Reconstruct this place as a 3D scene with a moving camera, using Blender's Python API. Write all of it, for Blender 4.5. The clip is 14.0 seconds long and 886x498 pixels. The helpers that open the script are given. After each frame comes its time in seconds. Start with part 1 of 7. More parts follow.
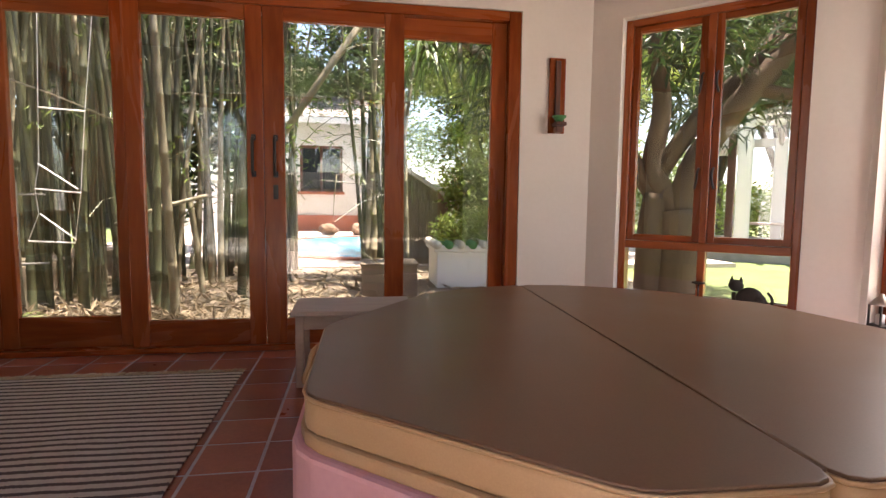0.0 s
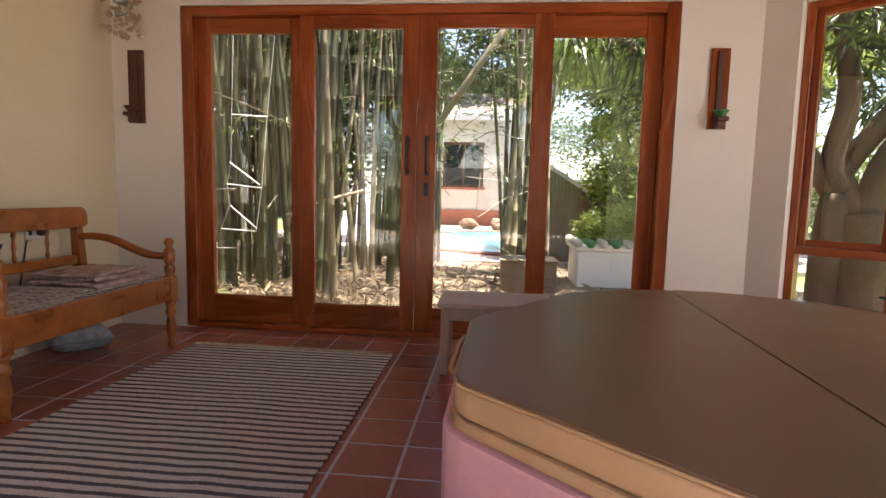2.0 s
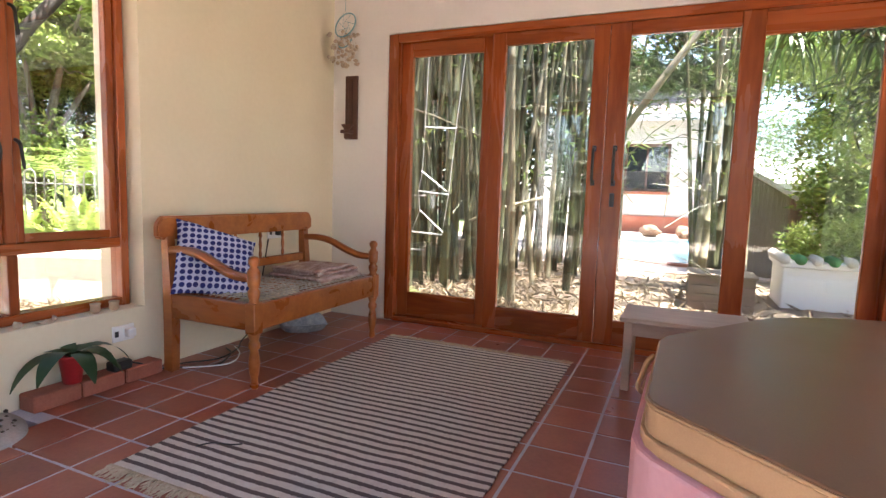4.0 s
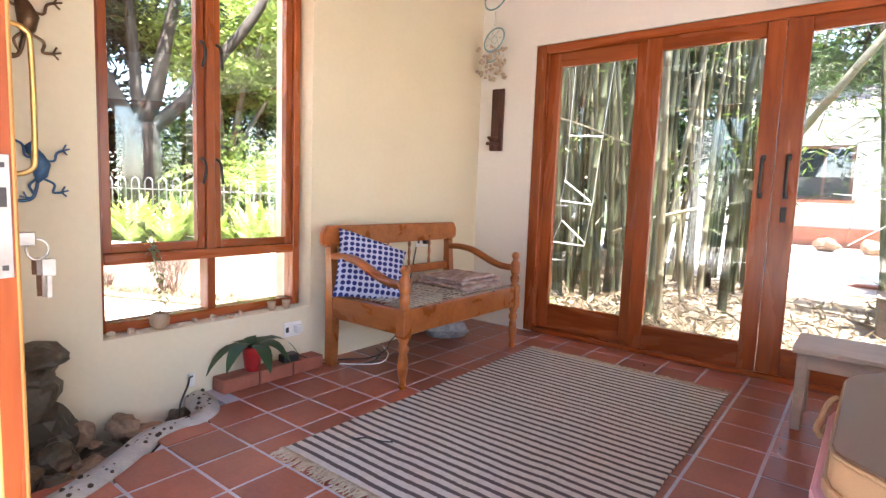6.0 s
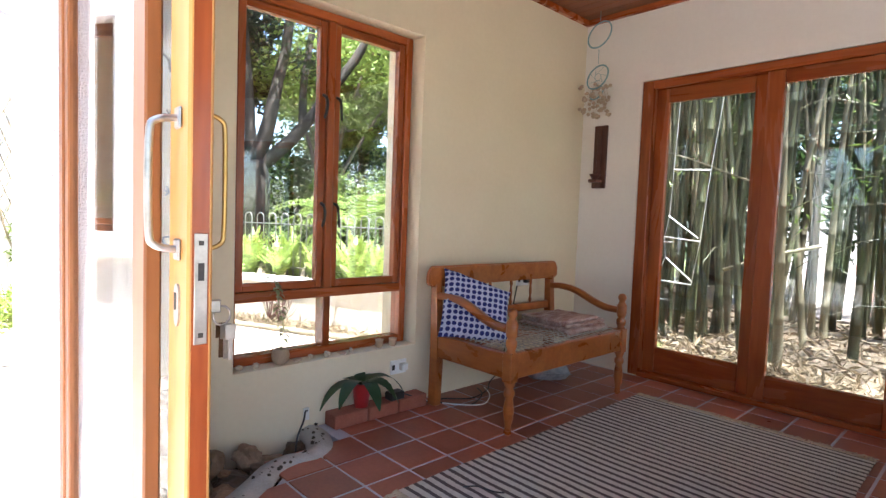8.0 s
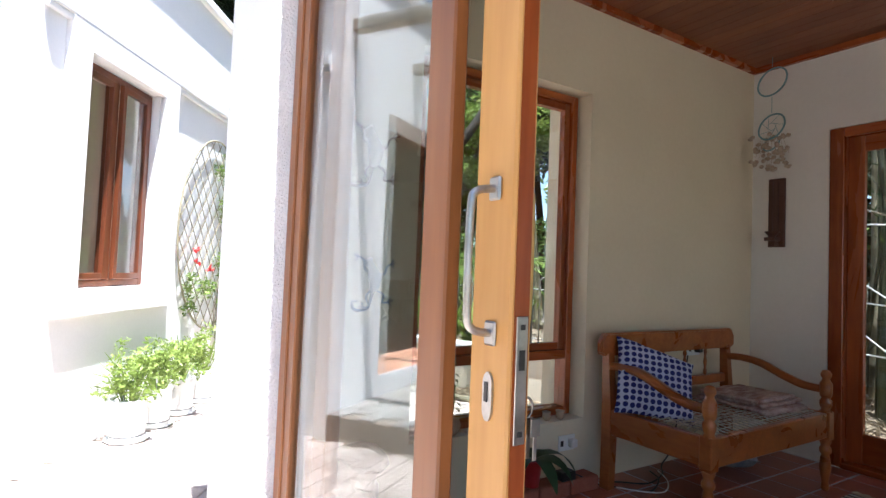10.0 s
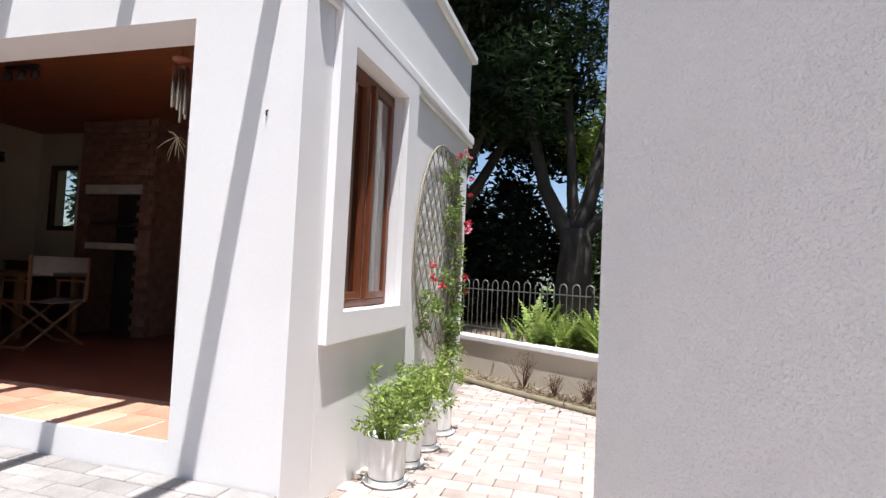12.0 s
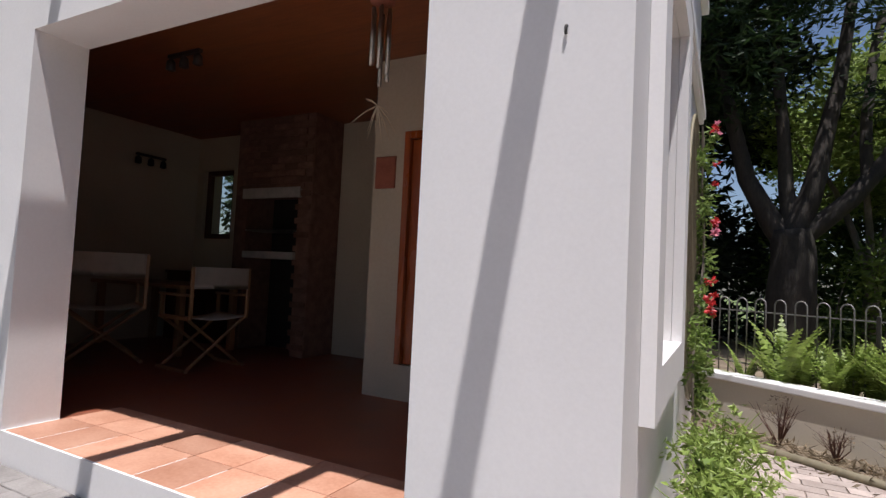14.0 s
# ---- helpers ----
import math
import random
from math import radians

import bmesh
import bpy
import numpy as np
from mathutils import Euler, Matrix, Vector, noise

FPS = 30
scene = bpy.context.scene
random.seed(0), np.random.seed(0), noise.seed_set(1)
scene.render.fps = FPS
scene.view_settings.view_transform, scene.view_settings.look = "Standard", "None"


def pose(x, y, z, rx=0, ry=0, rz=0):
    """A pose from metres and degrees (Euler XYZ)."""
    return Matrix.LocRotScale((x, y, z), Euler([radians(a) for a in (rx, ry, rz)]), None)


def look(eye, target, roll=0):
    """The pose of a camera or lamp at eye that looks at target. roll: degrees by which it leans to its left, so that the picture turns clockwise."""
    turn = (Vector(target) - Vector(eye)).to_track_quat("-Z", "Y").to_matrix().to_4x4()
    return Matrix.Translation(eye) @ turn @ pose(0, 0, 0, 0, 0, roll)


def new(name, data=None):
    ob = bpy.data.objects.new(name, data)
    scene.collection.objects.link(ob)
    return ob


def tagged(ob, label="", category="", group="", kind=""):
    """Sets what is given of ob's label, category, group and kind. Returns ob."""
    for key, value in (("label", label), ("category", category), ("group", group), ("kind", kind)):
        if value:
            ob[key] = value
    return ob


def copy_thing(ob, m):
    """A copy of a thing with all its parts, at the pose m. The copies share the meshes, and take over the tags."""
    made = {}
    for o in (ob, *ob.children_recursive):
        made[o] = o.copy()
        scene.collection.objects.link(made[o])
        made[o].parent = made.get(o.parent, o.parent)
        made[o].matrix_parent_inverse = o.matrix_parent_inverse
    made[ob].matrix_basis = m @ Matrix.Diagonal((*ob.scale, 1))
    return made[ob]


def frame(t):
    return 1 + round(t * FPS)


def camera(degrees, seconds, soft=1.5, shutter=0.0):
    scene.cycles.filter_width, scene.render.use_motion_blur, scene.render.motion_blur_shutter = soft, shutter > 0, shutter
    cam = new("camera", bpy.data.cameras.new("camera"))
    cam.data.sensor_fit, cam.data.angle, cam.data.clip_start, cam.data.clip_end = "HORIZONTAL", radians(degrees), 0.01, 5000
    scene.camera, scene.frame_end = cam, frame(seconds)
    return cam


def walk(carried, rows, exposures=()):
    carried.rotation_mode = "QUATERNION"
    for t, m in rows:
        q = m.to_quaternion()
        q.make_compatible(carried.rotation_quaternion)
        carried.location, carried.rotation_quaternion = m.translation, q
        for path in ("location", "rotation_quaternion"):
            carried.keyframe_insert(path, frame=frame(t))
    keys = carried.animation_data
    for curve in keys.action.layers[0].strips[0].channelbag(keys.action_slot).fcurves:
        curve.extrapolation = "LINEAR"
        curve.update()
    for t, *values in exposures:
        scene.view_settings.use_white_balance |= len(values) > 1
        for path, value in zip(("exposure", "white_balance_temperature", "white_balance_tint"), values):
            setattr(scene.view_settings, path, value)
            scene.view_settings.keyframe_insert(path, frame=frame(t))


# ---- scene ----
cam = camera(79.0, 14.0, soft=1.4)
METRES, EYE, TURN = 3.52, 0.95, -9.1
ROWS = [
    (0.0, 0.0, 0.0, 0.0, 0.05, -4.92, -0.64),
    (0.5, -0.0003, -0.0043, 0.0008, 3.39, -5.23, -0.83),
    (1.0, -0.0026, -0.0096, 0.0011, 6.49, -5.48, -1.01),
    (1.5, -0.0055, -0.0146, 0.0018, 10.56, -5.6, -1.19),
    (2.0, -0.0072, -0.0219, 0.0055, 14.69, -5.7, -1.38),
    (2.5, -0.0091, -0.0302, 0.0086, 19.35, -5.78, -1.57),
    (3.0, -0.0128, -0.0405, 0.0107, 24.23, -5.83, -1.78),
    (3.5, -0.014, -0.0489, 0.0146, 28.78, -5.9, -1.84),
    (6.0, -0.0204, -0.0711, 0.0297, 47.39, -5.86, -2.1),
    (6.5, -0.0257, -0.0739, 0.0329, 50.6, -5.73, -2.18),
    (7.0, -0.0308, -0.0795, 0.0384, 53.17, -5.3, -2.2),
    (9.5, -0.0882, -0.1493, 0.0623, 62.9, 1.20, -2.16),
    (10.0, -0.1235, -0.174, 0.0579, 67.19, 2.3, -2.3),
    (10.5, -0.1871, -0.2185, 0.0608, 71.44, 2.82, -2.42),
    (11.0, -0.2525, -0.2683, 0.0596, 75.76, 2.76, -2.4),
    (11.5, -0.3238, -0.3144, 0.0607, 79.25, 2.8, -2.51),
    (12.0, -0.404, -0.3671, 0.0658, 82.56, 2.65, -2.63),
    (12.5, -0.4876, -0.4196, 0.0635, 86.73, 2.52, -2.66),
    (13.0, -0.5726, -0.4811, 0.0745, 90.02, 2.46, -2.79),
    (13.5, -0.6659, -0.5398, 0.0761, 92.33, 2.54, -2.81),
    (14.0, -0.7593, -0.5957, 0.0768, 94.39, 2.65, -2.79),
]
EXPOSURES = [(0.0, 2.72, 7450, 22), (3.0, 3.05, 7200, 21), (3.7, 3.35, 6800, 19), (6.0, 4.02, 6350, 17), (6.6, 3.85, 6300, 16), (7.2, 3.68, 6250, 15), (9.3, 2.25, 5700, 10), (10.5, 1.9, 5900, 11), (11.3, 1.3, 6100, 12), (12.0, 0.75, 6100, 13), (12.8, 0.25, 6100, 14), (14.0, 0.07, 6200, 16)]
walk(cam, [(t, pose(0, 0, EYE, 0, 0, TURN) @ pose(METRES * x, METRES * y, METRES * z, 90 + pitch, roll, yaw))
           for t, x, y, z, yaw, pitch, roll in ROWS], EXPOSURES)

# ---- light: high summer sun and clear sky ----
SUN = Vector((0.284, -0.016, 1.0)).normalized()
world = bpy.data.worlds.new("world")
scene.world = world
world.use_nodes = True
sky = world.node_tree.nodes.new("ShaderNodeTexSky")
sky.sky_type, sky.sun_disc = "NISHITA", False
sky.sun_elevation = math.asin(SUN.z)
sky.sun_rotation = math.atan2(SUN.x, SUN.y)
world.node_tree.links.new(sky.outputs[0], world.node_tree.nodes["Background"].inputs[0])
world.node_tree.nodes["Background"].inputs[1].default_value = 0.09
sun = new("sun", bpy.data.lights.new("sun", "SUN"))
sun.data.energy, sun.data.angle, sun.data.color = 5.0, radians(0.6), (1.0, 0.96, 0.90)
sun.matrix_world = look((0, 0, 30), Vector((0, 0, 30)) - SUN)

# unseen area lamp in the east window opening, added to brighten the room
lamp = new("fill_lamp_east", bpy.data.lights.new("fill_lamp_east", "AREA"))
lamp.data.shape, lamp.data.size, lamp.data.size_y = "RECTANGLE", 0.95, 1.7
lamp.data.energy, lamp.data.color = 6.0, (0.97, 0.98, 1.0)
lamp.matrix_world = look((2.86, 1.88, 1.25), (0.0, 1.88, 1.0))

# ---- materials ----
def material(name, color, rough=0.6, metal=0.0, spec=0.5):
    m = bpy.data.materials.new(name)
    m.use_nodes = True
    b = m.node_tree.nodes["Principled BSDF"]
    b.inputs["Base Color"].default_value = (*color, 1)
    b.inputs["Roughness"].default_value = rough
    b.inputs["Metallic"].default_value = metal
    b.inputs["Specular IOR Level"].default_value = spec
    return m


def varied(name, low, high, rough=0.6, scale=8.0, stretch=(1, 1, 1), fine=60.0, bump=0.15, depth=0.004, metal=0.0, spec=0.5,
           pieces=0.0, islands=0.0, kind="noise", rough_var=0.1, detail=6.0):
    """Colour between low and high by noise at two scales, with bump; pieces: brightness change from object to object."""
    m = material(name, low, rough, metal, spec)
    nt = m.node_tree
    n, ln = nt.nodes, nt.links.new
    b = n["Principled BSDF"]
    tc = n.new("ShaderNodeTexCoord")
    mp = n.new("ShaderNodeMapping")
    mp.inputs["Scale"].default_value = stretch
    ln(tc.outputs["Object"], mp.inputs["Vector"])
    vec = mp.outputs["Vector"]
    if pieces:
        info = n.new("ShaderNodeObjectInfo")
        add = n.new("ShaderNodeVectorMath")
        add.operation = "ADD"
        mul = n.new("ShaderNodeMath")
        mul.operation = "MULTIPLY"
        mul.inputs[1].default_value = 37.0
        ln(info.outputs["Random"], mul.inputs[0])
        ln(vec, add.inputs[0])
        ln(mul.outputs[0], add.inputs[1])
        vec = add.outputs[0]
    a = n.new("ShaderNodeTexNoise")
    a.inputs["Scale"].default_value, a.inputs["Detail"].default_value = scale, detail
    f = n.new("ShaderNodeTexNoise")
    f.inputs["Scale"].default_value, f.inputs["Detail"].default_value = fine, 4.0
    ln(vec, a.inputs["Vector"])
    ln(vec, f.inputs["Vector"])
    if kind == "grain":
        a.inputs["Distortion"].default_value = 1.2
    mixf = n.new("ShaderNodeMix")
    mixf.inputs[0].default_value = 0.35
    ln(a.outputs["Fac"], mixf.inputs[2])
    ln(f.outputs["Fac"], mixf.inputs[3])
    ramp = n.new("ShaderNodeValToRGB")
    ramp.color_ramp.elements[0].position, ramp.color_ramp.elements[1].position = 0.32, 0.68
    ramp.color_ramp.elements[0].color, ramp.color_ramp.elements[1].color = (*low, 1), (*high, 1)
    ln(mixf.outputs[0], ramp.inputs[0])
    col = ramp.outputs[0]
    src, amount = None, pieces or islands
    if pieces:
        src = info.outputs["Random"]
    elif islands:
        geo = n.new("ShaderNodeNewGeometry")
        src = geo.outputs["Random Per Island"]
    if src:
        hsv = n.new("ShaderNodeHueSaturation")
        mr = n.new("ShaderNodeMapRange")
        mr.inputs[3].default_value, mr.inputs[4].default_value = 1 - amount, 1 + amount
        ln(src, mr.inputs[0])
        ln(mr.outputs[0], hsv.inputs["Value"])
        ln(col, hsv.inputs["Color"])
        col = hsv.outputs[0]
    ln(col, b.inputs["Base Color"])
    rr = n.new("ShaderNodeMapRange")
    rr.inputs[3].default_value, rr.inputs[4].default_value = max(0.03, rough - rough_var), min(1, rough + rough_var)
    ln(a.outputs["Fac"], rr.inputs[0])
    ln(rr.outputs[0], b.inputs["Roughness"])
    if bump:
        bp = n.new("ShaderNodeBump")
        bp.inputs["Strength"].default_value, bp.inputs["Distance"].default_value = bump, depth
        ln(mixf.outputs[0], bp.inputs["Height"])
        ln(bp.outputs[0], b.inputs["Normal"])
    return m


def glassy(name, tint=(0.92, 0.94, 0.93)):
    m = material(name, tint, 0.0)
    n, ln = m.node_tree.nodes, m.node_tree.links.new
    tr = n.new("ShaderNodeBsdfTransparent")
    tr.inputs[0].default_value = (*tint, 1)
    gl = n.new("ShaderNodeBsdfGlossy")
    gl.inputs["Roughness"].default_value = 0.0
    lw = n.new("ShaderNodeLayerWeight")
    pw = n.new("ShaderNodeMath")
    pw.operation = "POWER"
    pw.inputs[1].default_value = 5.0
    ln(lw.outputs["Facing"], pw.inputs[0])
    ma = n.new("ShaderNodeMath")
    ma.operation = "MULTIPLY_ADD"
    ma.inputs[1].default_value, ma.inputs[2].default_value = 0.90, 0.09
    ln(pw.outputs[0], ma.inputs[0])
    mix = n.new("ShaderNodeMixShader")
    ln(ma.outputs[0], mix.inputs[0])
    ln(tr.outputs[0], mix.inputs[1])
    ln(gl.outputs[0], mix.inputs[2])
    ln(mix.outputs[0], n["Material Output"].inputs[0])
    return m


def leafy(name, low, high, islands=0.3, rough=0.45):
    """Leaves let some light through."""
    m = varied(name, low, high, rough, 3.0, fine=20, bump=0, islands=islands, spec=0.4)
    n, ln = m.node_tree.nodes, m.node_tree.links.new
    b = n["Principled BSDF"]
    tr = n.new("ShaderNodeBsdfTranslucent")
    mix = n.new("ShaderNodeMixShader")
    mix.inputs[0].default_value = 0.35
    ln(b.inputs["Base Color"].links[0].from_socket, tr.inputs[0])
    ln(b.outputs[0], mix.inputs[1])
    ln(tr.outputs[0], mix.inputs[2])
    ln(mix.outputs[0], n["Material Output"].inputs[0])
    return m


PLASTER_IN = varied("plaster_white_indoor", (0.755, 0.725, 0.665), (0.81, 0.78, 0.72), 0.85, 1.6, fine=35, bump=0.25, depth=0.004, spec=0.2)
PLASTER_WEST = varied("plaster_cream", (0.69, 0.60, 0.43), (0.75, 0.66, 0.485), 0.85, 1.6, fine=35, bump=0.25, depth=0.004, spec=0.2)
# tan veranda plaster, darkened so the colour carries the bay's indoor shade
PLASTER_VERANDA = varied("plaster_tan_shaded", (0.46, 0.40, 0.31), (0.54, 0.48, 0.38), 0.85, 1.6, fine=35, bump=0.25, depth=0.004, spec=0.2)
PLASTER_OUT = varied("plaster_white", (0.765, 0.752, 0.74), (0.83, 0.818, 0.808), 0.9, 1.3, fine=70, bump=0.22, depth=0.004, spec=0.15)
ROUGHCAST = varied("roughcast_white", (0.775, 0.765, 0.755), (0.86, 0.85, 0.84), 0.9, 1.6, fine=115, bump=1.0, depth=0.032, spec=0.15)
PLASTER_CREAM = varied("plaster_cream_garden", (0.60, 0.54, 0.44), (0.68, 0.62, 0.52), 0.9, 1.3, fine=60, bump=0.5, depth=0.005, spec=0.15)
PLASTER_GREY = varied("plaster_shed", (0.5, 0.48, 0.44), (0.6, 0.58, 0.53), 0.9, 1.3, fine=70, bump=0.5, depth=0.006, spec=0.15)
WOOD = varied("meranti", (0.20, 0.038, 0.009), (0.38, 0.098, 0.024), 0.27, 5, (1, 1, 0.12), 40, 0.1, 0.002, kind="grain", pieces=0.12)
WOOD_H = varied("meranti_across", (0.20, 0.038, 0.009), (0.38, 0.098, 0.024), 0.27, 5, (0.12, 1, 1), 40, 0.1, 0.002, kind="grain", pieces=0.12)
WOOD_OUT = varied("weathered_meranti", (0.165, 0.054, 0.014), (0.30, 0.113, 0.032), 0.36, 5, (1, 1, 0.10), 40, 0.15, 0.002, kind="grain", pieces=0.12)
PINE_LOCK = varied("honey_stile", (0.46, 0.22, 0.05), (0.62, 0.34, 0.10), 0.4, 5, (1, 1, 0.1), 40, 0.08, 0.002, kind="grain")
BENCHWOOD = varied("bench_wood", (0.235, 0.062, 0.013), (0.42, 0.135, 0.032), 0.30, 6, (1, 0.2, 1), 45, 0.1, 0.002, kind="grain", pieces=0.1)
DARKWOOD = varied("dark_wood", (0.06, 0.022, 0.014), (0.12, 0.045, 0.025), 0.5, 6, (1, 1, 0.2), 45, 0.15, 0.002, kind="grain")
PALEWOOD = varied("limed_wood", (0.42, 0.33, 0.28), (0.55, 0.46, 0.40), 0.6, 6, (0.2, 1, 1), 50, 0.15, 0.002, kind="grain", pieces=0.08)
CEILWOOD = varied("ceiling_boards", (0.16, 0.05, 0.02), (0.27, 0.09, 0.035), 0.45, 4, (0.15, 1, 1), 40, 0.15, 0.002, kind="grain", islands=0.18)
TILE = varied("quarry_tile", (0.25, 0.062, 0.034), (0.37, 0.115, 0.062), 0.32, 5, fine=60, bump=0.1, depth=0.002, pieces=0.22)
STEP_TILE = varied("terracotta_step", (0.50, 0.235, 0.145), (0.68, 0.385, 0.265), 0.55, 4, fine=60, bump=0.15, depth=0.002, pieces=0.2)
GROUT = varied("grout", (0.40, 0.38, 0.43), (0.53, 0.51, 0.56), 0.9, 12, fine=90, bump=0.3, depth=0.002)
PAVER = varied("paver_pink", (0.34, 0.275, 0.24), (0.52, 0.44, 0.395), 0.9, 7, fine=90, bump=0.5, depth=0.004, pieces=0.18)
PAVER_STUFF = varied("paver_pink_joined", (0.34, 0.275, 0.24), (0.52, 0.44, 0.395), 0.9, 7, fine=90, bump=0.5, depth=0.004, islands=0.18)
PAVER_GREY = varied("paver_grey", (0.25, 0.232, 0.218), (0.40, 0.375, 0.352), 0.9, 7, fine=90, bump=0.5, depth=0.004, pieces=0.2)
PAVER_GREY_STUFF = varied("paver_grey_joined", (0.25, 0.232, 0.218), (0.40, 0.375, 0.352), 0.9, 7, fine=90, bump=0.5, depth=0.004, islands=0.2)
SAND = varied("joint_sand", (0.22, 0.18, 0.15), (0.34, 0.28, 0.23), 1.0, 9, fine=120, bump=0.5, depth=0.003)
SOIL = varied("soil_litter", (0.10, 0.075, 0.05), (0.30, 0.24, 0.17), 1.0, 3.5, fine=30, bump=0.8, depth=0.02)
GRASS = varied("lawn", (0.07, 0.11, 0.03), (0.17, 0.22, 0.07), 0.95, 1.5, fine=40, bump=0.8, depth=0.03)
VINYL = varied("brown_vinyl", (0.165, 0.088, 0.047), (0.215, 0.122, 0.068), 0.40, 2.5, fine=220, bump=0.12, depth=0.001, rough_var=0.12, spec=0.4)
VINYL_TAN = varied("tan_vinyl", (0.44, 0.27, 0.135), (0.53, 0.345, 0.185), 0.45, 3, fine=220, bump=0.12, depth=0.001, rough_var=0.07)
PINK = varied("pink_plaster", (0.66, 0.33, 0.34), (0.74, 0.40, 0.41), 0.8, 3, fine=50, bump=0.2, depth=0.003)
METAL = varied("worn_steel", (0.35, 0.33, 0.30), (0.55, 0.53, 0.50), 0.35, 20, fine=90, bump=0.05, metal=1.0)
IRON = varied("black_iron", (0.015, 0.014, 0.013), (0.04, 0.035, 0.03), 0.5, 20, fine=90, bump=0.2, depth=0.001)
BRONZE = varied("bronze", (0.10, 0.055, 0.03), (0.20, 0.11, 0.06), 0.4, 20, fine=90, bump=0.1, depth=0.001, metal=0.8)
BRASS = varied("brass", (0.45, 0.28, 0.08), (0.60, 0.40, 0.14), 0.35, 20, fine=90, bump=0.05, metal=0.9)
GLASS = glassy("pane_glass")

# ---- building kit ----
def link_mesh(name, bm, mat, smooth=False):
    me = bpy.data.meshes.new(name)
    bm.normal_update()
    bm.to_mesh(me)
    bm.free()
    for one in (mat if isinstance(mat, (list, tuple)) else [mat]):
        me.materials.append(one)
    if smooth:
        for p in me.polygons:
            p.use_smooth = True
    return new(name, me)


def part(name, bm, mat, parent=None, label="", smooth=False):
    ob = link_mesh(name, bm, mat, smooth)
    ob.parent = parent
    if label:
        ob["label"] = label
    return ob


def thing(name, at, rz, label, category, group="", kind=""):
    ob = new(name)
    ob.empty_display_size = 0.1
    ob.matrix_world = pose(*at, 0, 0, rz)
    bpy.context.view_layer.update()
    return tagged(ob, label, category, group, kind)


def B(*items, bevel=0.0, seg=1):
    """Boxes (x0, x1, y0, y1, z0, z1) in one bmesh."""
    bm = bmesh.new()
    for x0, x1, y0, y1, z0, z1 in items:
        made = bmesh.ops.create_cube(bm, size=1.0)
        for v in made["verts"]:
            v.co = Vector(((x0 + x1) / 2 + v.co.x * (x1 - x0), (y0 + y1) / 2 + v.co.y * (y1 - y0), (z0 + z1) / 2 + v.co.z * (z1 - z0)))
    if bevel:
        bmesh.ops.bevel(bm, geom=bm.edges[:], offset=bevel, segments=seg, affect="EDGES", profile=0.6)
    return bm


def lathe(profile, seg=20, at=(0, 0, 0), bm=None):
    """Turned body from (radius, z) pairs."""
    bm = bm or bmesh.new()
    rings = []
    for r, z in profile:
        rings.append([bm.verts.new((at[0] + r * math.cos(2 * math.pi * i / seg), at[1] + r * math.sin(2 * math.pi * i / seg), at[2] + z)) for i in range(seg)])
    for a, b in zip(rings, rings[1:]):
        for i in range(seg):
            bm.faces.new((a[i], a[(i + 1) % seg], b[(i + 1) % seg], b[i]))
    bm.faces.new(rings[0][::-1])
    bm.faces.new(rings[-1])
    return bm


def tube(points, radius, seg=8, bm=None, closed=False):
    """A round bar along points; radius a number or one for each point."""
    bm = bm or bmesh.new()
    pts = [Vector(p) for p in points]
    rad = radius if isinstance(radius, (list, tuple)) else [radius] * len(pts)
    rings, up = [], None
    for i, p in enumerate(pts):
        if closed:
            d = pts[(i + 1) % len(pts)] - pts[i - 1]
        else:
            d = pts[min(i + 1, len(pts) - 1)] - pts[max(i - 1, 0)]
        d.normalize()
        if up is None:
            up = Vector((0, 0, 1)) if abs(d.z) < 0.9 else Vector((1, 0, 0))
        side = d.cross(up).normalized()
        up = side.cross(d).normalized()
        rings.append([bm.verts.new(p + (side * math.cos(2 * math.pi * k / seg) + up * math.sin(2 * math.pi * k / seg)) * rad[i]) for k in range(seg)])
    pairs = list(zip(rings, rings[1:])) + ([(rings[-1], rings[0])] if closed else [])
    for a, b in pairs:
        for k in range(seg):
            bm.faces.new((a[k], a[(k + 1) % seg], b[(k + 1) % seg], b[k]))
    if not closed:
        bm.faces.new(rings[0][::-1])
        bm.faces.new(rings[-1])
    return bm


def prism(outline, z0, z1, bevel=0.0, seg=2):
    """Upright prism over an outline of (x, y), counter-clockwise."""
    bm = bmesh.new()
    lo = [bm.verts.new((x, y, z0)) for x, y in outline]
    hi = [bm.verts.new((x, y, z1)) for x, y in outline]
    n = len(lo)
    for i in range(n):
        bm.faces.new((lo[i], lo[(i + 1) % n], hi[(i + 1) % n], hi[i]))
    bm.faces.new(lo[::-1])
    bm.faces.new(hi)
    if bevel:
        bmesh.ops.bevel(bm, geom=bm.edges[:], offset=bevel, segments=seg, affect="EDGES", profile=0.6)
    return bm


def move(bm, m):
    bmesh.ops.transform(bm, matrix=m, verts=bm.verts[:])
    return bm


def smooth_path(points, n=6):
    """Catmull-Rom through points."""
    p = [Vector(q) for q in points]
    p = [p[0]] + p + [p[-1]]
    out = []
    for i in range(1, len(p) - 2):
        for k in range(n):
            t = k / n
            out.append(0.5 * (2 * p[i] + (p[i + 1] - p[i - 1]) * t + (2 * p[i - 1] - 5 * p[i] + 4 * p[i + 1] - p[i + 2]) * t * t
                              + (3 * p[i] - p[i - 1] - 3 * p[i + 1] + p[i + 2]) * t ** 3))
    return out + [p[-2]]


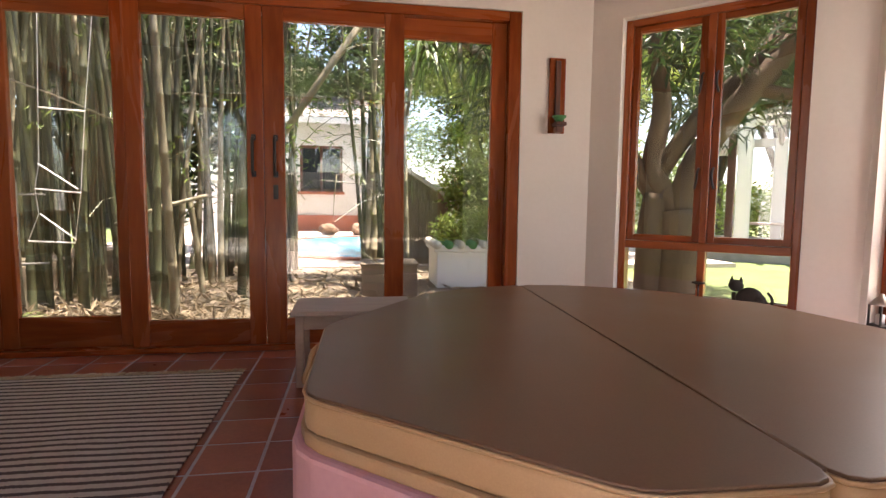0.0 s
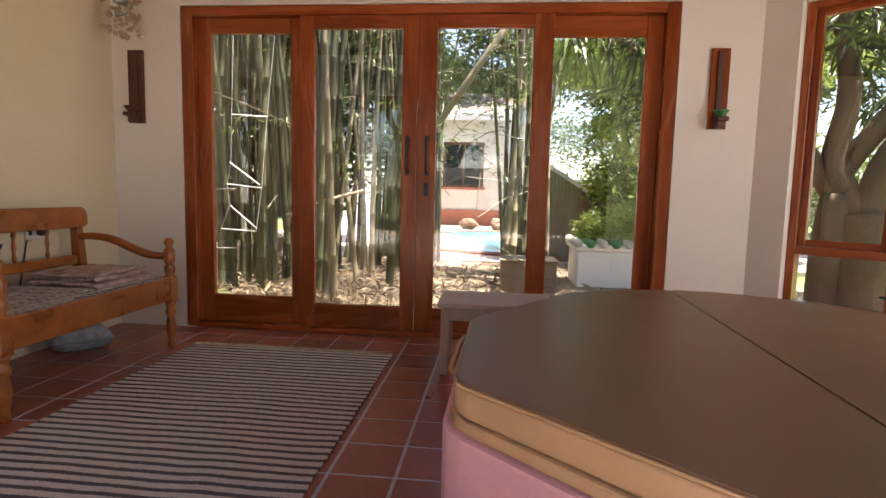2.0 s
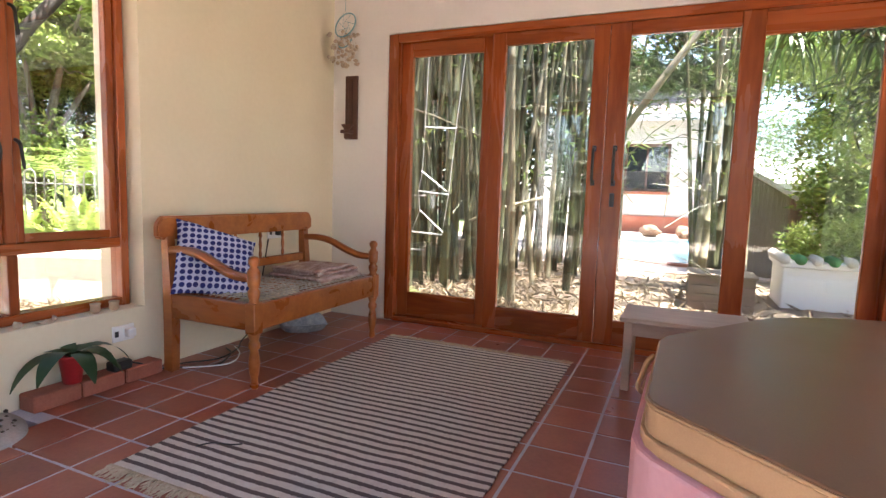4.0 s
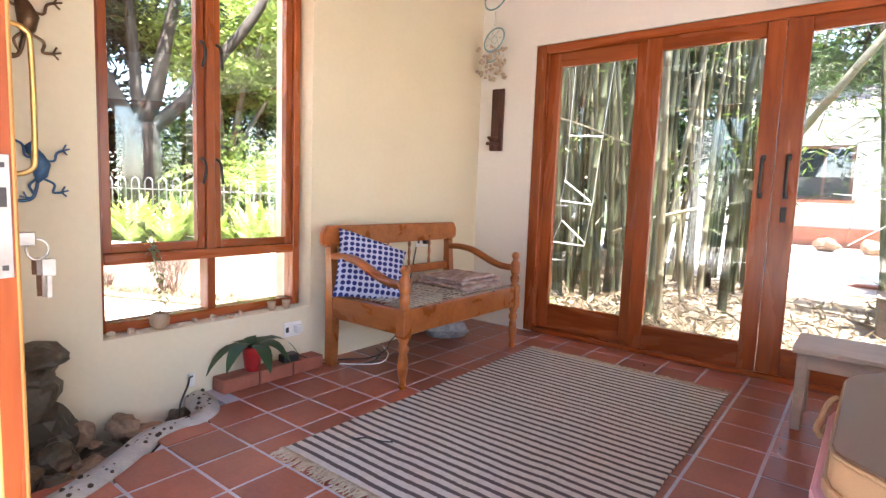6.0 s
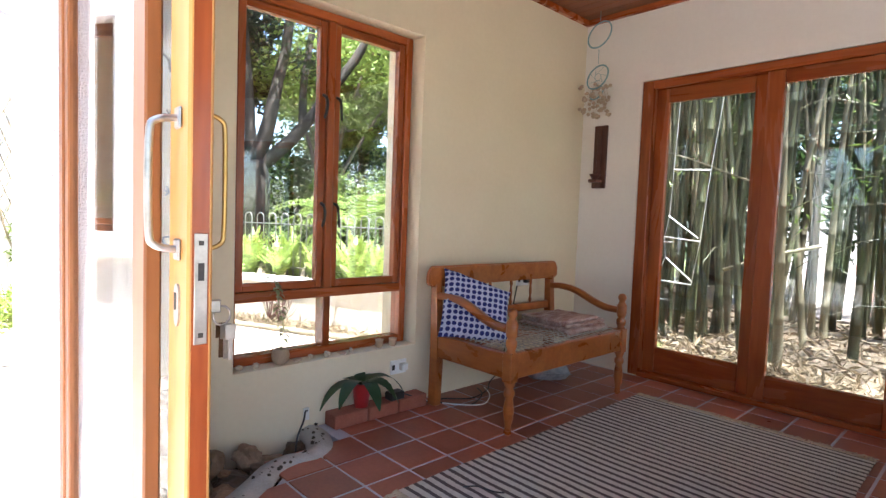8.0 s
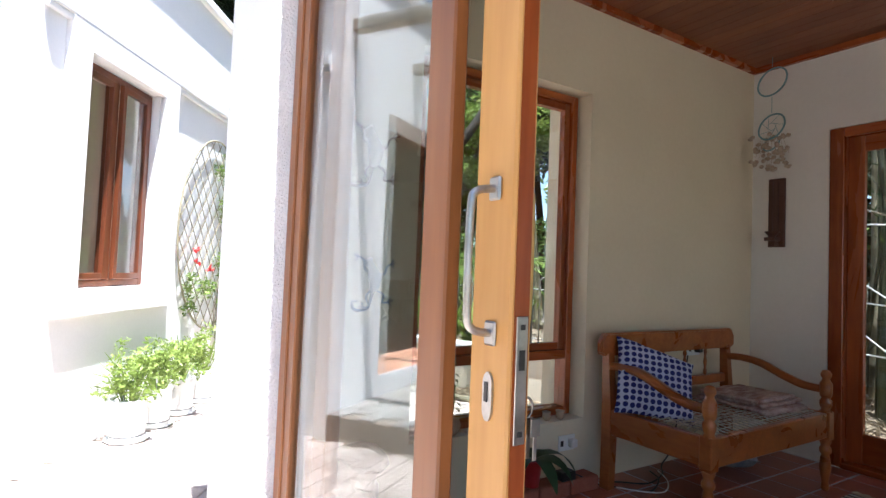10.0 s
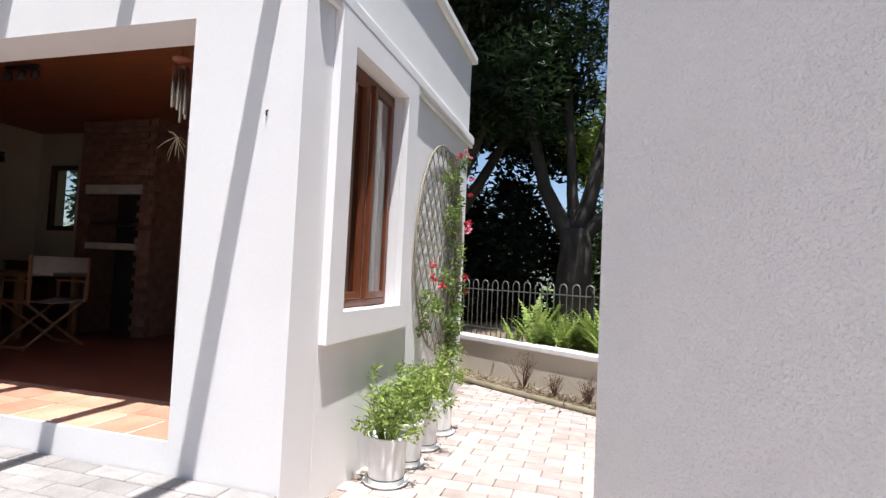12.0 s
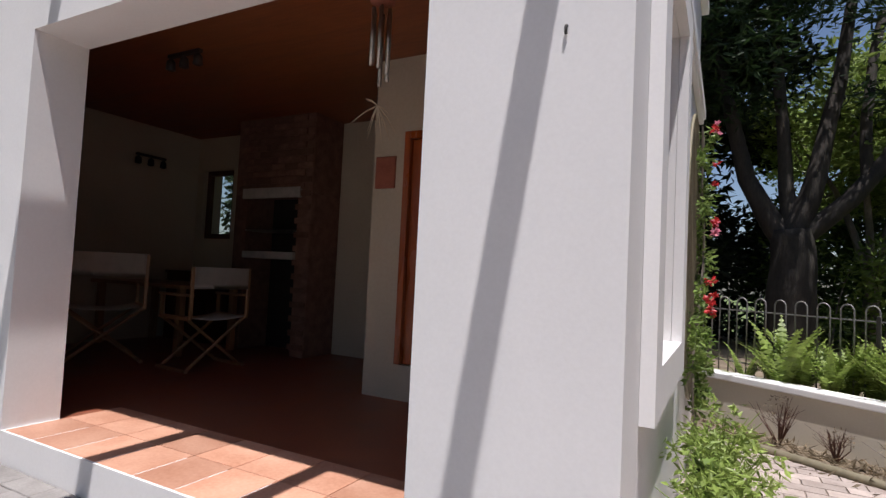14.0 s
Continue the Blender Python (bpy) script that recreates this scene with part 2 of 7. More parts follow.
def wall(name, m, length, height, thick, openings, mat, label, z0=0.0, round_edge=0.02):
    """A wall along +x from the pose m, its inner face at y = 0 and its body towards +y; openings (x0, x1, z0, z1)."""
    bm = bmesh.new()
    xs = sorted({0.0, length, *[v for o in openings for v in o[:2]]})
    zs = sorted({z0, height, *[v for o in openings for v in o[2:]]})
    grid = {}

    def solid(i, j):
        if not (0 <= i < len(xs) - 1 and 0 <= j < len(zs) - 1):
            return False
        cx, cz = (xs[i] + xs[i + 1]) / 2, (zs[j] + zs[j + 1]) / 2
        return not any(o[0] < cx < o[1] and o[2] < cz < o[3] for o in openings)

    def vert(x, y, z):
        key = (round(x, 4), round(y, 4), round(z, 4))
        if key not in grid:
            grid[key] = bm.verts.new(key)
        return grid[key]

    for i in range(len(xs) - 1):
        for j in range(len(zs) - 1):
            if not solid(i, j):
                continue
            a, b, c, d = xs[i], xs[i + 1], zs[j], zs[j + 1]
            bm.faces.new([vert(a, 0, c), vert(b, 0, c), vert(b, 0, d), vert(a, 0, d)])
            bm.faces.new([vert(b, thick, c), vert(a, thick, c), vert(a, thick, d), vert(b, thick, d)])
            for (di, dj), q in {(-1, 0): ((a, c), (a, d)), (1, 0): ((b, d), (b, c)), (0, -1): ((b, c), (a, c)), (0, 1): ((a, d), (b, d))}.items():
                if not solid(i + di, j + dj):
                    (x1, z1), (x2, z2) = q
                    bm.faces.new([vert(x1, 0, z1), vert(x2, 0, z2), vert(x2, thick, z2), vert(x1, thick, z1)])
    if round_edge:
        edges = [e for e in bm.edges if len(e.link_faces) == 2 and e.calc_face_angle() > 1.0]
        bmesh.ops.bevel(bm, geom=edges, offset=round_edge, segments=3, affect="EDGES", profile=0.5)
    ob = part(name, bm, mat)
    ob.matrix_world = m
    return tagged(ob, label, "wall", kind="structure")


def blade(bm, p, d, length, width, bend, n=5):
    """A long narrow leaf that bends down."""
    p, d = Vector(p), Vector(d).normalized()
    side = d.cross(Vector((0, 0, 1)))
    side = side.normalized() if side.length > 0.01 else Vector((1, 0, 0))
    prev = None
    for i in range(n + 1):
        w = width * 0.5 * math.sin(math.pi * min(0.97, 0.12 + 0.85 * i / n)) 
        q = (bm.verts.new(p - side * w), bm.verts.new(p + side * w))
        if prev:
            bm.faces.new((prev[0], prev[1], q[1], q[0]))
        prev = q
        p = p + d * length / n
        d = (d + Vector((0, 0, -bend / n))).normalized()

# ---- the sunroom ----
wall("wall_north", pose(-3.05, 3.5, 0), 4.61, 3.0, 0.3, [(0.85, 4.12, -0.2, 2.2)], PLASTER_IN, "white plastered wall around the wide sliding doors", -0.2)
wall("wall_diagonal", pose(1.56, 3.5, 0, 0, 0, -45), 1.513, 3.0, 0.3, [(0.2, 1.235, 0.33, 2.15)], PLASTER_IN, "white plastered splayed wall with a timber window", -0.2)
wall("wall_east", pose(2.63, 2.43, 0, 0, 0, -90), 2.3, 3.0, 0.3, [(0.04, 1.06, 0.33, 2.15)], PLASTER_IN, "white plastered wall with a timber window", -0.2)
wall("wall_south", pose(2.98, 0.13, 0, 0, 0, 180), 6.03, 3.0, 0.25, [(1.58, 5.21, -0.2, 2.25)], ROUGHCAST, "white plastered outer wall beside the open sliding door", -0.2)
wall("wall_west", pose(-2.7, 0.13, 0, 0, 0, 90), 3.37, 3.0, 0.35, [(0.538, 1.66, 0.355, 2.21)], PLASTER_WEST, "cream plastered wall with a deep window recess", -0.2)
floor = part("floor", B((-2.1, 2.63, 0.13, 3.5, -0.2, -0.002), (-2.7, -2.1, 1.12, 3.5, -0.2, -0.002), (-2.23, 1.4, -0.12, 0.13, -0.2, -0.002), (-2.7, -2.1, 0.13, 1.12, -0.2, -0.17)), GROUT)
tagged(floor, "dark red quarry tile floor with grey grout", "floor", kind="structure")
cb = bmesh.new()
for k in range(42):
    y0 = -0.12 + k * 0.092
    made = bmesh.ops.create_cube(cb, size=1.0)
    for v in made["verts"]:
        v.co = Vector((-0.035 + v.co.x * 6.03, y0 + 0.044 + v.co.y * 0.088, 2.76 + v.co.z * 0.02))
cb2 = B((-3.05, 2.98, -0.12, 3.8, 2.775, 2.82))
tmp = bpy.data.meshes.new("tmp")
cb2.to_mesh(tmp)
cb2.free()
cb.from_mesh(tmp)
tagged(part("ceiling", cb, CEILWOOD), "red-brown varnished board ceiling", "ceiling", kind="structure")
trim = part("trim", B((-2.7, 1.56, 3.47, 3.5, 2.71, 2.75), (-2.7, -2.67, 0.13, 3.47, 2.71, 2.75)), WOOD_H)
tagged(trim, "red-brown timber cornice strip", "cornice", kind="structure")


def pane(parent, x0, x1, z0, z1, y=0.0):
    p = part("pane", B((x0, x1, y - 0.002, y + 0.002, z0, z1)), GLASS, parent)
    p.visible_shadow = False
    return p


def panel(name, parent, x0, x1, z0, z1, y, stile=0.085, top=0.09, bottom=0.17, thick=0.042, lmat=None, rmat=None, lstile=None):
    """One glazed leaf: stiles, rails, pane."""
    h, ls = thick / 2, lstile or stile
    leaf_ob = part(name, B((x0, x0 + ls, y - h, y + h, z0, z1), bevel=0.004), lmat or WOOD, parent)
    part("stile", B((x1 - stile, x1, y - h, y + h, z0, z1), bevel=0.004), rmat or WOOD, leaf_ob)
    part("rail", B((x0 + ls, x1 - stile, y - h + 0.002, y + h - 0.002, z1 - top, z1), bevel=0.004), WOOD_H, leaf_ob)
    part("rail", B((x0 + ls, x1 - stile, y - h + 0.002, y + h - 0.002, z0, z0 + bottom), bevel=0.004), WOOD_H, leaf_ob)
    pane(leaf_ob, x0 + ls, x1 - stile, z0 + bottom, z1 - top, y)
    return leaf_ob


def pull(parent, x, z0, z1, y, sign, mat, r=0.008, out=0.05):
    """A D-shaped pull handle with rosettes."""
    pts = smooth_path([(x, y, z0), (x, y + sign * out * 0.8, z0 + 0.008), (x, y + sign * out, z0 + 0.04), (x, y + sign * out, z1 - 0.04), (x, y + sign * out * 0.8, z1 - 0.008), (x, y, z1)], 5)
    h = part("handle", tube(pts, r, 10), mat, parent, "worn metal pull handle", True)
    for z in (z0, z1):
        part("rosette", B((x - 0.014, x + 0.014, min(y, y + sign * 0.006), max(y, y + sign * 0.006), z - 0.019, z + 0.019), bevel=0.003), mat, h)
    return h


# north doors: four leaves in a deep frame
d1 = thing("door_1", (0, 0, 0), 0, "closed red-brown timber sliding doors with four glass leaves", "sliding door", kind="structure")
part("jamb", B((-2.197, -2.115, 3.5, 3.62, 0, 2.195), bevel=0.004), WOOD, d1)
part("jamb", B((0.985, 1.067, 3.5, 3.62, 0, 2.195), bevel=0.004), WOOD, d1)
part("head", B((-2.115, 0.985, 3.5, 3.62, 2.135, 2.195), bevel=0.004), WOOD_H, d1)
part("threshold", B((-2.115, 0.985, 3.48, 3.62, 0.0, 0.035), bevel=0.004), WOOD_H, d1)
panel("leaf", d1, -2.115, -1.36, 0.035, 2.135, 3.585, 0.092, 0.10, 0.19)
lf2 = panel("leaf", d1, -1.37, -0.573, 0.035, 2.135, 3.535, 0.10, 0.085, 0.165)
lf3 = panel("leaf", d1, -0.57, 0.30, 0.035, 2.135, 3.535, 0.125, 0.085, 0.165)
panel("leaf", d1, 0.19, 0.985, 0.035, 2.135, 3.585, 0.10, 0.13, 0.165)
pull(lf2, -0.632, 1.115, 1.34, 3.514, -1, IRON, 0.0095)
pull(lf3, -0.50, 1.115, 1.34, 3.514, -1, IRON, 0.0095)
part("keyhole_plate", B((-0.517, -0.487, 3.508, 3.514, 0.96, 1.05), bevel=0.003), IRON, lf3)

# south doors: standing open
d2 = thing("door_2", (0, 0, 0), 0, "open red-brown timber sliding doors with glass leaves", "sliding door", kind="structure")
part("jamb", B((-2.228, -2.165, -0.065, 0.065, 0, 2.245), bevel=0.004), WOOD_OUT, d2)
part("jamb", B((1.28, 1.398, -0.065, 0.065, 0, 2.245), bevel=0.004), WOOD, d2)
part("head", B((-2.165, 1.28, -0.065, 0.065, 2.185, 2.245), bevel=0.004), WOOD_H, d2)
part("threshold", B((-2.165, 1.28, -0.065, 0.065, -0.004, 0.012), bevel=0.003), WOOD_H, d2)
panel("leaf", d2, -2.165, -1.285, 0.012, 2.185, -0.044, 0.085, 0.10, 0.17, 0.03, lmat=WOOD_OUT, rmat=WOOD_OUT, lstile=0.06)
slid = panel("leaf", d2, -2.0, -1.15, 0.016, 2.185, -0.006, 0.10, 0.10, 0.17, 0.042, lmat=WOOD_OUT, rmat=PINE_LOCK)
panel("leaf", d2, 0.42, 1.28, 0.012, 2.185, -0.044, 0.11, 0.10, 0.17)
panel("leaf", d2, 0.33, 1.17, 0.016, 2.185, -0.001, 0.10, 0.10, 0.17, 0.04)

pull(slid, -1.194, 1.06, 1.285, -0.027, -1, METAL, 0.0065, 0.048)
pull(slid, -1.198, 1.06, 1.30, 0.015, 1, BRASS, 0.0045, 0.036)
part("lock_edge", B((-1.15, -1.1485, -0.020, 0.008, 0.02, 2.18)), WOOD, slid, "red-brown lock edge")
part("keyhole_plate", prism([(-1.196 + 0.012 * math.cos(a * 0.2618), 0.963 + 0.026 * (1 if 0 < a < 12 else -1 if a > 12 else 0) * 0.6 + 0.022 * math.sin(a * 0.2618)) for a in range(24)], 0, 0.004), METAL, slid, "steel keyhole plate").matrix_world = pose(0, -0.027, 0, 90)
part("keyhole", B((-1.202, -1.194, -0.0325, -0.030, 0.955, 0.985)), IRON, slid)
part("lock_plate", B((-1.148, -1.1455, -0.017, 0.005, 0.90, 1.09), bevel=0.001), METAL, slid, "steel lock face plate")
part("screw", B((-1.146, -1.144, -0.010, -0.002, 0.912, 0.92), (-1.146, -1.144, -0.010, -0.002, 1.07, 1.078), (-1.146, -1.144, -0.011, -0.001, 1.01, 1.04)), IRON, slid)


# timber windows: fixed lower lights, casements above
def timber_window(name, m, w, z0, z1, transom, label, depth=0.09):
    """Lower-left corner of the opening at m; w wide along +x."""
    win = new(name)
    win.matrix_world = m
    tagged(win, label, "window", kind="structure")
    bpy.context.view_layer.update()
    f = 0.045
    fr = part("window_frame", B((0, f, 0, depth, z0, z1), bevel=0.004), WOOD, win)
    part("jamb", B((w - f, w, 0, depth, z0, z1), bevel=0.004), WOOD, fr)
    part("head", B((f, w - f, 0, depth, z1 - f, z1), bevel=0.004), WOOD_H, fr)
    part("bottom_rail", B((f, w - f, 0, depth, z0, z0 + f), bevel=0.004), WOOD_H, fr)
    part("transom", B((f, w - f, 0, depth, transom - 0.025, transom + 0.025), bevel=0.004), WOOD_H, fr)
    part("mullion", B((w / 2 - 0.022, w / 2 + 0.022, 0.002, depth, transom + 0.025, z1 - f), bevel=0.004), WOOD, fr)
    part("mullion", B((w / 2 - 0.022, w / 2 + 0.022, 0.002, depth, z0 + f, transom - 0.025), bevel=0.004), WOOD, fr)
    for a, b in ((f, w / 2 - 0.022), (w / 2 + 0.022, w - f)):
        pane(win, a, b, z0 + f, transom - 0.025, depth * 0.5)
        s = part("casement", B((a + 0.002, a + 0.042, 0.02, 0.065, transom + 0.027, z1 - f - 0.002), bevel=0.003), WOOD, win)
        part("stile", B((b - 0.042, b - 0.002, 0.02, 0.065, transom + 0.027, z1 - f - 0.002), bevel=0.003), WOOD, s)
        part("rail", B((a + 0.042, b - 0.042, 0.022, 0.063, z1 - f - 0.042, z1 - f - 0.002), (a + 0.042, b - 0.042, 0.022, 0.063, transom + 0.027, transom + 0.067), bevel=0.003), WOOD_H, s)
        pane(s, a + 0.042, b - 0.042, transom + 0.067, z1 - f - 0.042, 0.042)
        for zz in ((transom + 0.42, transom + 1.0) if z1 > 1.9 else ()):
            x = a + 0.02 if a > w / 2 else b - 0.02
            part("window_catch", tube(smooth_path([(x, 0.018, zz + 0.07), (x, -0.018, zz + 0.05), (x, -0.03, zz), (x + (0.012 if a > w / 2 else -0.012), -0.02, zz - 0.06)], 4), [0.008] * 12 + [0.005], 6), IRON, s, "black iron window catch", True)
    return win


WM = pose(-2.795, 0.668, 0, 0, 0, 90)
timber_window("window_1", WM, 1.11, 0.357, 2.208, 0.70, "red-brown timber casement window in a sunny wall recess")
timber_window("window_2", pose(1.56, 3.5, 0, 0, 0, -45) @ pose(0.202, 0.07, 0), 1.031, 0.332, 2.148, 0.69, "red-brown timber casement window in the splayed wall")
timber_window("window_3", pose(2.63, 2.43, 0, 0, 0, -90) @ pose(0.042, 0.07, 0), 1.016, 0.332, 2.148, 0.69, "red-brown timber casement window in the east wall")

# ---- things in the sunroom ----
def rug_material():
    m = varied("rug_wool", (0.5, 0.44, 0.37), (0.62, 0.56, 0.48), 0.95, 30, fine=200, bump=0.6, depth=0.003, spec=0.1)
    n, ln = m.node_tree.nodes, m.node_tree.links.new
    b = n["Principled BSDF"]
    light = b.inputs["Base Color"].links[0].from_socket
    tc = n.new("ShaderNodeTexCoord")
    sep = n.new("ShaderNodeSeparateXYZ")
    ln(tc.outputs["Object"], sep.inputs[0])
    wob = n.new("ShaderNodeTexNoise")
    wob.inputs["Scale"].default_value = 3.0
    ln(tc.outputs["Object"], wob.inputs["Vector"])
    a = n.new("ShaderNodeMath")
    a.operation = "MULTIPLY_ADD"
    a.inputs[1].default_value = 0.03
    ln(wob.outputs["Fac"], a.inputs[0])
    ln(sep.outputs["Y"], a.inputs[2])
    s = n.new("ShaderNodeMath")
    s.operation = "MULTIPLY"
    s.inputs[1].default_value = 2 * math.pi / 0.0505
    ln(a.outputs[0], s.inputs[0])
    w = n.new("ShaderNodeMath")
    w.operation = "SINE"
    ln(s.outputs[0], w.inputs[0])
    fz = n.new("ShaderNodeTexNoise")
    fz.inputs["Scale"].default_value = 140
    ln(tc.outputs["Object"], fz.inputs["Vector"])
    c = n.new("ShaderNodeMath")
    c.operation = "MULTIPLY_ADD"
    c.inputs[1].default_value = 1.6
    ln(fz.outputs["Fac"], c.inputs[0])
    ln(w.outputs[0], c.inputs[2])
    r = n.new("ShaderNodeMapRange")
    r.inputs[1].default_value, r.inputs[2].default_value = 0.92, 1.2
    ln(c.outputs[0], r.inputs[0])
    mix = n.new("ShaderNodeMix")
    mix.data_type = "RGBA"
    mix.inputs[7].default_value = (0.115, 0.09, 0.082, 1)
    ln(r.outputs[0], mix.inputs[0])
    ln(light, mix.inputs[6])
    ln(mix.outputs[2], b.inputs["Base Color"])
    return m


def dots_material(name, base, dark, scale):
    """A printed cloth of small round motifs."""
    m = varied(name, base, tuple(min(1, c * 1.15) for c in base), 0.9, 12, fine=250, bump=0.3, depth=0.001, spec=0.1)
    n, ln = m.node_tree.nodes, m.node_tree.links.new
    b = n["Principled BSDF"]
    light = b.inputs["Base Color"].links[0].from_socket
    tc = n.new("ShaderNodeTexCoord")
    v = n.new("ShaderNodeTexVoronoi")
    v.voronoi_dimensions = "2D"
    v.inputs["Scale"].default_value, v.inputs["Randomness"].default_value = scale, 0.12
    ln(tc.outputs["Object"], v.inputs["Vector"])
    r = n.new("ShaderNodeMapRange")
    r.inputs[1].default_value, r.inputs[2].default_value = 0.36, 0.42
    r.inputs[3].default_value, r.inputs[4].default_value = 1.0, 0.0
    ln(v.outputs["Distance"], r.inputs[0])
    mix = n.new("ShaderNodeMix")
    mix.data_type = "RGBA"
    mix.inputs[7].default_value = (*dark, 1)
    ln(r.outputs[0], mix.inputs[0])
    ln(light, mix.inputs[6])
    ln(mix.outputs[2], b.inputs["Base Color"])
    return m


RUG = rug_material()
FRINGE = varied("rug_fringe", (0.42, 0.33, 0.22), (0.58, 0.48, 0.34), 0.95, 40, fine=200, bump=0.2)
PILLOW = dots_material("blue_print_cotton", (0.42, 0.44, 0.58), (0.028, 0.034, 0.15), 30)
BLANKET = varied("woven_blanket", (0.22, 0.09, 0.075), (0.68, 0.56, 0.50), 0.95, 9, (1, 4, 1), 160, 0.5, 0.003, spec=0.1)
RIEM = varied("rawhide", (0.40, 0.36, 0.29), (0.58, 0.52, 0.43), 0.7, 20, fine=100)
REDPOT = varied("red_pot", (0.42, 0.022, 0.026), (0.52, 0.04, 0.04), 0.4, 10)
ORCHID = leafy("orchid_leaf", (0.022, 0.055, 0.025), (0.05, 0.10, 0.045), 0.2, 0.35)
VINE = leafy("pale_leaf", (0.22, 0.25, 0.10), (0.40, 0.42, 0.22), 0.3)
BRICKRED = varied("red_brick", (0.26, 0.075, 0.045), (0.38, 0.13, 0.08), 0.85, 10, fine=80, bump=0.4)
BLACK = varied("black_plastic", (0.012, 0.012, 0.012), (0.03, 0.03, 0.03), 0.45, 20, bump=0)
WHITEP = varied("white_plastic", (0.72, 0.72, 0.70), (0.8, 0.8, 0.78), 0.4, 10, bump=0)
CONCRETE = varied("pebbled_concrete", (0.33, 0.31, 0.28), (0.50, 0.47, 0.43), 0.9, 10, fine=90, bump=0.6)
ROCK = varied("pond_rock", (0.11, 0.065, 0.042), (0.33, 0.21, 0.13), 0.8, 7, fine=50, bump=0.7, depth=0.01, pieces=0.35)
ROCK_DARK = varied("wet_rock", (0.032, 0.028, 0.018), (0.11, 0.075, 0.045), 0.5, 7, fine=50, bump=0.7, depth=0.01, pieces=0.3)
CLAY = varied("clay", (0.36, 0.24, 0.15), (0.5, 0.36, 0.24), 0.85, 14, fine=90, bump=0.3)
SHELL = varied("shell", (0.36, 0.26, 0.17), (0.62, 0.50, 0.38), 0.5, 30, fine=100, bump=0.3)
BLUEMETAL = varied("blue_painted_tin", (0.02, 0.07, 0.16), (0.05, 0.14, 0.28), 0.45, 25, bump=0.1)
CORD = material("teal_cord", (0.20, 0.36, 0.38), 0.8)
GREENP = varied("green_candle", (0.03, 0.16, 0.05), (0.06, 0.24, 0.08), 0.5, 20, bump=0)

# hot tub with a folding cover
OUT_L = [(-0.13, 1.27), (0.45, 0.75), (0.7985, 0.735), (0.8985, 2.88), (0.62, 2.80), (0.34, 2.65), (-0.115, 1.99)]
OUT_R = [(0.802, 0.735), (1.2, 0.74), (1.72, 1.02), (1.98, 1.55), (1.88, 2.24), (1.40, 2.73), (1.16, 2.84), (0.902, 2.885)]
RING = [(-0.13, 1.27), (0.45, 0.75), (1.2, 0.74), (1.72, 1.02), (1.98, 1.55), (1.88, 2.24), (1.40, 2.73), (0.90, 2.885), (0.62, 2.80), (0.34, 2.65), (-0.115, 1.99)]


def grown(ring, by):
    c = Vector((0.93, 1.8))
    return [tuple(Vector(p) + (Vector(p) - c).normalized() * by) for p in ring]


def eased(ring, r=0.045):
    """Corners of a ring cut round."""
    out = []
    for i, p in enumerate(ring):
        p, a, b = Vector(p), Vector(ring[i - 1]), Vector(ring[(i + 1) % len(ring)])
        k = min(r, 0.3 * (a - p).length, 0.3 * (b - p).length)
        p0, p1 = p + (a - p).normalized() * k, p + (b - p).normalized() * k
        out += [tuple(p0), tuple(p0 * 0.3 + p * 0.4 + p1 * 0.3), tuple(p1)]
    return out


OUT_L, OUT_R, RING = eased(OUT_L), eased(OUT_R), eased(RING, 0.07)
tub = thing("hot_tub", (0, 0, 0), 0, "pink plastered hot tub standing on the tiled floor", "hot tub")
part("base", prism(grown(RING, 0.035), 0, 0.37, 0.012, 2), PINK, tub, "pink plastered base")
part("rim", prism(grown(RING, 0.012), 0.37, 0.405, 0.008, 2), VINYL_TAN, tub, "tan moulded rim")
cover = thing("tub_cover", (0, 0, 0.405), 0, "brown vinyl folding cover lying on the hot tub", "tub cover")
for half in (OUT_L, OUT_R):
    c = Vector((sum(p[0] for p in half) / len(half), sum(p[1] for p in half) / len(half)))
    sk = part("skirt", prism(half, 0.0, 0.078, 0.012, 3), VINYL_TAN, cover, "tan vinyl skirt", True)
    bm = prism([tuple(c + (Vector(p) - c) * 0.996) for p in half], 0.074, 0.092, 0.005, 3)
    bmesh.ops.triangulate(bm, faces=[f for f in bm.faces if len(f.verts) > 4])
    part("top_panel", bm, VINYL, cover, "brown vinyl top")
    loop = [(p[0], p[1], 0.082) for p in half]
    part("piping", tube([q for a, b in zip(loop, loop[1:] + loop[:1]) for q in (Vector(a).lerp(Vector(b), 0.03), Vector(a).lerp(Vector(b), 0.97))], 0.005, 6, closed=True), VINYL_TAN, sk, "tan welted seam", True)
part("fold_seam", tube([(0.801, 0.78, 0.090), (0.825, 1.28, 0.092), (0.85, 1.8, 0.091), (0.899, 2.85, 0.090)], 0.004, 6), VINYL, cover, "", True)
part("strap", tube(smooth_path([(-0.128, 1.86, 0.05), (-0.15, 1.85, 0.03), (-0.165, 1.84, -0.02), (-0.175, 1.80, -0.05), (-0.16, 1.82, -0.075), (-0.15, 1.86, -0.05)], 4), 0.010, 6), VINYL_TAN, cover, "tan tie-down strap", True)

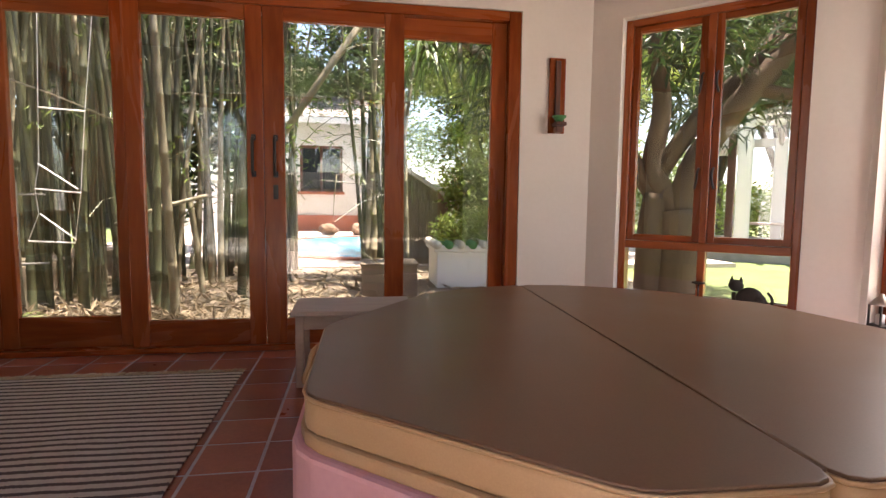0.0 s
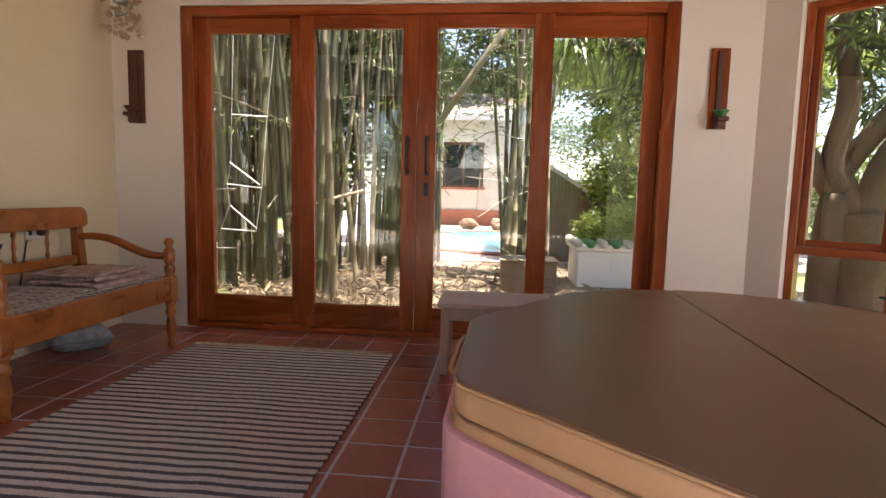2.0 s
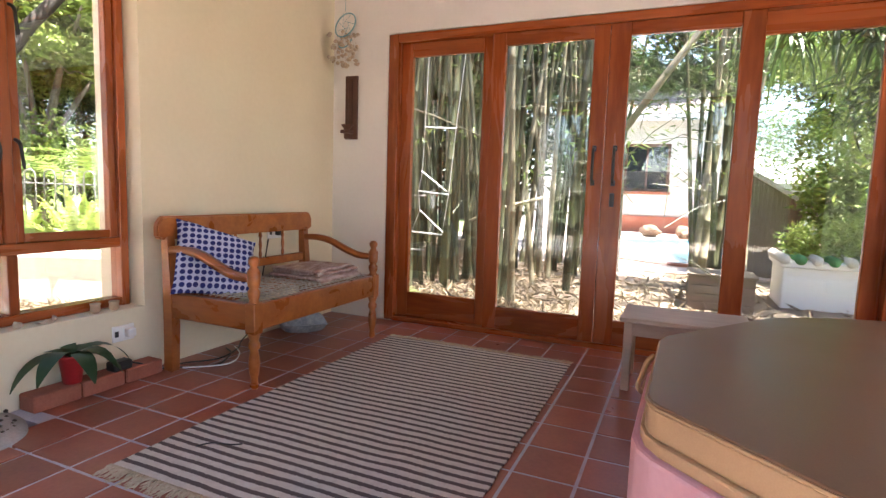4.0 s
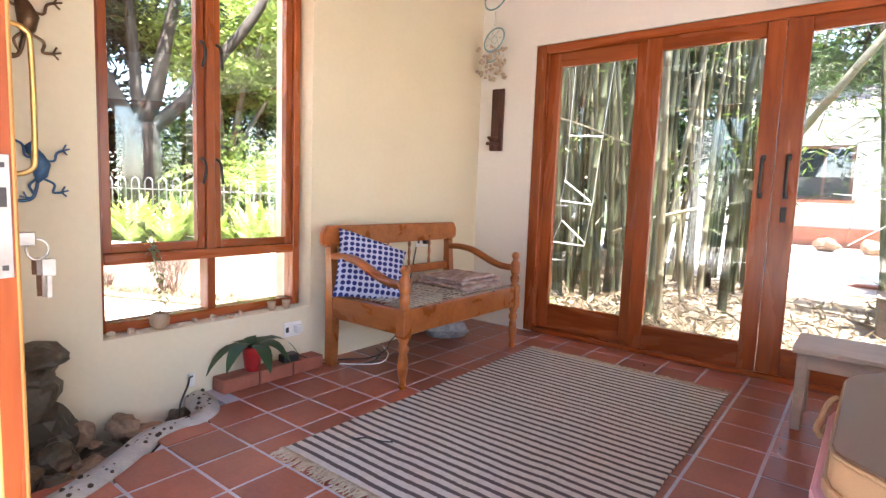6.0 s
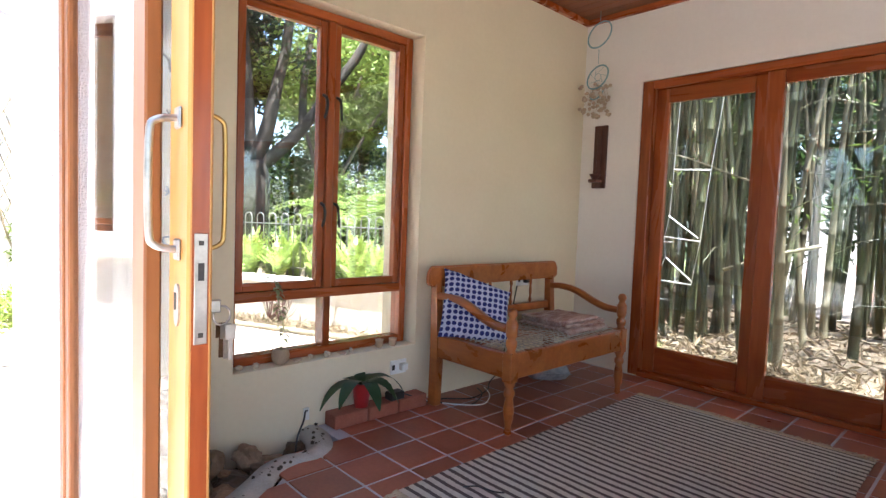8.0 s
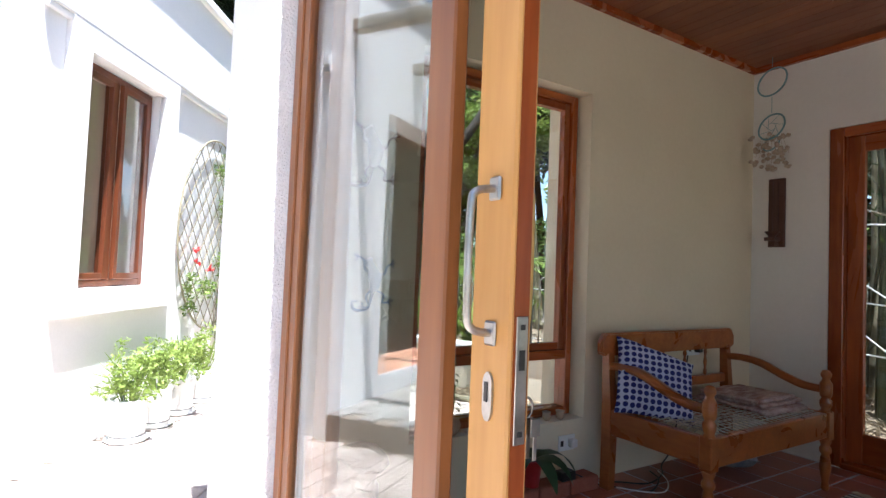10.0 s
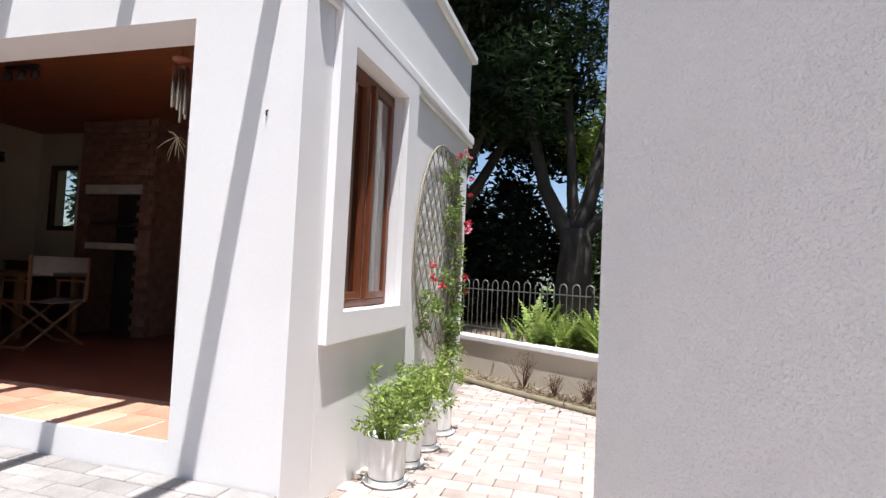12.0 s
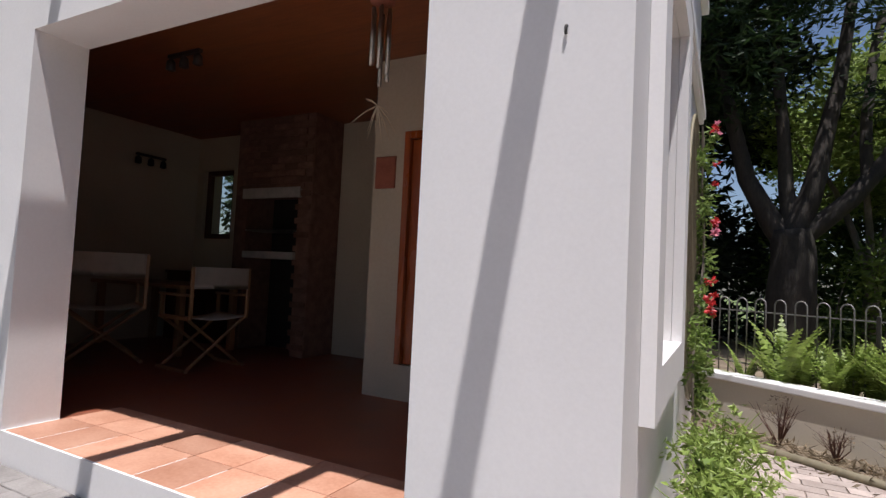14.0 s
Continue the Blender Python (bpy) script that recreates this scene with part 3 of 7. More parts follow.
# striped rug
rug = thing("rug", (-1.88, 1.02, 0.002), 0, "handwoven cream and dark brown striped rug with knotted fringe", "rug")
rng = random.Random(4)
bm = bmesh.new()
W, L, NX, NY = 1.26, 2.02, 42, 68
gv = {}
for i in range(NX + 1):
    for j in range(NY + 1):
        x, y = W * i / NX, L * j / NY
        edge = 0.010 * noise.noise((x * 3, y * 3, 1)) + (0.008 * noise.noise((y * 9, 0, 5)) if i in (0, NX) else 0)
        z = 0.007 + 0.004 * max(0, noise.noise((x * 2.2, y * 2.2, 7))) + 0.006 * max(0, noise.noise((x * 5, y * 1.3, 3)) - 0.3)
        gv[i, j] = bm.verts.new((x + edge * (1 if i else 0.5) + 0.03 * (y / L - 0.5) * 0, y + edge * 0.6, z))
for i in range(NX):
    for j in range(NY):
        bm.faces.new((gv[i, j], gv[i + 1, j], gv[i + 1, j + 1], gv[i, j + 1]))
geo = bmesh.ops.extrude_face_region(bm, geom=bm.faces[:])
for v in [g for g in geo["geom"] if isinstance(g, bmesh.types.BMVert)]:
    v.co.z -= 0.006
part("weave", bm, RUG, rug, "striped flat weave")
for y0, sgn in ((0.0, -1), (L, 1)):
    bm = bmesh.new()
    for k in range(190):
        x = W * (k + rng.random()) / 190
        d = Vector((rng.gauss(0, 0.25), sgn, 0)).normalized()
        ln_ = rng.uniform(0.05, 0.085)
        p = Vector((x, y0 - sgn * 0.005, 0.008))
        tube([p, p + d * ln_ * 0.35 + Vector((0, 0, 0.004)), p + d * ln_ * 0.7 + Vector((rng.gauss(0, 0.006), 0, -0.001)), p + d * ln_ + Vector((rng.gauss(0, 0.01), 0, -0.004))], [0.0045, 0.0035, 0.003, 0.0015], 5, bm)
    part("fringe", bm, FRINGE, rug, "straw-coloured fringe", True)
part("loose_thread", tube(smooth_path([(0.16, 0.23, 0.014), (0.20, 0.27, 0.02), (0.27, 0.30, 0.016), (0.30, 0.33, 0.013)], 4), 0.003, 5), BLACK, rug, "", True)

# bench with turned legs and rawhide seat; local x along the wall, local -y to the room
bench = thing("bench", (-1.985, 1.845, 0), 90, "honey-coloured wooden bench with turned legs and woven rawhide seat", "bench")
BL, BD = 1.13, 0.58
LEG = [(0.016, 0), (0.022, 0.015), (0.017, 0.05), (0.025, 0.09), (0.030, 0.13), (0.024, 0.18), (0.020, 0.20), (0.030, 0.215), (0.030, 0.235), (0.021, 0.25), (0.030, 0.275), (0.032, 0.29)]
POST = [(0.032, 0.44), (0.022, 0.455), (0.030, 0.475), (0.031, 0.50), (0.021, 0.515), (0.03, 0.53), (0.032, 0.545), (0.032, 0.60), (0.024, 0.61), (0.018, 0.625), (0.027, 0.64), (0.028, 0.655), (0.018, 0.672), (0.004, 0.676)]
for x in (0.0, BL):
    lg = part("leg", lathe(LEG, 18, (x, 0, 0)), BENCHWOOD, bench, "turned front leg", True)
    part("post_block", B((x - 0.031, x + 0.031, -0.031, 0.031, 0.285, 0.443), bevel=0.004), BENCHWOOD, lg)
    part("arm_post", lathe(POST, 18, (x, 0, 0)), BENCHWOOD, lg, "turned arm post", True)
    bm = bmesh.new()
    side = [(BD + 0.035, 0.0), (BD - 0.03, 0.0), (BD - 0.035, 0.25), (BD - 0.03, 0.45), (BD - 0.008, 0.74), (BD + 0.04, 0.74), (BD + 0.03, 0.45), (BD + 0.028, 0.25)]
    va = [bm.verts.new((x - 0.026, y, z)) for y, z in side]
    vb = [bm.verts.new((x + 0.026, y, z)) for y, z in side]
    for i in range(8):
        bm.faces.new((va[i], va[(i + 1) % 8], vb[(i + 1) % 8], vb[i]))
    bm.faces.new(va[::-1]), bm.faces.new(vb)
    bmesh.ops.bevel(bm, geom=bm.edges[:], offset=0.004, segments=1, affect="EDGES")
    part("leg", bm, BENCHWOOD, bench, "flat back leg")
    curve = smooth_path([(x, BD, 0.665), (x, BD - 0.10, 0.672), (x, BD - 0.22, 0.655), (x, BD - 0.36, 0.60), (x, BD - 0.46, 0.57), (x, 0.02, 0.565)], 5)
    bm = bmesh.new()
    prev = None
    for i, p in enumerate(curve):
        d = curve[min(i + 1, len(curve) - 1)] - curve[max(i - 1, 0)]
        nrm = Vector((0, -d.z, d.y)).normalized() * 0.02
        q = [bm.verts.new(p + Vector((sx * 0.024, 0, 0)) + nrm * sz) for sx, sz in ((-1, -1), (1, -1), (1, 1), (-1, 1))]
        if prev:
            for k in range(4):
                bm.faces.new((prev[k], prev[(k + 1) % 4], q[(k + 1) % 4], q[k]))
        else:
            bm.faces.new(q[::-1])
        prev = q
    bm.faces.new(prev)
    bmesh.ops.recalc_face_normals(bm, faces=bm.faces[:])
    bmesh.ops.bevel(bm, geom=[e for e in bm.edges if e.calc_face_angle(0) > 0.9], offset=0.006, segments=2, affect="EDGES")
    part("armrest", bm, BENCHWOOD, bench, "curved armrest", True)
    part("seat_rail", B((x - 0.02, x + 0.02, 0.03, BD - 0.03, 0.30, 0.435), bevel=0.004), BENCHWOOD, bench)
part("seat_rail", B((0.03, BL - 0.03, -0.022, 0.02, 0.30, 0.438), bevel=0.005), BENCHWOOD, bench)
part("seat_rail", B((0.03, BL - 0.03, BD - 0.03, BD + 0.01, 0.32, 0.435), bevel=0.004), BENCHWOOD, bench)
for k in range(24):
    bm = bmesh.new()
    x = 0.07 + (BL - 0.14) * k / 23
    tube([(x, 0.0, 0.437), (x, 0.10, 0.443), (x, BD / 2, 0.436 + 0.003 * (k % 2)), (x, BD - 0.02, 0.437)], 0.0032, 5, bm)
    part("thong", bm, RIEM, bench, "" if k else "pale rawhide thong", True)
for k in range(13):
    bm = bmesh.new()
    y = 0.05 + (BD - 0.10) * k / 12
    tube([(0.03, y, 0.437)] + [(0.07 + (BL - 0.14) * j / 12, y + 0.006 * (-1) ** j, 0.441 + 0.004 * ((j + k) % 2)) for j in range(13)] + [(BL - 0.03, y, 0.437)], 0.0032, 5, bm)
    part("thong", bm, RIEM, bench, "", True)
part("back_rail", B((-0.01, BL + 0.01, BD - 0.005, BD + 0.03, 0.50, 0.555), bevel=0.005), BENCHWOOD, bench)
bm = bmesh.new()
prof = [(-0.075, 0.735), (-0.075, 0.80), (-0.045, 0.845), (BL + 0.045, 0.845), (BL + 0.075, 0.80), (BL + 0.075, 0.735), (BL + 0.045, 0.72), (-0.045, 0.72)]
va = [bm.verts.new((x, BD - 0.005, z)) for x, z in prof]
vb = [bm.verts.new((x, BD + 0.035, z)) for x, z in prof]
for i in range(8):
    bm.faces.new((va[i], va[(i + 1) % 8], vb[(i + 1) % 8], vb[i]))
bm.faces.new(va[::-1]), bm.faces.new(vb)
bmesh.ops.recalc_face_normals(bm, faces=bm.faces[:])
bmesh.ops.bevel(bm, geom=bm.edges[:], offset=0.008, segments=2, affect="EDGES")
part("crest_rail", bm, BENCHWOOD, bench)
for k in range(4):
    x = 0.26 + 0.215 * k
    part("spindle", lathe([(0.007, 0.55), (0.012, 0.58), (0.007, 0.60), (0.011, 0.635), (0.011, 0.645), (0.007, 0.68), (0.012, 0.70), (0.007, 0.725)], 12, (x, BD + 0.012, 0)), BENCHWOOD, bench, "", True)


def cushion(w, h, t, n=18):
    bm = bmesh.new()
    rows = {}
    for s in (1, -1):
        for i in range(n + 1):
            for j in range(n + 1):
                u, v = 2 * i / n - 1, 2 * j / n - 1
                f = max(0, (1 - u ** 4) * (1 - v ** 4)) ** 0.5
                pin = 1 - 0.07 * (1 - abs(u) ** 3) * abs(v) ** 3
                pin2 = 1 - 0.07 * (1 - abs(v) ** 3) * abs(u) ** 3
                rows[s, i, j] = bm.verts.new((u * w / 2 * pin2, v * h / 2 * pin, s * (t / 2 * f + 0.002) + 0.006 * noise.noise((u * 2, v * 2, s * 3))))
        for i in range(n):
            for j in range(n):
                q = [rows[s, i, j], rows[s, i + 1, j], rows[s, i + 1, j + 1], rows[s, i, j + 1]]
                bm.faces.new(q if s > 0 else q[::-1])
    return bm


pil_bm = cushion(0.42, 0.42, 0.13)
for v in pil_bm.verts:
    v.co.y -= 0.09 * max(0.0, v.co.y / 0.21) * max(0.0, v.co.x / 0.21 + 0.6) / 1.6
pil = part("pillow", pil_bm, PILLOW, None, "", True)
pil.matrix_world = pose(-2.38, 1.98, 0.615, 0, 0, 90) @ pose(0, 0, 0, 66, 0, -32) @ pose(0, 0, 0, 0, 0, -8)
tagged(pil, "blue and white printed cushion leaning on the bench back", "cushion")
blanket = thing("blanket", (-2.26, 2.72, 0.447), 90, "folded pink and brown woven blanket lying on the bench seat", "blanket")
for k, (dx, dy, w, d) in enumerate(((0, 0, 0.46, 0.40), (0.015, 0.01, 0.44, 0.36), (-0.02, 0.02, 0.40, 0.33))):
    bm = bmesh.new()
    g = bmesh.ops.create_grid(bm, x_segments=22, y_segments=18, size=0.5)
    for v in bm.verts:
        x, y = v.co.x, v.co.y
        droop = -0.05 * max(0, -y - 0.42) * 6 if k == 0 else 0
        v.co = Vector((dx + x * w + 0.012 * noise.noise((y * 3, k, 0)), dy + y * d + 0.012 * noise.noise((x * 3, k, 9)), 0.008 + 0.02 * k + 0.010 * noise.noise((x * 4, y * 4, k * 5)) + droop))
    geo = bmesh.ops.extrude_face_region(bm, geom=bm.faces[:])
    for v in [q for q in geo["geom"] if isinstance(q, bmesh.types.BMVert)]:
        v.co.z += 0.016
    part("fold", bm, BLANKET, blanket, "", True)

# small limed stool beside the tub
stool = thing("stool", (-0.33, 2.72, 0), 0, "small limed wooden stool standing between tub and doors", "stool")
part("top", B((0, 0.62, 0, 0.40, 0.375, 0.40), bevel=0.004), PALEWOOD, stool)
part("apron", B((0.03, 0.59, 0.035, 0.055, 0.30, 0.375), bevel=0.002), PALEWOOD, stool)
part("apron", B((0.03, 0.05, 0.055, 0.36, 0.30, 0.375), bevel=0.002), PALEWOOD, stool)
for x in (0.02, 0.56):
    for y in (0.03, 0.335):
        part("leg", B((x, x + 0.042, y, y + 0.042, 0, 0.375), bevel=0.003), PALEWOOD, stool)


# wooden candle sconces
def sconce(at, rz, candle):
    s = thing("candle_sconce", at, rz, "dark red-brown wooden wall sconce" + (" holding a green candle dish" if candle else ""), "sconce", "wall sconces")
    part("back_board", B((-0.055, 0.055, -0.02, 0, -0.245, 0.245), bevel=0.003), WOOD if candle else DARKWOOD, s)
    part("strip", B((-0.018, 0.018, -0.034, -0.02, -0.20, 0.225), bevel=0.003), DARKWOOD, s)
    part("bracket", B((-0.035, 0.035, -0.115, -0.02, -0.205, -0.18), bevel=0.004), DARKWOOD, s)
    part("bracket", B((-0.022, 0.022, -0.085, -0.02, -0.245, -0.205), bevel=0.004), DARKWOOD, s)
    part("cup", lathe([(0.02, -0.18), (0.028, -0.165), (0.045, -0.145), (0.047, -0.138), (0.03, -0.142)], 16, (0, -0.07, 0)), GREENP if candle else DARKWOOD, s, "green candle dish" if candle else "", True)
    return s


sconce((-2.52, 3.5, 1.66), 0, False)
sconce((1.315, 3.5, 1.665), 0, True)

# dream catcher hanging in the corner
dc = thing("dream_catcher", (-2.50, 3.36, 2.755), 0, "pale teal dream catcher with shell strings hanging from the ceiling", "dream catcher")
def hoop_pts(z, r, n=28):
    return [(r * math.cos(2 * math.pi * k / n), 0.04 * math.sin(2 * math.pi * k / n), z + r * 1.15 * math.sin(2 * math.pi * k / n)) for k in range(n)]
part("hoop", tube(hoop_pts(-0.18, 0.095), 0.006, 6, closed=True), CORD, dc, "", True)
part("hoop", tube(hoop_pts(-0.50, 0.085), 0.006, 6, closed=True), CORD, dc, "", True)
part("hoop", tube(hoop_pts(-0.62, 0.05), 0.005, 6, closed=True), CORD, dc, "", True)
part("string", tube([(0, 0, 0), (0, 0, -0.075)], 0.002, 5), CORD, dc)
part("string", tube([(0, 0, -0.29), (0, 0, -0.40)], 0.002, 5), CORD, dc)
for k in range(7):
    a = 2 * math.pi * k / 7
    bm = tube([(0.08 * math.cos(a), 0, -0.50 + 0.09 * math.sin(a)), (0.03 * math.cos(a + 1.9), 0.004, -0.50 + 0.03 * math.sin(a + 1.9))], 0.0015, 4)
    part("string", bm, CORD, dc)
for k in range(60):
    x, z = rng.uniform(-0.12, 0.12), rng.uniform(-0.82, -0.56)
    bm = lathe([(0.002, 0), (0.013, 0.010), (0.015, 0.02), (0.005, 0.038)], 7)
    ob = part("shell", bm, SHELL, dc, "", True)
    ob.matrix_local = pose(x, rng.uniform(-0.04, 0.04), z, rng.uniform(0, 180), rng.uniform(0, 180))
for k in range(9):
    x = -0.11 + 0.0275 * k
    part("string", tube([(x * 0.6, 0, -0.56), (x, 0.01, -0.70), (x * 1.05, 0, -0.80 + abs(x))], 0.0012, 4), SHELL, dc)

# orchid on a brick ledge
ledge = thing("brick_ledge", (-2.695, 1.16, 0), 0, "low red brick ledge along the wall", "brick ledge")
for k in range(3):
    part("brick", B((0.003, 0.113, k * 0.215 + 0.004, k * 0.215 + 0.21, 0, 0.075), bevel=0.006), BRICKRED, ledge)
orchid = thing("potted_orchid", (-2.635, 1.36, 0.075), 0, "dark green orchid plant in a red pot", "pot plant")
part("pot", lathe([(0.038, 0), (0.052, 0.12), (0.055, 0.125), (0.055, 0.135), (0.048, 0.135), (0.044, 0.115)], 20), REDPOT, orchid, "red plastic pot", True)
for k in range(10):
    a = k * 2.4 + 0.4
    bm = bmesh.new()
    blade(bm, (0, 0, 0.12), (math.cos(a), math.sin(a), 1.0 - 0.05 * k), 0.27 + 0.016 * (k % 4), 0.078, 2.5, 7)
    part("leaf", bm, ORCHID, orchid, "", True)
adapter = part("power_adapter", B((-2.65, -2.585, 1.53, 1.63, 0.076, 0.122), bevel=0.006), BLACK)
tagged(adapter, "black power adapter lying on the brick ledge", "power adapter")
cable = thing("cable", (0, 0, 0), 0, "black and white cables lying on the floor along the wall", "cable")
part("black_lead", tube(smooth_path([(-2.62, 1.63, 0.10), (-2.6, 1.70, 0.07), (-2.64, 1.78, 0.006), (-2.60, 1.95, 0.006), (-2.5, 2.1, 0.006), (-2.55, 2.3, 0.006), (-2.66, 2.45, 0.006), (-2.69, 2.6, 0.12), (-2.692, 2.74, 0.66)], 6), 0.0045, 6), BLACK, cable, "", True)
part("black_lead", tube(smooth_path([(-2.66, 1.80, 0.006), (-2.52, 1.92, 0.006), (-2.42, 2.02, 0.006), (-2.50, 2.2, 0.012), (-2.62, 2.28, 0.006)], 6), 0.0045, 6), BLACK, cable, "", True)
part("white_lead", tube(smooth_path([(-2.64, 1.84, 0.006), (-2.47, 1.95, 0.006), (-2.38, 2.08, 0.006), (-2.47, 2.24, 0.006), (-2.6, 2.33, 0.006)], 6), 0.004, 6), WHITEP, cable, "", True)
for y, z, w in ((1.66, 0.235, 0.12), (2.80, 0.70, 0.14)):
    so = thing("wall_socket", (-2.7, y, z), 0, "white wall socket on the cream wall" + (" with a black plug" if w > 0.13 else ""), "socket", "wall sockets")
    part("plate", B((0, 0.010, -w / 2, w / 2, -0.042, 0.042), bevel=0.003), WHITEP, so)
    part("plug", B((0.010, 0.05, 0.0, 0.045, -0.02, 0.025), bevel=0.006), BLACK if w > 0.13 else WHITEP, so)
    part("switch", B((0.010, 0.014, -0.05, -0.03, -0.015, 0.015), bevel=0.001), BLACK, so)
bag = part("cloth_bag", cushion(0.34, 0.22, 0.14, 10), varied("faded_cloth", (0.16, 0.17, 0.20), (0.42, 0.42, 0.42), 0.9, 14, bump=0.5), None, "", True)
bag.matrix_world = pose(-2.50, 2.86, 0.075, 6, 4, 60)
tagged(bag, "faded grey cloth bundle on the floor under the bench", "cloth bundle")

# indoor pond in the corner
EDGE = [(-2.69, 1.12), (-2.56, 1.11), (-2.42, 1.05), (-2.35, 0.94), (-2.36, 0.84), (-2.33, 0.74), (-2.24, 0.64), (-2.14, 0.50), (-2.06, 0.34), (-2.02, 0.14)]
INNER = [(-2.69, 1.02), (-2.58, 1.005), (-2.49, 0.965), (-2.455, 0.90), (-2.47, 0.82), (-2.435, 0.70), (-2.34, 0.58), (-2.25, 0.45), (-2.17, 0.30), (-2.13, 0.14)]
tagged(part("floor_edge", prism([(-2.40, 1.12), (-2.36, 1.02), (-2.32, 0.94), (-2.33, 0.84), (-2.30, 0.74), (-2.21, 0.64), (-2.11, 0.50), (-2.099, 0.46), (-2.099, 1.12)], -0.19, -0.0045), GROUT), "grey mortar bed beside the pond edge", "floor", kind="structure")
pond = thing("indoor_pond", (0, 0, 0), 0, "small indoor rock pond with a curved pebbled concrete edge", "pond")
a = smooth_path([(x, y, 0) for x, y in EDGE], 5)
b = smooth_path([(x, y, 0) for x, y in INNER], 5)
bm = bmesh.new()
prev = None
for p, q in zip(a, b):
    m = p.lerp(q, 0.5)
    row = [bm.verts.new((p.x, p.y, -0.02)), bm.verts.new((p.x, p.y, 0.006)), bm.verts.new((m.x, m.y, 0.02)), bm.verts.new((q.x, q.y, 0.004)), bm.verts.new((q.x - 0.01, q.y - 0.01, -0.17))]
    if prev:
        for k in range(4):
            bm.faces.new((prev[k], prev[k + 1], row[k + 1], row[k]))
    prev = row
part("edge", bm, CONCRETE, pond, "pebbled concrete edge", True)
bm = bmesh.new()
for k in range(55):
    i = rng.randrange(len(a))
    c = a[i].lerp(b[i], rng.uniform(0.15, 0.85))
    s = rng.uniform(0.005, 0.011)
    bmesh.ops.create_icosphere(bm, subdivisions=1, radius=s, matrix=Matrix.Translation((c.x + rng.uniform(-0.02, 0.02), c.y + rng.uniform(-0.02, 0.02), 0.013)))
tagged(part("pebbles", bm, ROCK_DARK, pond, "dark pebbles set in the edge"), kind="stuff")
part("basin", B((-2.695, -2.03, 0.135, 1.05, -0.168, -0.15)), ROCK_DARK, pond)
wat = material("still_water", (0.02, 0.02, 0.015), 0.05)
part("water", B((-2.69, -2.14, 0.14, 1.0, -0.149, -0.10)), wat, pond)


def rock(at, size, mat, seed, name="rock", lab="brown rock in the indoor pond"):
    bm = bmesh.new()
    bmesh.ops.create_icosphere(bm, subdivisions=3, radius=1.0)
    for v in bm.verts:
        d = 1 + 0.35 * noise.noise(v.co * 1.3 + Vector((seed * 7.1, 0, 0))) + 0.12 * noise.noise(v.co * 3.1 + Vector((0, seed * 3.3, 0)))
        d *= 1 - 0.16 * abs(noise.cell(v.co * 1.9 + Vector((seed, 0, 0))))
        v.co = Vector((v.co.x * size[0], v.co.y * size[1], v.co.z * size[2])) * d
    ob = part(name, bm, mat, None, "", False)
    ob.matrix_world = pose(*at, 0, 0, seed * 47)
    return tagged(ob, lab, "rock", "pond rocks")


rock((-2.52, 0.78, -0.06), (0.11, 0.10, 0.06), ROCK, 1)
rock((-2.60, 0.70, -0.02), (0.06, 0.09, 0.07), ROCK, 2)
rock((-2.36, 0.50, -0.06), (0.09, 0.08, 0.06), ROCK, 3)
rock((-2.47, 0.58, -0.07), (0.10, 0.10, 0.06), ROCK_DARK, 4)
rock((-2.28, 0.36, -0.05), (0.08, 0.09, 0.07), ROCK_DARK, 5)
rock((-2.42, 0.90, -0.08), (0.05, 0.06, 0.05), ROCK, 6)
rock((-2.60, 0.40, 0.05), (0.12, 0.16, 0.16), ROCK_DARK, 7)
rock((-2.60, 0.34, 0.20), (0.10, 0.15, 0.14), ROCK_DARK, 8)
rock((-2.60, 0.38, 0.30), (0.09, 0.12, 0.06), ROCK_DARK, 9)
rock((-2.61, 0.40, 0.37), (0.10, 0.15, 0.045), ROCK_DARK, 10)
rock((-2.55, 0.52, 0.02), (0.06, 0.06, 0.06), ROCK, 11)
rock((-2.45, 0.40, 0.0), (0.08, 0.09, 0.08), ROCK_DARK, 12)
rock((-2.33, 0.24, 0.0), (0.09, 0.08, 0.08), ROCK_DARK, 13)
rock((-2.62, 0.95, -0.07), (0.07, 0.06, 0.06), ROCK_DARK, 14)
for k in range(7):
    rock((-2.5 + 0.25 * rng.random(), 0.35 + 0.5 * rng.random(), -0.05 + 0.04 * rng.random()), (0.025, 0.03, 0.018), ROCK, 20 + k, "shell_stone", "small pale stone in the pond")
lead = part("pump_cable", tube(smooth_path([(-2.69, 1.06, 0.10), (-2.66, 1.03, 0.105), (-2.60, 0.99, 0.09), (-2.57, 0.94, 0.02), (-2.55, 0.92, -0.08)], 6), 0.005, 6), BLACK, None, "", True)
tagged(lead, "black pump cable running into the pond", "cable")
tagged(part("cable_outlet", B((-2.70, -2.685, 1.04, 1.07, 0.05, 0.115), bevel=0.003), WHITEP), "small white cable outlet on the wall", "outlet")


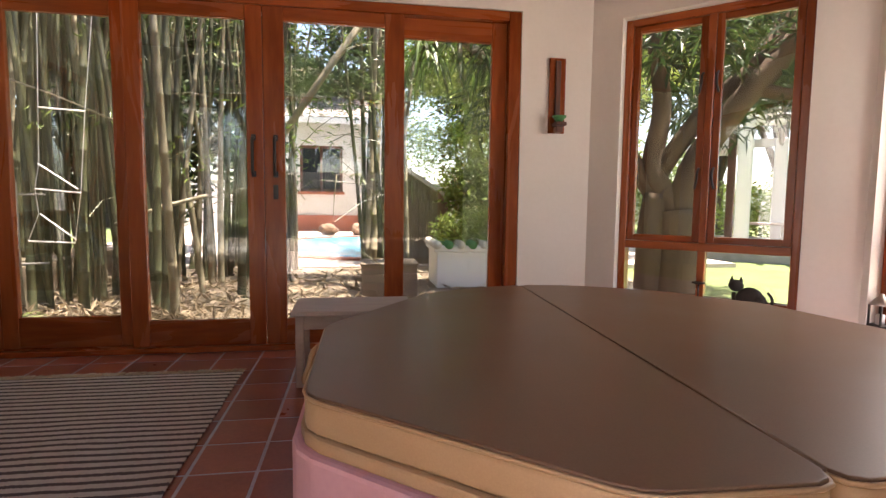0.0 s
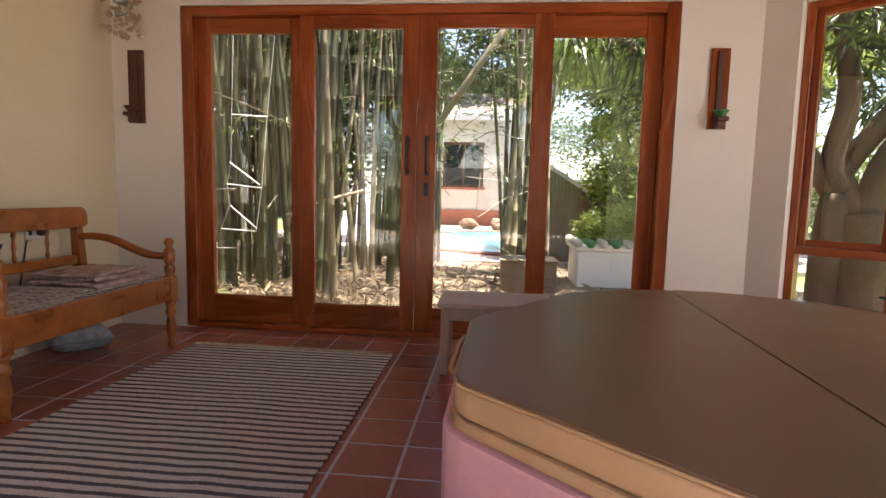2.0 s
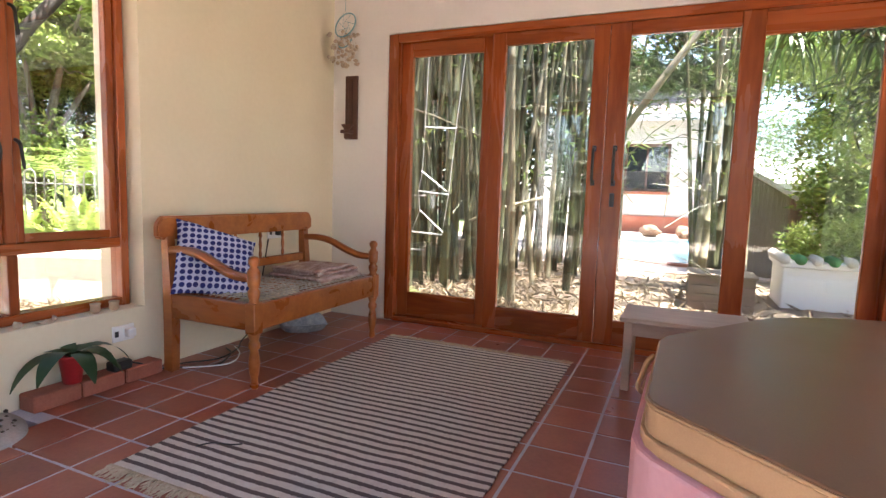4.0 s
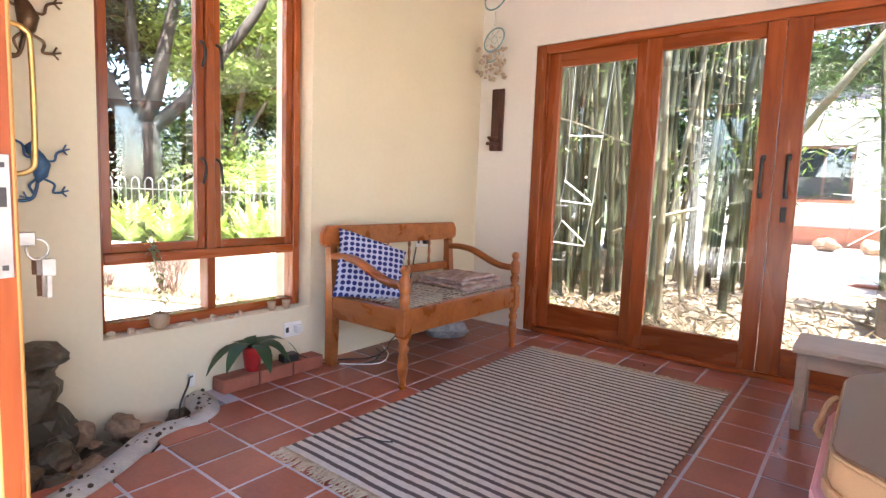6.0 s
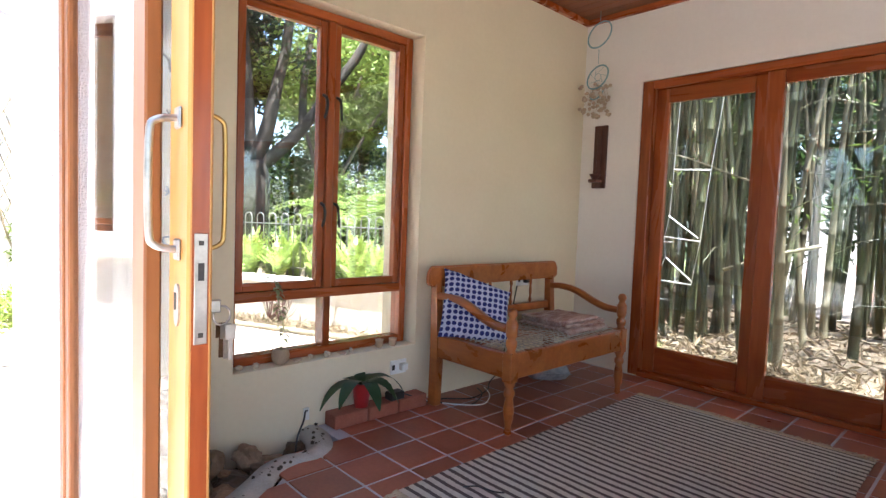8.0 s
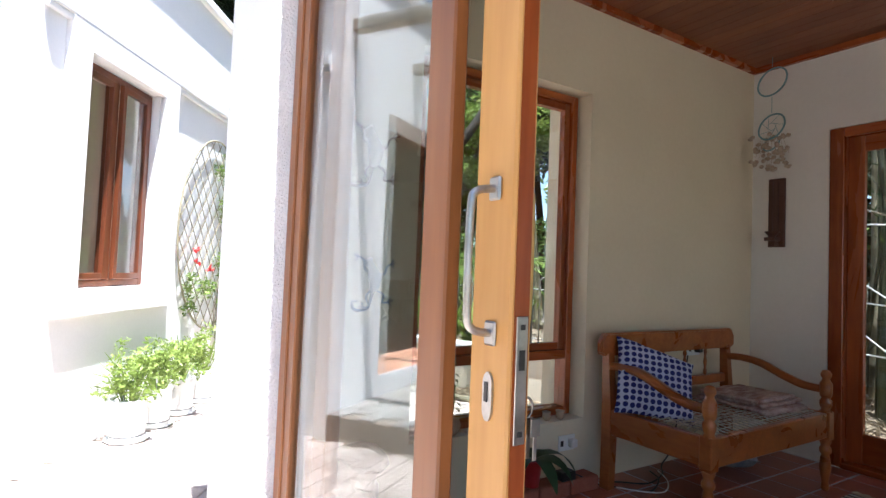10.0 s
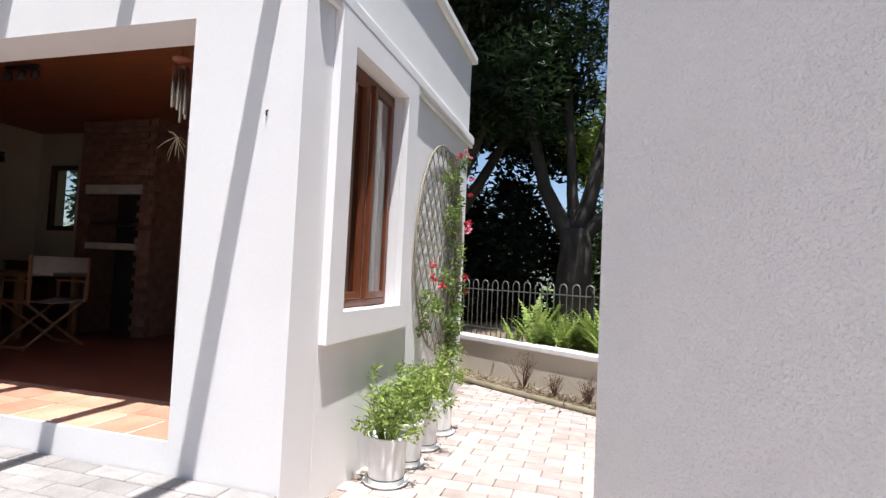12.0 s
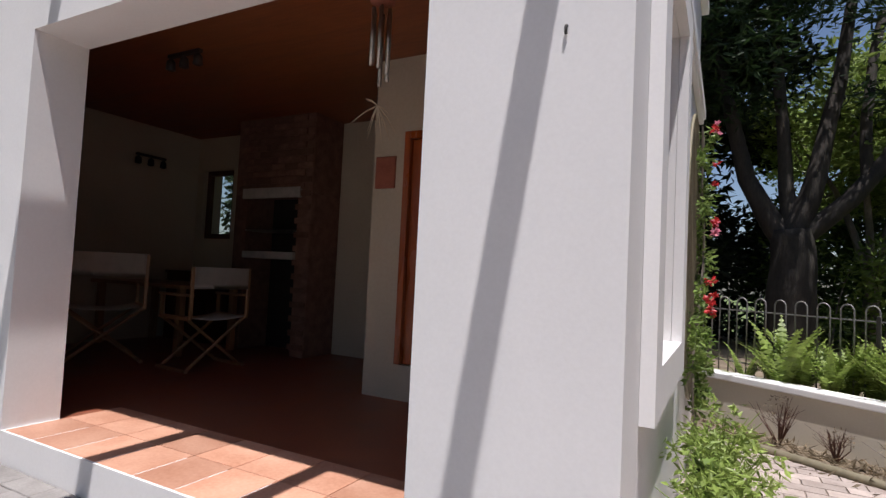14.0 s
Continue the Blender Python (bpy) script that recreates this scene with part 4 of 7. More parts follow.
# wire lizards on the wall
def lizard(at, s, mat, lab):
    g = thing("wall_lizard", at, 0, lab, "wall ornament", "wall ornaments")
    part("body", tube([(0.012, y * s, z * s) for y, z in ((-0.05, 0.075), (-0.035, 0.085), (-0.015, 0.06), (-0.005, 0.04), (0.01, 0.0), (0.005, -0.05), (-0.005, -0.08))], [0.012 * s, 0.034 * s, 0.022 * s, 0.03 * s, 0.04 * s, 0.03 * s, 0.01 * s], 8), mat, g, "", True)
    for pts in (((0.0, 0.03), (0.06, 0.02), (0.075, 0.06), (0.10, 0.075)), ((0.0, 0.03), (-0.05, 0.04), (-0.06, 0.09), (-0.09, 0.11)), ((0.0, -0.06), (0.06, -0.09), (0.055, -0.13), (0.09, -0.13)), ((0.0, -0.06), (-0.04, -0.10), (-0.02, -0.15), (-0.05, -0.16))):
        lm = part("limb", tube(smooth_path([(0.01, y * s, z * s) for y, z in pts], 4), 0.006 * s, 6), mat, g, "", True)
        y, z = pts[-1]
        for dy, dz in ((0.03, 0.01), (0.015, 0.03), (0.02, -0.02)):
            part("toe", tube([(0.01, y * s, z * s), (0.01, (y + dy * (1 if y > 0 else -1)) * s, (z + dz) * s)], 0.004 * s, 5), mat, lm)
    part("tail", tube(smooth_path([(0.01, y * s, z * s) for y, z in ((-0.005, -0.08), (-0.03, -0.16), (-0.10, -0.17), (-0.12, -0.13), (-0.09, -0.125))], 5), [0.008 * s] * 15 + [0.004 * s] * 6, 6), mat, g, "", True)
    return g


lizard((-2.70, 0.43, 1.67), 0.95, BRONZE, "dark wire and tin lizard hanging on the wall")
lizard((-2.70, 0.455, 1.11), 0.82, BLUEMETAL, "blue painted tin lizard hanging on the wall")
keys = thing("key_bunch", (-1.198, 0.017, 0.955), 0, "bunch of steel keys hanging in the door lock", "keys")
part("inserted_key", B((-0.004, 0.004, 0.0, 0.03, -0.012, 0.012), bevel=0.002), METAL, keys)
part("ring", tube([(0.0, 0.032 + 0.016 * math.cos(a * 0.5236), -0.018 + 0.018 * math.sin(a * 0.5236)) for a in range(12)], 0.0022, 6, closed=True), METAL, keys, "", True)
for k, dx in enumerate((-0.012, 0.0, 0.012)):
    part("key", B((dx - 0.0015, dx + 0.0015, 0.026 + 0.004 * k, 0.046 + 0.004 * k, -0.062, -0.034), (dx - 0.0015, dx + 0.0015, 0.032 + 0.004 * k, 0.04 + 0.004 * k, -0.10, -0.062), bevel=0.0007), METAL if k else BRONZE, keys)

# things on the window sill
vine = thing("sill_plant", (-2.745, 0.93, 0.356), 0, "pale trailing plant in a clay pot on the window sill", "pot plant")
part("pot", lathe([(0.022, 0), (0.042, 0.02), (0.046, 0.05), (0.036, 0.075), (0.030, 0.08), (0.026, 0.07)], 16), CLAY, vine, "clay pot", True)
stem = smooth_path([(0, 0, 0.07), (0.005, 0.01, 0.20), (0.0, -0.02, 0.33), (0.01, -0.04, 0.42), (0.0, -0.09, 0.52)], 6)
part("stem", tube(stem, 0.0025, 5), VINE, vine, "", True)
bm = bmesh.new()
for p in stem[3:]:
    for _ in range(2):
        blade(bm, p, (rng.gauss(0, 1), rng.gauss(0, 1), 0.4), rng.uniform(0.035, 0.06), 0.02, 2.5, 4)
part("leaves", bm, VINE, vine, "", True)
for k, y in enumerate((0.72, 0.80, 1.02, 1.11, 1.20, 1.29, 1.36, 1.55, 1.64)):
    if k in (7, 8):
        t_ = tagged(part("clay_cup", lathe([(0.014, 0), (0.024, 0.012), (0.022, 0.035), (0.026, 0.048), (0.018, 0.045)], 12), CLAY, None, "", True), "small clay cup on the window sill", "cup", "sill trinkets")
    else:
        t_ = rock((0, 0, 0), (0.012 + 0.006 * (k % 3), 0.02, 0.010 + 0.006 * ((k + 1) % 3)), SHELL, 31 + k, "sea_shell", "small pale sea shell on the window sill")
        tagged(t_, category="shell", group="sill trinkets")
    t_.matrix_world = pose(-2.755 + 0.012 * (k % 3), y, 0.356 + (0.008 if k < 7 else 0.0), 0, 0, 40 * k)

# window ledge of the splayed wall: iron cat and candle stand; lantern beside it
DI = pose(1.56, 3.5, 0, 0, 0, -45)
cat = part("cat_figurine", bmesh.new(), IRON, None)
bm = bmesh.new()
for c, r in (((0, 0, 0.07), (0.075, 0.035, 0.07)), ((0.04, 0, 0.055), (0.05, 0.035, 0.055)), ((-0.075, 0, 0.145), (0.042, 0.034, 0.036))):
    bmesh.ops.create_uvsphere(bm, u_segments=16, v_segments=10, radius=1.0, matrix=Matrix.Translation(c) @ Matrix.Diagonal((*r, 1)))
for x in (-0.098, -0.05):
    bmesh.ops.create_cone(bm, segments=8, radius1=0.014, radius2=0.001, depth=0.035, matrix=Matrix.Translation((x, 0, 0.185)))
for x in (-0.085, -0.055):
    bmesh.ops.create_cone(bm, segments=8, radius1=0.014, radius2=0.012, depth=0.10, matrix=Matrix.Translation((x, 0.01, 0.05)))
tube(smooth_path([(0.08, 0, 0.02), (0.11, -0.01, 0.03), (0.115, -0.01, 0.08), (0.09, -0.01, 0.12)], 4), 0.008, 6, bm)
bm.to_mesh(cat.data)
bm.free()
cat.matrix_world = DI @ pose(1.0, 0.035, 0.332)
tagged(cat, "black cast-iron cat figurine sitting on the window ledge", "figurine")
cs = thing("candle_stand", (0, 0, 0), 0, "black iron candle stand on the window ledge", "candle stand")
cs.matrix_world = DI @ pose(0.72, 0.03, 0.332)
bpy.context.view_layer.update()
part("foot", lathe([(0.03, 0), (0.03, 0.006), (0.006, 0.012)], 14), IRON, cs, "", True)
part("stem", lathe([(0.005, 0.01), (0.005, 0.13)], 8), IRON, cs, "", True)
part("dish", lathe([(0.008, 0.13), (0.038, 0.138), (0.04, 0.145), (0.01, 0.14)], 16), IRON, cs, "", True)
part("arm", lathe([(0.004, 0.0), (0.004, 0.03), (0.02, 0.036), (0.006, 0.04)], 10, (-0.06, 0, 0)), IRON, cs, "", True)
lan = thing("lantern", (2.60, 2.22, 0.332), 0, "small dark metal lantern with glass sides on the ledge", "lantern")
lan.matrix_world = pose(2.655, 2.335, 0.332)
bpy.context.view_layer.update()
part("base", B((-0.04, 0.04, -0.04, 0.04, 0, 0.02), bevel=0.003), IRON, lan)
for x in (-0.033, 0.033):
    for y in (-0.033, 0.033):
        part("post", B((x - 0.004, x + 0.004, y - 0.004, y + 0.004, 0.02, 0.12)), IRON, lan)
part("roof", lathe([(0.052, 0.12), (0.03, 0.15), (0.012, 0.165), (0.012, 0.175), (0.002, 0.18)], 12), METAL, lan, "", True)
part("candle", lathe([(0.02, 0.02), (0.02, 0.07), (0.004, 0.072)], 12), WHITEP, lan, "", True)

# floor tiles
me = bpy.data.meshes.new("tile")
bmt = B((0, 0.224, 0, 0.224, -0.012, 0.0), bevel=0.0018)
bmt.to_mesh(me)
bmt.free()
me.materials.append(TILE)
for i in range(13):
    for j in range(15):
        x, y = -2.945 + 0.2365 * i, 0.016 + 0.2365 * j
        x1, y1 = x + 0.224, y + 0.224
        line = (-2.60 - (-2.00)) / (1.10 - 0.13)
        cx, cy = x + 0.115, y + 0.115
        if cy < 1.12 and cx < -2.03 + line * (cy - 0.13) + 0.03:
            continue
        if x < -2.7 or y < 0.13 or y1 > 3.485:
            x0c, y0c, x1c, y1c = max(x, -2.698), max(y, 0.134), x1, min(y1, 3.478)
            if x1c - x0c < 0.03 or y1c - y0c < 0.03:
                continue
            ob = part("tile", B((x0c, x1c, y0c, y1c, -0.012, 0.0), bevel=0.003), TILE, floor)
            continue
        ob = new("tile", me)
        ob.location = (x, y, 0)
        ob.parent = floor

# ---- garden and courtyard: materials ----
BARK = varied("grey_bark", (0.13, 0.105, 0.08), (0.30, 0.26, 0.21), 0.9, 5, (1, 1, 0.35), 40, 0.8, 0.02)
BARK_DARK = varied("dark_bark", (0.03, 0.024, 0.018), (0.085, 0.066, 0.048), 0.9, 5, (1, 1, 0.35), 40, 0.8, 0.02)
CULM = varied("bamboo_culm", (0.034, 0.042, 0.019), (0.095, 0.096, 0.046), 0.5, 2.5, (1, 1, 0.5), 25, 0.1, 0.002, pieces=0.4)
CULM_DRY = varied("dry_bamboo", (0.17, 0.145, 0.09), (0.30, 0.265, 0.175), 0.6, 3, (1, 1, 0.4), 25, 0.1, 0.002, pieces=0.3)
LEAF = leafy("leaf_green", (0.035, 0.075, 0.018), (0.10, 0.16, 0.04), 0.45)
LEAF_DARK = leafy("leaf_dark", (0.015, 0.036, 0.012), (0.045, 0.08, 0.022), 0.4)
# LEAF_DARK at about half value: canopy shade put into the leaf colour
LEAF_SHADE = leafy("leaf_shade_dark", (0.007, 0.016, 0.006), (0.022, 0.038, 0.012), 0.4)
LEAF_LIGHT = leafy("leaf_light", (0.10, 0.17, 0.03), (0.22, 0.30, 0.07), 0.4)
LEAF_FERN = leafy("fern_green", (0.19, 0.27, 0.055), (0.36, 0.45, 0.12), 0.35)
DRYLEAF = leafy("dry_leaf", (0.14, 0.10, 0.06), (0.32, 0.26, 0.175), 0.5, 0.8)
PETAL_RED = leafy("red_petal", (0.45, 0.02, 0.02), (0.65, 0.05, 0.05), 0.2)
PETAL_PINK = leafy("pink_petal", (0.65, 0.16, 0.26), (0.8, 0.35, 0.42), 0.2)
ROOFTILE = varied("grey_roof_tile", (0.22, 0.19, 0.17), (0.36, 0.32, 0.29), 0.85, 6, fine=40, bump=0.4, islands=0.2)
POOLWATER = varied("pool_water", (0.03, 0.27, 0.42), (0.06, 0.36, 0.52), 0.15, 2, fine=9, bump=0.1, depth=0.02, rough_var=0.02, spec=0.15)
CLOTH = varied("canvas", (0.50, 0.46, 0.40), (0.62, 0.58, 0.51), 0.9, 10, fine=200, bump=0.2)
CHAIRWOOD = varied("chair_wood", (0.22, 0.115, 0.055), (0.34, 0.195, 0.10), 0.5, 8, (1, 1, 0.2), 45, 0.1)
ROOM_TILE = varied("room_floor_tile", (0.20, 0.06, 0.035), (0.32, 0.11, 0.06), 0.4, 4, fine=60, bump=0.1, depth=0.002)
SHEDWOOD = varied("shed_boards", (0.13, 0.10, 0.075), (0.24, 0.19, 0.14), 0.85, 4, (1, 1, 0.2), 40, 0.4, 0.004)
POLE = varied("pergola_pole", (0.26, 0.22, 0.18), (0.42, 0.37, 0.31), 0.8, 6, (0.2, 1, 1), 40, 0.3, 0.004)


def leaves(name, clumps, size, mat, parent, seed, long=2.2, wide=0.8, droop=0.0, label="", shell=0.45):
    """clumps: (x, y, z, rx, ry, rz, count). One joined mesh of small folded leaves."""
    g = np.random.default_rng(seed)
    pos = []
    for x, y, z, rx, ry, rz, count in clumps:
        d = g.normal(size=(int(count), 3))
        d /= np.linalg.norm(d, axis=1)[:, None]
        d *= (g.random((int(count), 1)) ** shell)
        pos.append(np.array([x, y, z]) + d * np.array([rx, ry, rz]))
    p = np.concatenate(pos)
    n = len(p)
    d = g.normal(size=(n, 3)) * [1, 1, 0.6] - [0, 0, droop]
    d /= np.linalg.norm(d, axis=1)[:, None]
    s = np.cross(d, g.normal(size=(n, 3)))
    s /= np.linalg.norm(s, axis=1)[:, None]
    ln_ = (size * long * g.uniform(0.6, 1.4, n))[:, None]
    wd = (size * wide * 0.5 * g.uniform(0.7, 1.3, n))[:, None]
    up = np.cross(s, d) * wd * 0.35
    v = np.stack([p, p + d * ln_ * 0.45 + s * wd + up, p + d * ln_, p + d * ln_ * 0.45 - s * wd + up], 1).reshape(-1, 3)
    i = np.arange(n)[:, None] * 4
    me = bpy.data.meshes.new(name)
    me.from_pydata(v.tolist(), [], np.concatenate([i + [0, 1, 2], i + [0, 2, 3]], 0).tolist())
    me.materials.append(mat)
    ob = new(name, me)
    ob.parent = parent
    return tagged(ob, label, kind="stuff")


def limb(bm, pts, r0, r1, seg=9):
    pts = smooth_path(pts, 5)
    n = len(pts) - 1
    jit = [p + Vector((noise.noise(p * 1.7), noise.noise(p * 1.7 + Vector((9, 0, 0))), 0)) * 0.06 for p in pts]
    return tube(jit, [r0 + (r1 - r0) * (i / n) ** 0.8 for i in range(n + 1)], seg, bm)


def tree(name, at, label, h, r, crown, seed, bark=BARK, mat=LEAF, size=0.10, count=9000, spread=2.4, lean=(0, 0), forks=5, low=0.35, group="garden trees"):
    """A tapered trunk that forks into limbs, each with leaf clumps."""
    g = random.Random(seed)
    t = thing(name, at, 0, label, "tree", group)
    bm = bmesh.new()
    fork = Vector((lean[0] * low, lean[1] * low, h * low))
    limb(bm, [(0, 0, -0.1), fork * 0.5, fork], r * 1.25, r * 0.8, 12)
    clumps = []
    for k in range(forks):
        a = 2 * math.pi * k / forks + g.uniform(-0.4, 0.4)
        rad = spread * g.uniform(0.35, 0.9)
        tip = Vector((lean[0] + rad * math.cos(a), lean[1] + rad * math.sin(a), h * g.uniform(0.72, 0.98)))
        mid = fork.lerp(tip, 0.45) + Vector((g.uniform(-0.3, 0.3), g.uniform(-0.3, 0.3), 0.2))
        limb(bm, [fork - Vector((0, 0, 0.05)), mid, tip], r * 0.62, r * 0.12, 8)
        for m in range(3):
            b0 = fork.lerp(tip, g.uniform(0.4, 0.85))
            b1 = b0 + Vector((g.uniform(-1, 1), g.uniform(-1, 1), g.uniform(0.0, 0.7))) * spread * 0.5
            limb(bm, [b0, b0.lerp(b1, 0.5) + Vector((0, 0, 0.1)), b1], r * 0.2, r * 0.05, 5)
            clumps.append((*b1, g.uniform(0.4, 0.8) * spread * 0.4, g.uniform(0.4, 0.8) * spread * 0.4, g.uniform(0.25, 0.5) * spread * 0.4))
        clumps.append((*tip, spread * 0.36, spread * 0.36, spread * 0.28))
        clumps.append((*(mid.lerp(tip, 0.6)), spread * 0.36, spread * 0.36, spread * 0.22))
    part("trunk", bm, bark, t, "", True)
    each = count // len(clumps)
    leaves("crown", [(*c, each) for c in clumps], size, mat, t, seed)
    return t


# ---- ground ----
bm = B((-90, 90, -90, 90, -0.5, -0.2))
tagged(part("ground", bm, GRASS), "grassy garden ground with bare patches", "ground", kind="structure")
bm = bmesh.new()
bmesh.ops.create_grid(bm, x_segments=70, y_segments=40, size=0.5)
for v in bm.verts:
    x, y = -4 + v.co.x * 17, 6.45 + v.co.y * 5.3
    e = min(1.0, (0.5 - abs(v.co.x)) * 20, (0.5 - abs(v.co.y)) * 14)
    v.co = Vector((x, y, -0.24 + 0.13 * max(0, e) + 0.02 * noise.noise((x * 1.5, y * 1.5, 0))))
tagged(part("garden_bed", bm, SOIL, None, "", True), "shady garden bed of soil and bamboo litter", "garden bed", kind="structure")
g = np.random.default_rng(8)
litter = thing("leaf_litter", (0, 0, 0), 0, "dry bamboo leaves strewn on the bed", "leaf litter", kind="stuff")
leaves("dry_leaves", [(-4, 6.4, -0.095, 8, 2.4, 0.012, 7000), (-1.5, 4.9, -0.095, 3, 1.0, 0.012, 1800)], 0.055, DRYLEAF, litter, 3, 2.4, 0.5, shell=0.6)

# ---- bamboo grove north of the doors ----
grove = thing("bamboo_grove", (0, 0, -0.15), 0, "dense grove of tall green and dry bamboo canes", "bamboo")
rb = random.Random(12)
variants = []
for k in range(8):
    bm = bmesh.new()
    lx, ly = rb.uniform(-0.5, 0.5), rb.uniform(-0.4, 0.6)
    pts, rad = [], []
    r = rb.uniform(0.028, 0.055)
    for i in range(17):
        z = 0.42 * i
        p = Vector((lx * (z / 7) ** 1.6, ly * (z / 7) ** 1.6, z))
        for dz, f in ((0.0, 1.0), (0.012, 1.14), (0.026, 1.0)):
            pts.append(p + Vector((0, 0, dz)))
            rad.append(r * f * (1 - 0.055 * i))
    tube(pts, rad, 8, bm)
    me = bpy.data.meshes.new("culm")
    bm.to_mesh(me)
    bm.free()
    for p in me.polygons:
        p.use_smooth = True
    me.materials.append(CULM_DRY if k in (3, 6) else CULM)
    variants.append(me)
spots = [(-1.62, 5.12, 3), (-1.78, 5.35, 0), (-2.05, 5.5, 1), (-2.6, 5.6, 2), (-3.0, 5.5, 0), (-3.3, 5.7, 4), (-1.25, 6.1, 5), (-0.95, 6.5, 7)]
for _ in range(270):
    x, y = rb.uniform(-7.5, -0.9), rb.uniform(5.5, 9.2)
    if x > -1.7 and y < 6.2 or (-1.9 < x < -1.0 and y > 6.2 and rb.random() < 0.5):
        continue
    spots.append((x, y, rb.randrange(8)))
for _ in range(26):
    spots.append((rb.gauss(0.32, 0.16), rb.gauss(7.4, 0.35), rb.randrange(8)))
for x, y, k in spots:
    ob = new("culm", variants[k])
    ob.parent = grove
    s = rb.uniform(0.75, 1.25)
    ob.matrix_local = pose(x, y, 0, rb.gauss(0, 2.5), rb.gauss(0, 2.5), rb.uniform(0, 360)) @ Matrix.Diagonal((s, s, rb.uniform(0.9, 1.2), 1))
for p0, p1, r in (((-1.0, 5.6, 1.35), (0.5, 5.9, 3.6), 0.035), ((-2.3, 5.6, 0.85), (-1.5, 5.8, 1.15), 0.02), ((-3.2, 5.0, 2.2), (-1.9, 5.3, 1.7), 0.008)):
    bm = tube([p0, Vector(p0).lerp(Vector(p1), 0.5) + Vector((0, 0, 0.03)), p1], r, 8)
    part("fallen_culm", bm, CULM_DRY, grove, "leaning dry cane", True)
bm = bmesh.new()
for _ in range(130):
    x, y, z = rb.uniform(-5, 0.8), rb.uniform(5.0, 7.5), rb.uniform(0.4, 3.8)
    d = Vector((rb.gauss(0, 1), rb.gauss(0, 0.5), rb.gauss(0.3, 0.5))).normalized() * rb.uniform(0.4, 1.1)
    p = Vector((x, y, z))
    tube([p, p + d * 0.5 + Vector((0, 0, 0.03)), p + d + Vector((0, 0, -0.05))], [0.006, 0.004, 0.002], 4, bm)
tagged(part("twigs", bm, CULM, grove), kind="stuff")
cl = []
for _ in range(190):
    x = rb.uniform(-7.5, 1.0)
    z = rb.uniform(1.6, 7.5)
    cl.append((x, rb.uniform(5.4, 8.6), z, 0.5, 0.4, 0.35, 130 if z > 2.4 else 36))
# unseen overhead clumps, added as a canopy to cut the sun on the grove
for _ in range(130):
    cl.append((rb.uniform(-7.5, 1.2), rb.uniform(4.4, 9.2), rb.uniform(5.2, 8.0), 0.7, 0.6, 0.4, 170))
leaves("bamboo_leaves", cl, 0.042, LEAF, grove, 21, 2.8, 0.45, 0.5)
leaves("bamboo_leaves", [(rb.uniform(-3.2, 0.6), rb.uniform(5.0, 6.0), rb.uniform(1.3, 3.2), 0.25, 0.2, 0.2, 14) for _ in range(22)], 0.036, LEAF_LIGHT, grove, 22, 2.8, 0.5, 0.5)

# rope ladder swing
ladder = thing("rope_ladder", (0, 0, 0), 0, "white wooden rope ladder hanging in front of the bamboo", "rope ladder")
for x0, x1, z0, z1 in ((-2.73, -2.37, 0.59, 0.575), (-2.66, -2.31, 1.03, 1.0), (-2.60, -2.25, 1.70, 1.68), (-2.63, -2.36, 0.82, 0.60), (-2.63, -2.33, 1.24, 1.03)):
    part("rung", tube([(x0, 5.0, z0), (x1, 5.0, z1)], 0.007, 8), WHITEP, ladder, "", True)
for pts in (((-2.73, 5, 0.59), (-2.64, 5, 0.82), (-2.66, 5, 1.03), (-2.62, 5, 1.24), (-2.58, 5, 2.4), (-2.55, 5, 4.4)), ((-2.37, 5, 0.58), (-2.31, 5, 1.0), (-2.25, 5, 1.68), (-2.15, 5, 2.6), (-2.0, 5, 4.4))):
    part("rope", tube(pts, 0.003, 6), WHITEP, ladder, "", True)
part("beam_branch", tube([(-3.2, 5, 4.4), (-1.4, 5.05, 4.45)], 0.05, 8), BARK, ladder, "branch from which the ladder hangs", True)
spr = thing("garden_lily", (-2.75, 4.75, -0.11), 0, "yellow-green strap-leaved plant in the bed", "plant")
bm = bmesh.new()
for k in range(14):
    a = k * 2.4
    blade(bm, (0, 0, 0), (math.cos(a), math.sin(a), 1.3), 0.32, 0.03, 1.7, 5)
part("strap_leaves", bm, LEAF_LIGHT, spr, "", True)

# ---- beyond the bamboo: pool, neighbour house, shed, planter ----
bm = bmesh.new()
ring = [(0.5 + 2.6 * math.cos(a * math.pi / 18), 13.3 + 3.2 * math.sin(a * math.pi / 18)) for a in range(36)]
tagged(part("pool_deck", B((-6, 7, 9.0, 19.6, -0.3, -0.12)), PAVER_STUFF), "pinkish paved pool deck", "paving", kind="structure")
pool = thing("swimming_pool", (0, 0, 0), 0, "kidney-shaped swimming pool with bright blue water", "swimming pool")
part("water", prism(ring, -0.119, -0.108), POOLWATER, pool, "bright blue water")
big = [(0.5 + 2.88 * math.cos(a * math.pi / 18), 13.3 + 3.48 * math.sin(a * math.pi / 18)) for a in range(36)]
bm = bmesh.new()
for i in range(36):
    a, b = ring[i], ring[(i + 1) % 36]
    c, d = big[(i + 1) % 36], big[i]
    vs = [bm.verts.new((*p, -0.085)) for p in (a, b, c, d)]
    bm.faces.new(vs)
geo = bmesh.ops.extrude_face_region(bm, geom=bm.faces[:])
for v in [q for q in geo["geom"] if isinstance(q, bmesh.types.BMVert)]:
    v.co.z -= 0.035
part("coping", bm, BRICKRED, pool, "brick coping")
for x, s in ((-0.9, 1), (0.1, 0.7)):
    rock((x, 17.6, 0.05), (0.45 * s, 0.3, 0.22), ROCK, 50 + int(10 * s), "garden_rock", "brown boulder beside the pool")

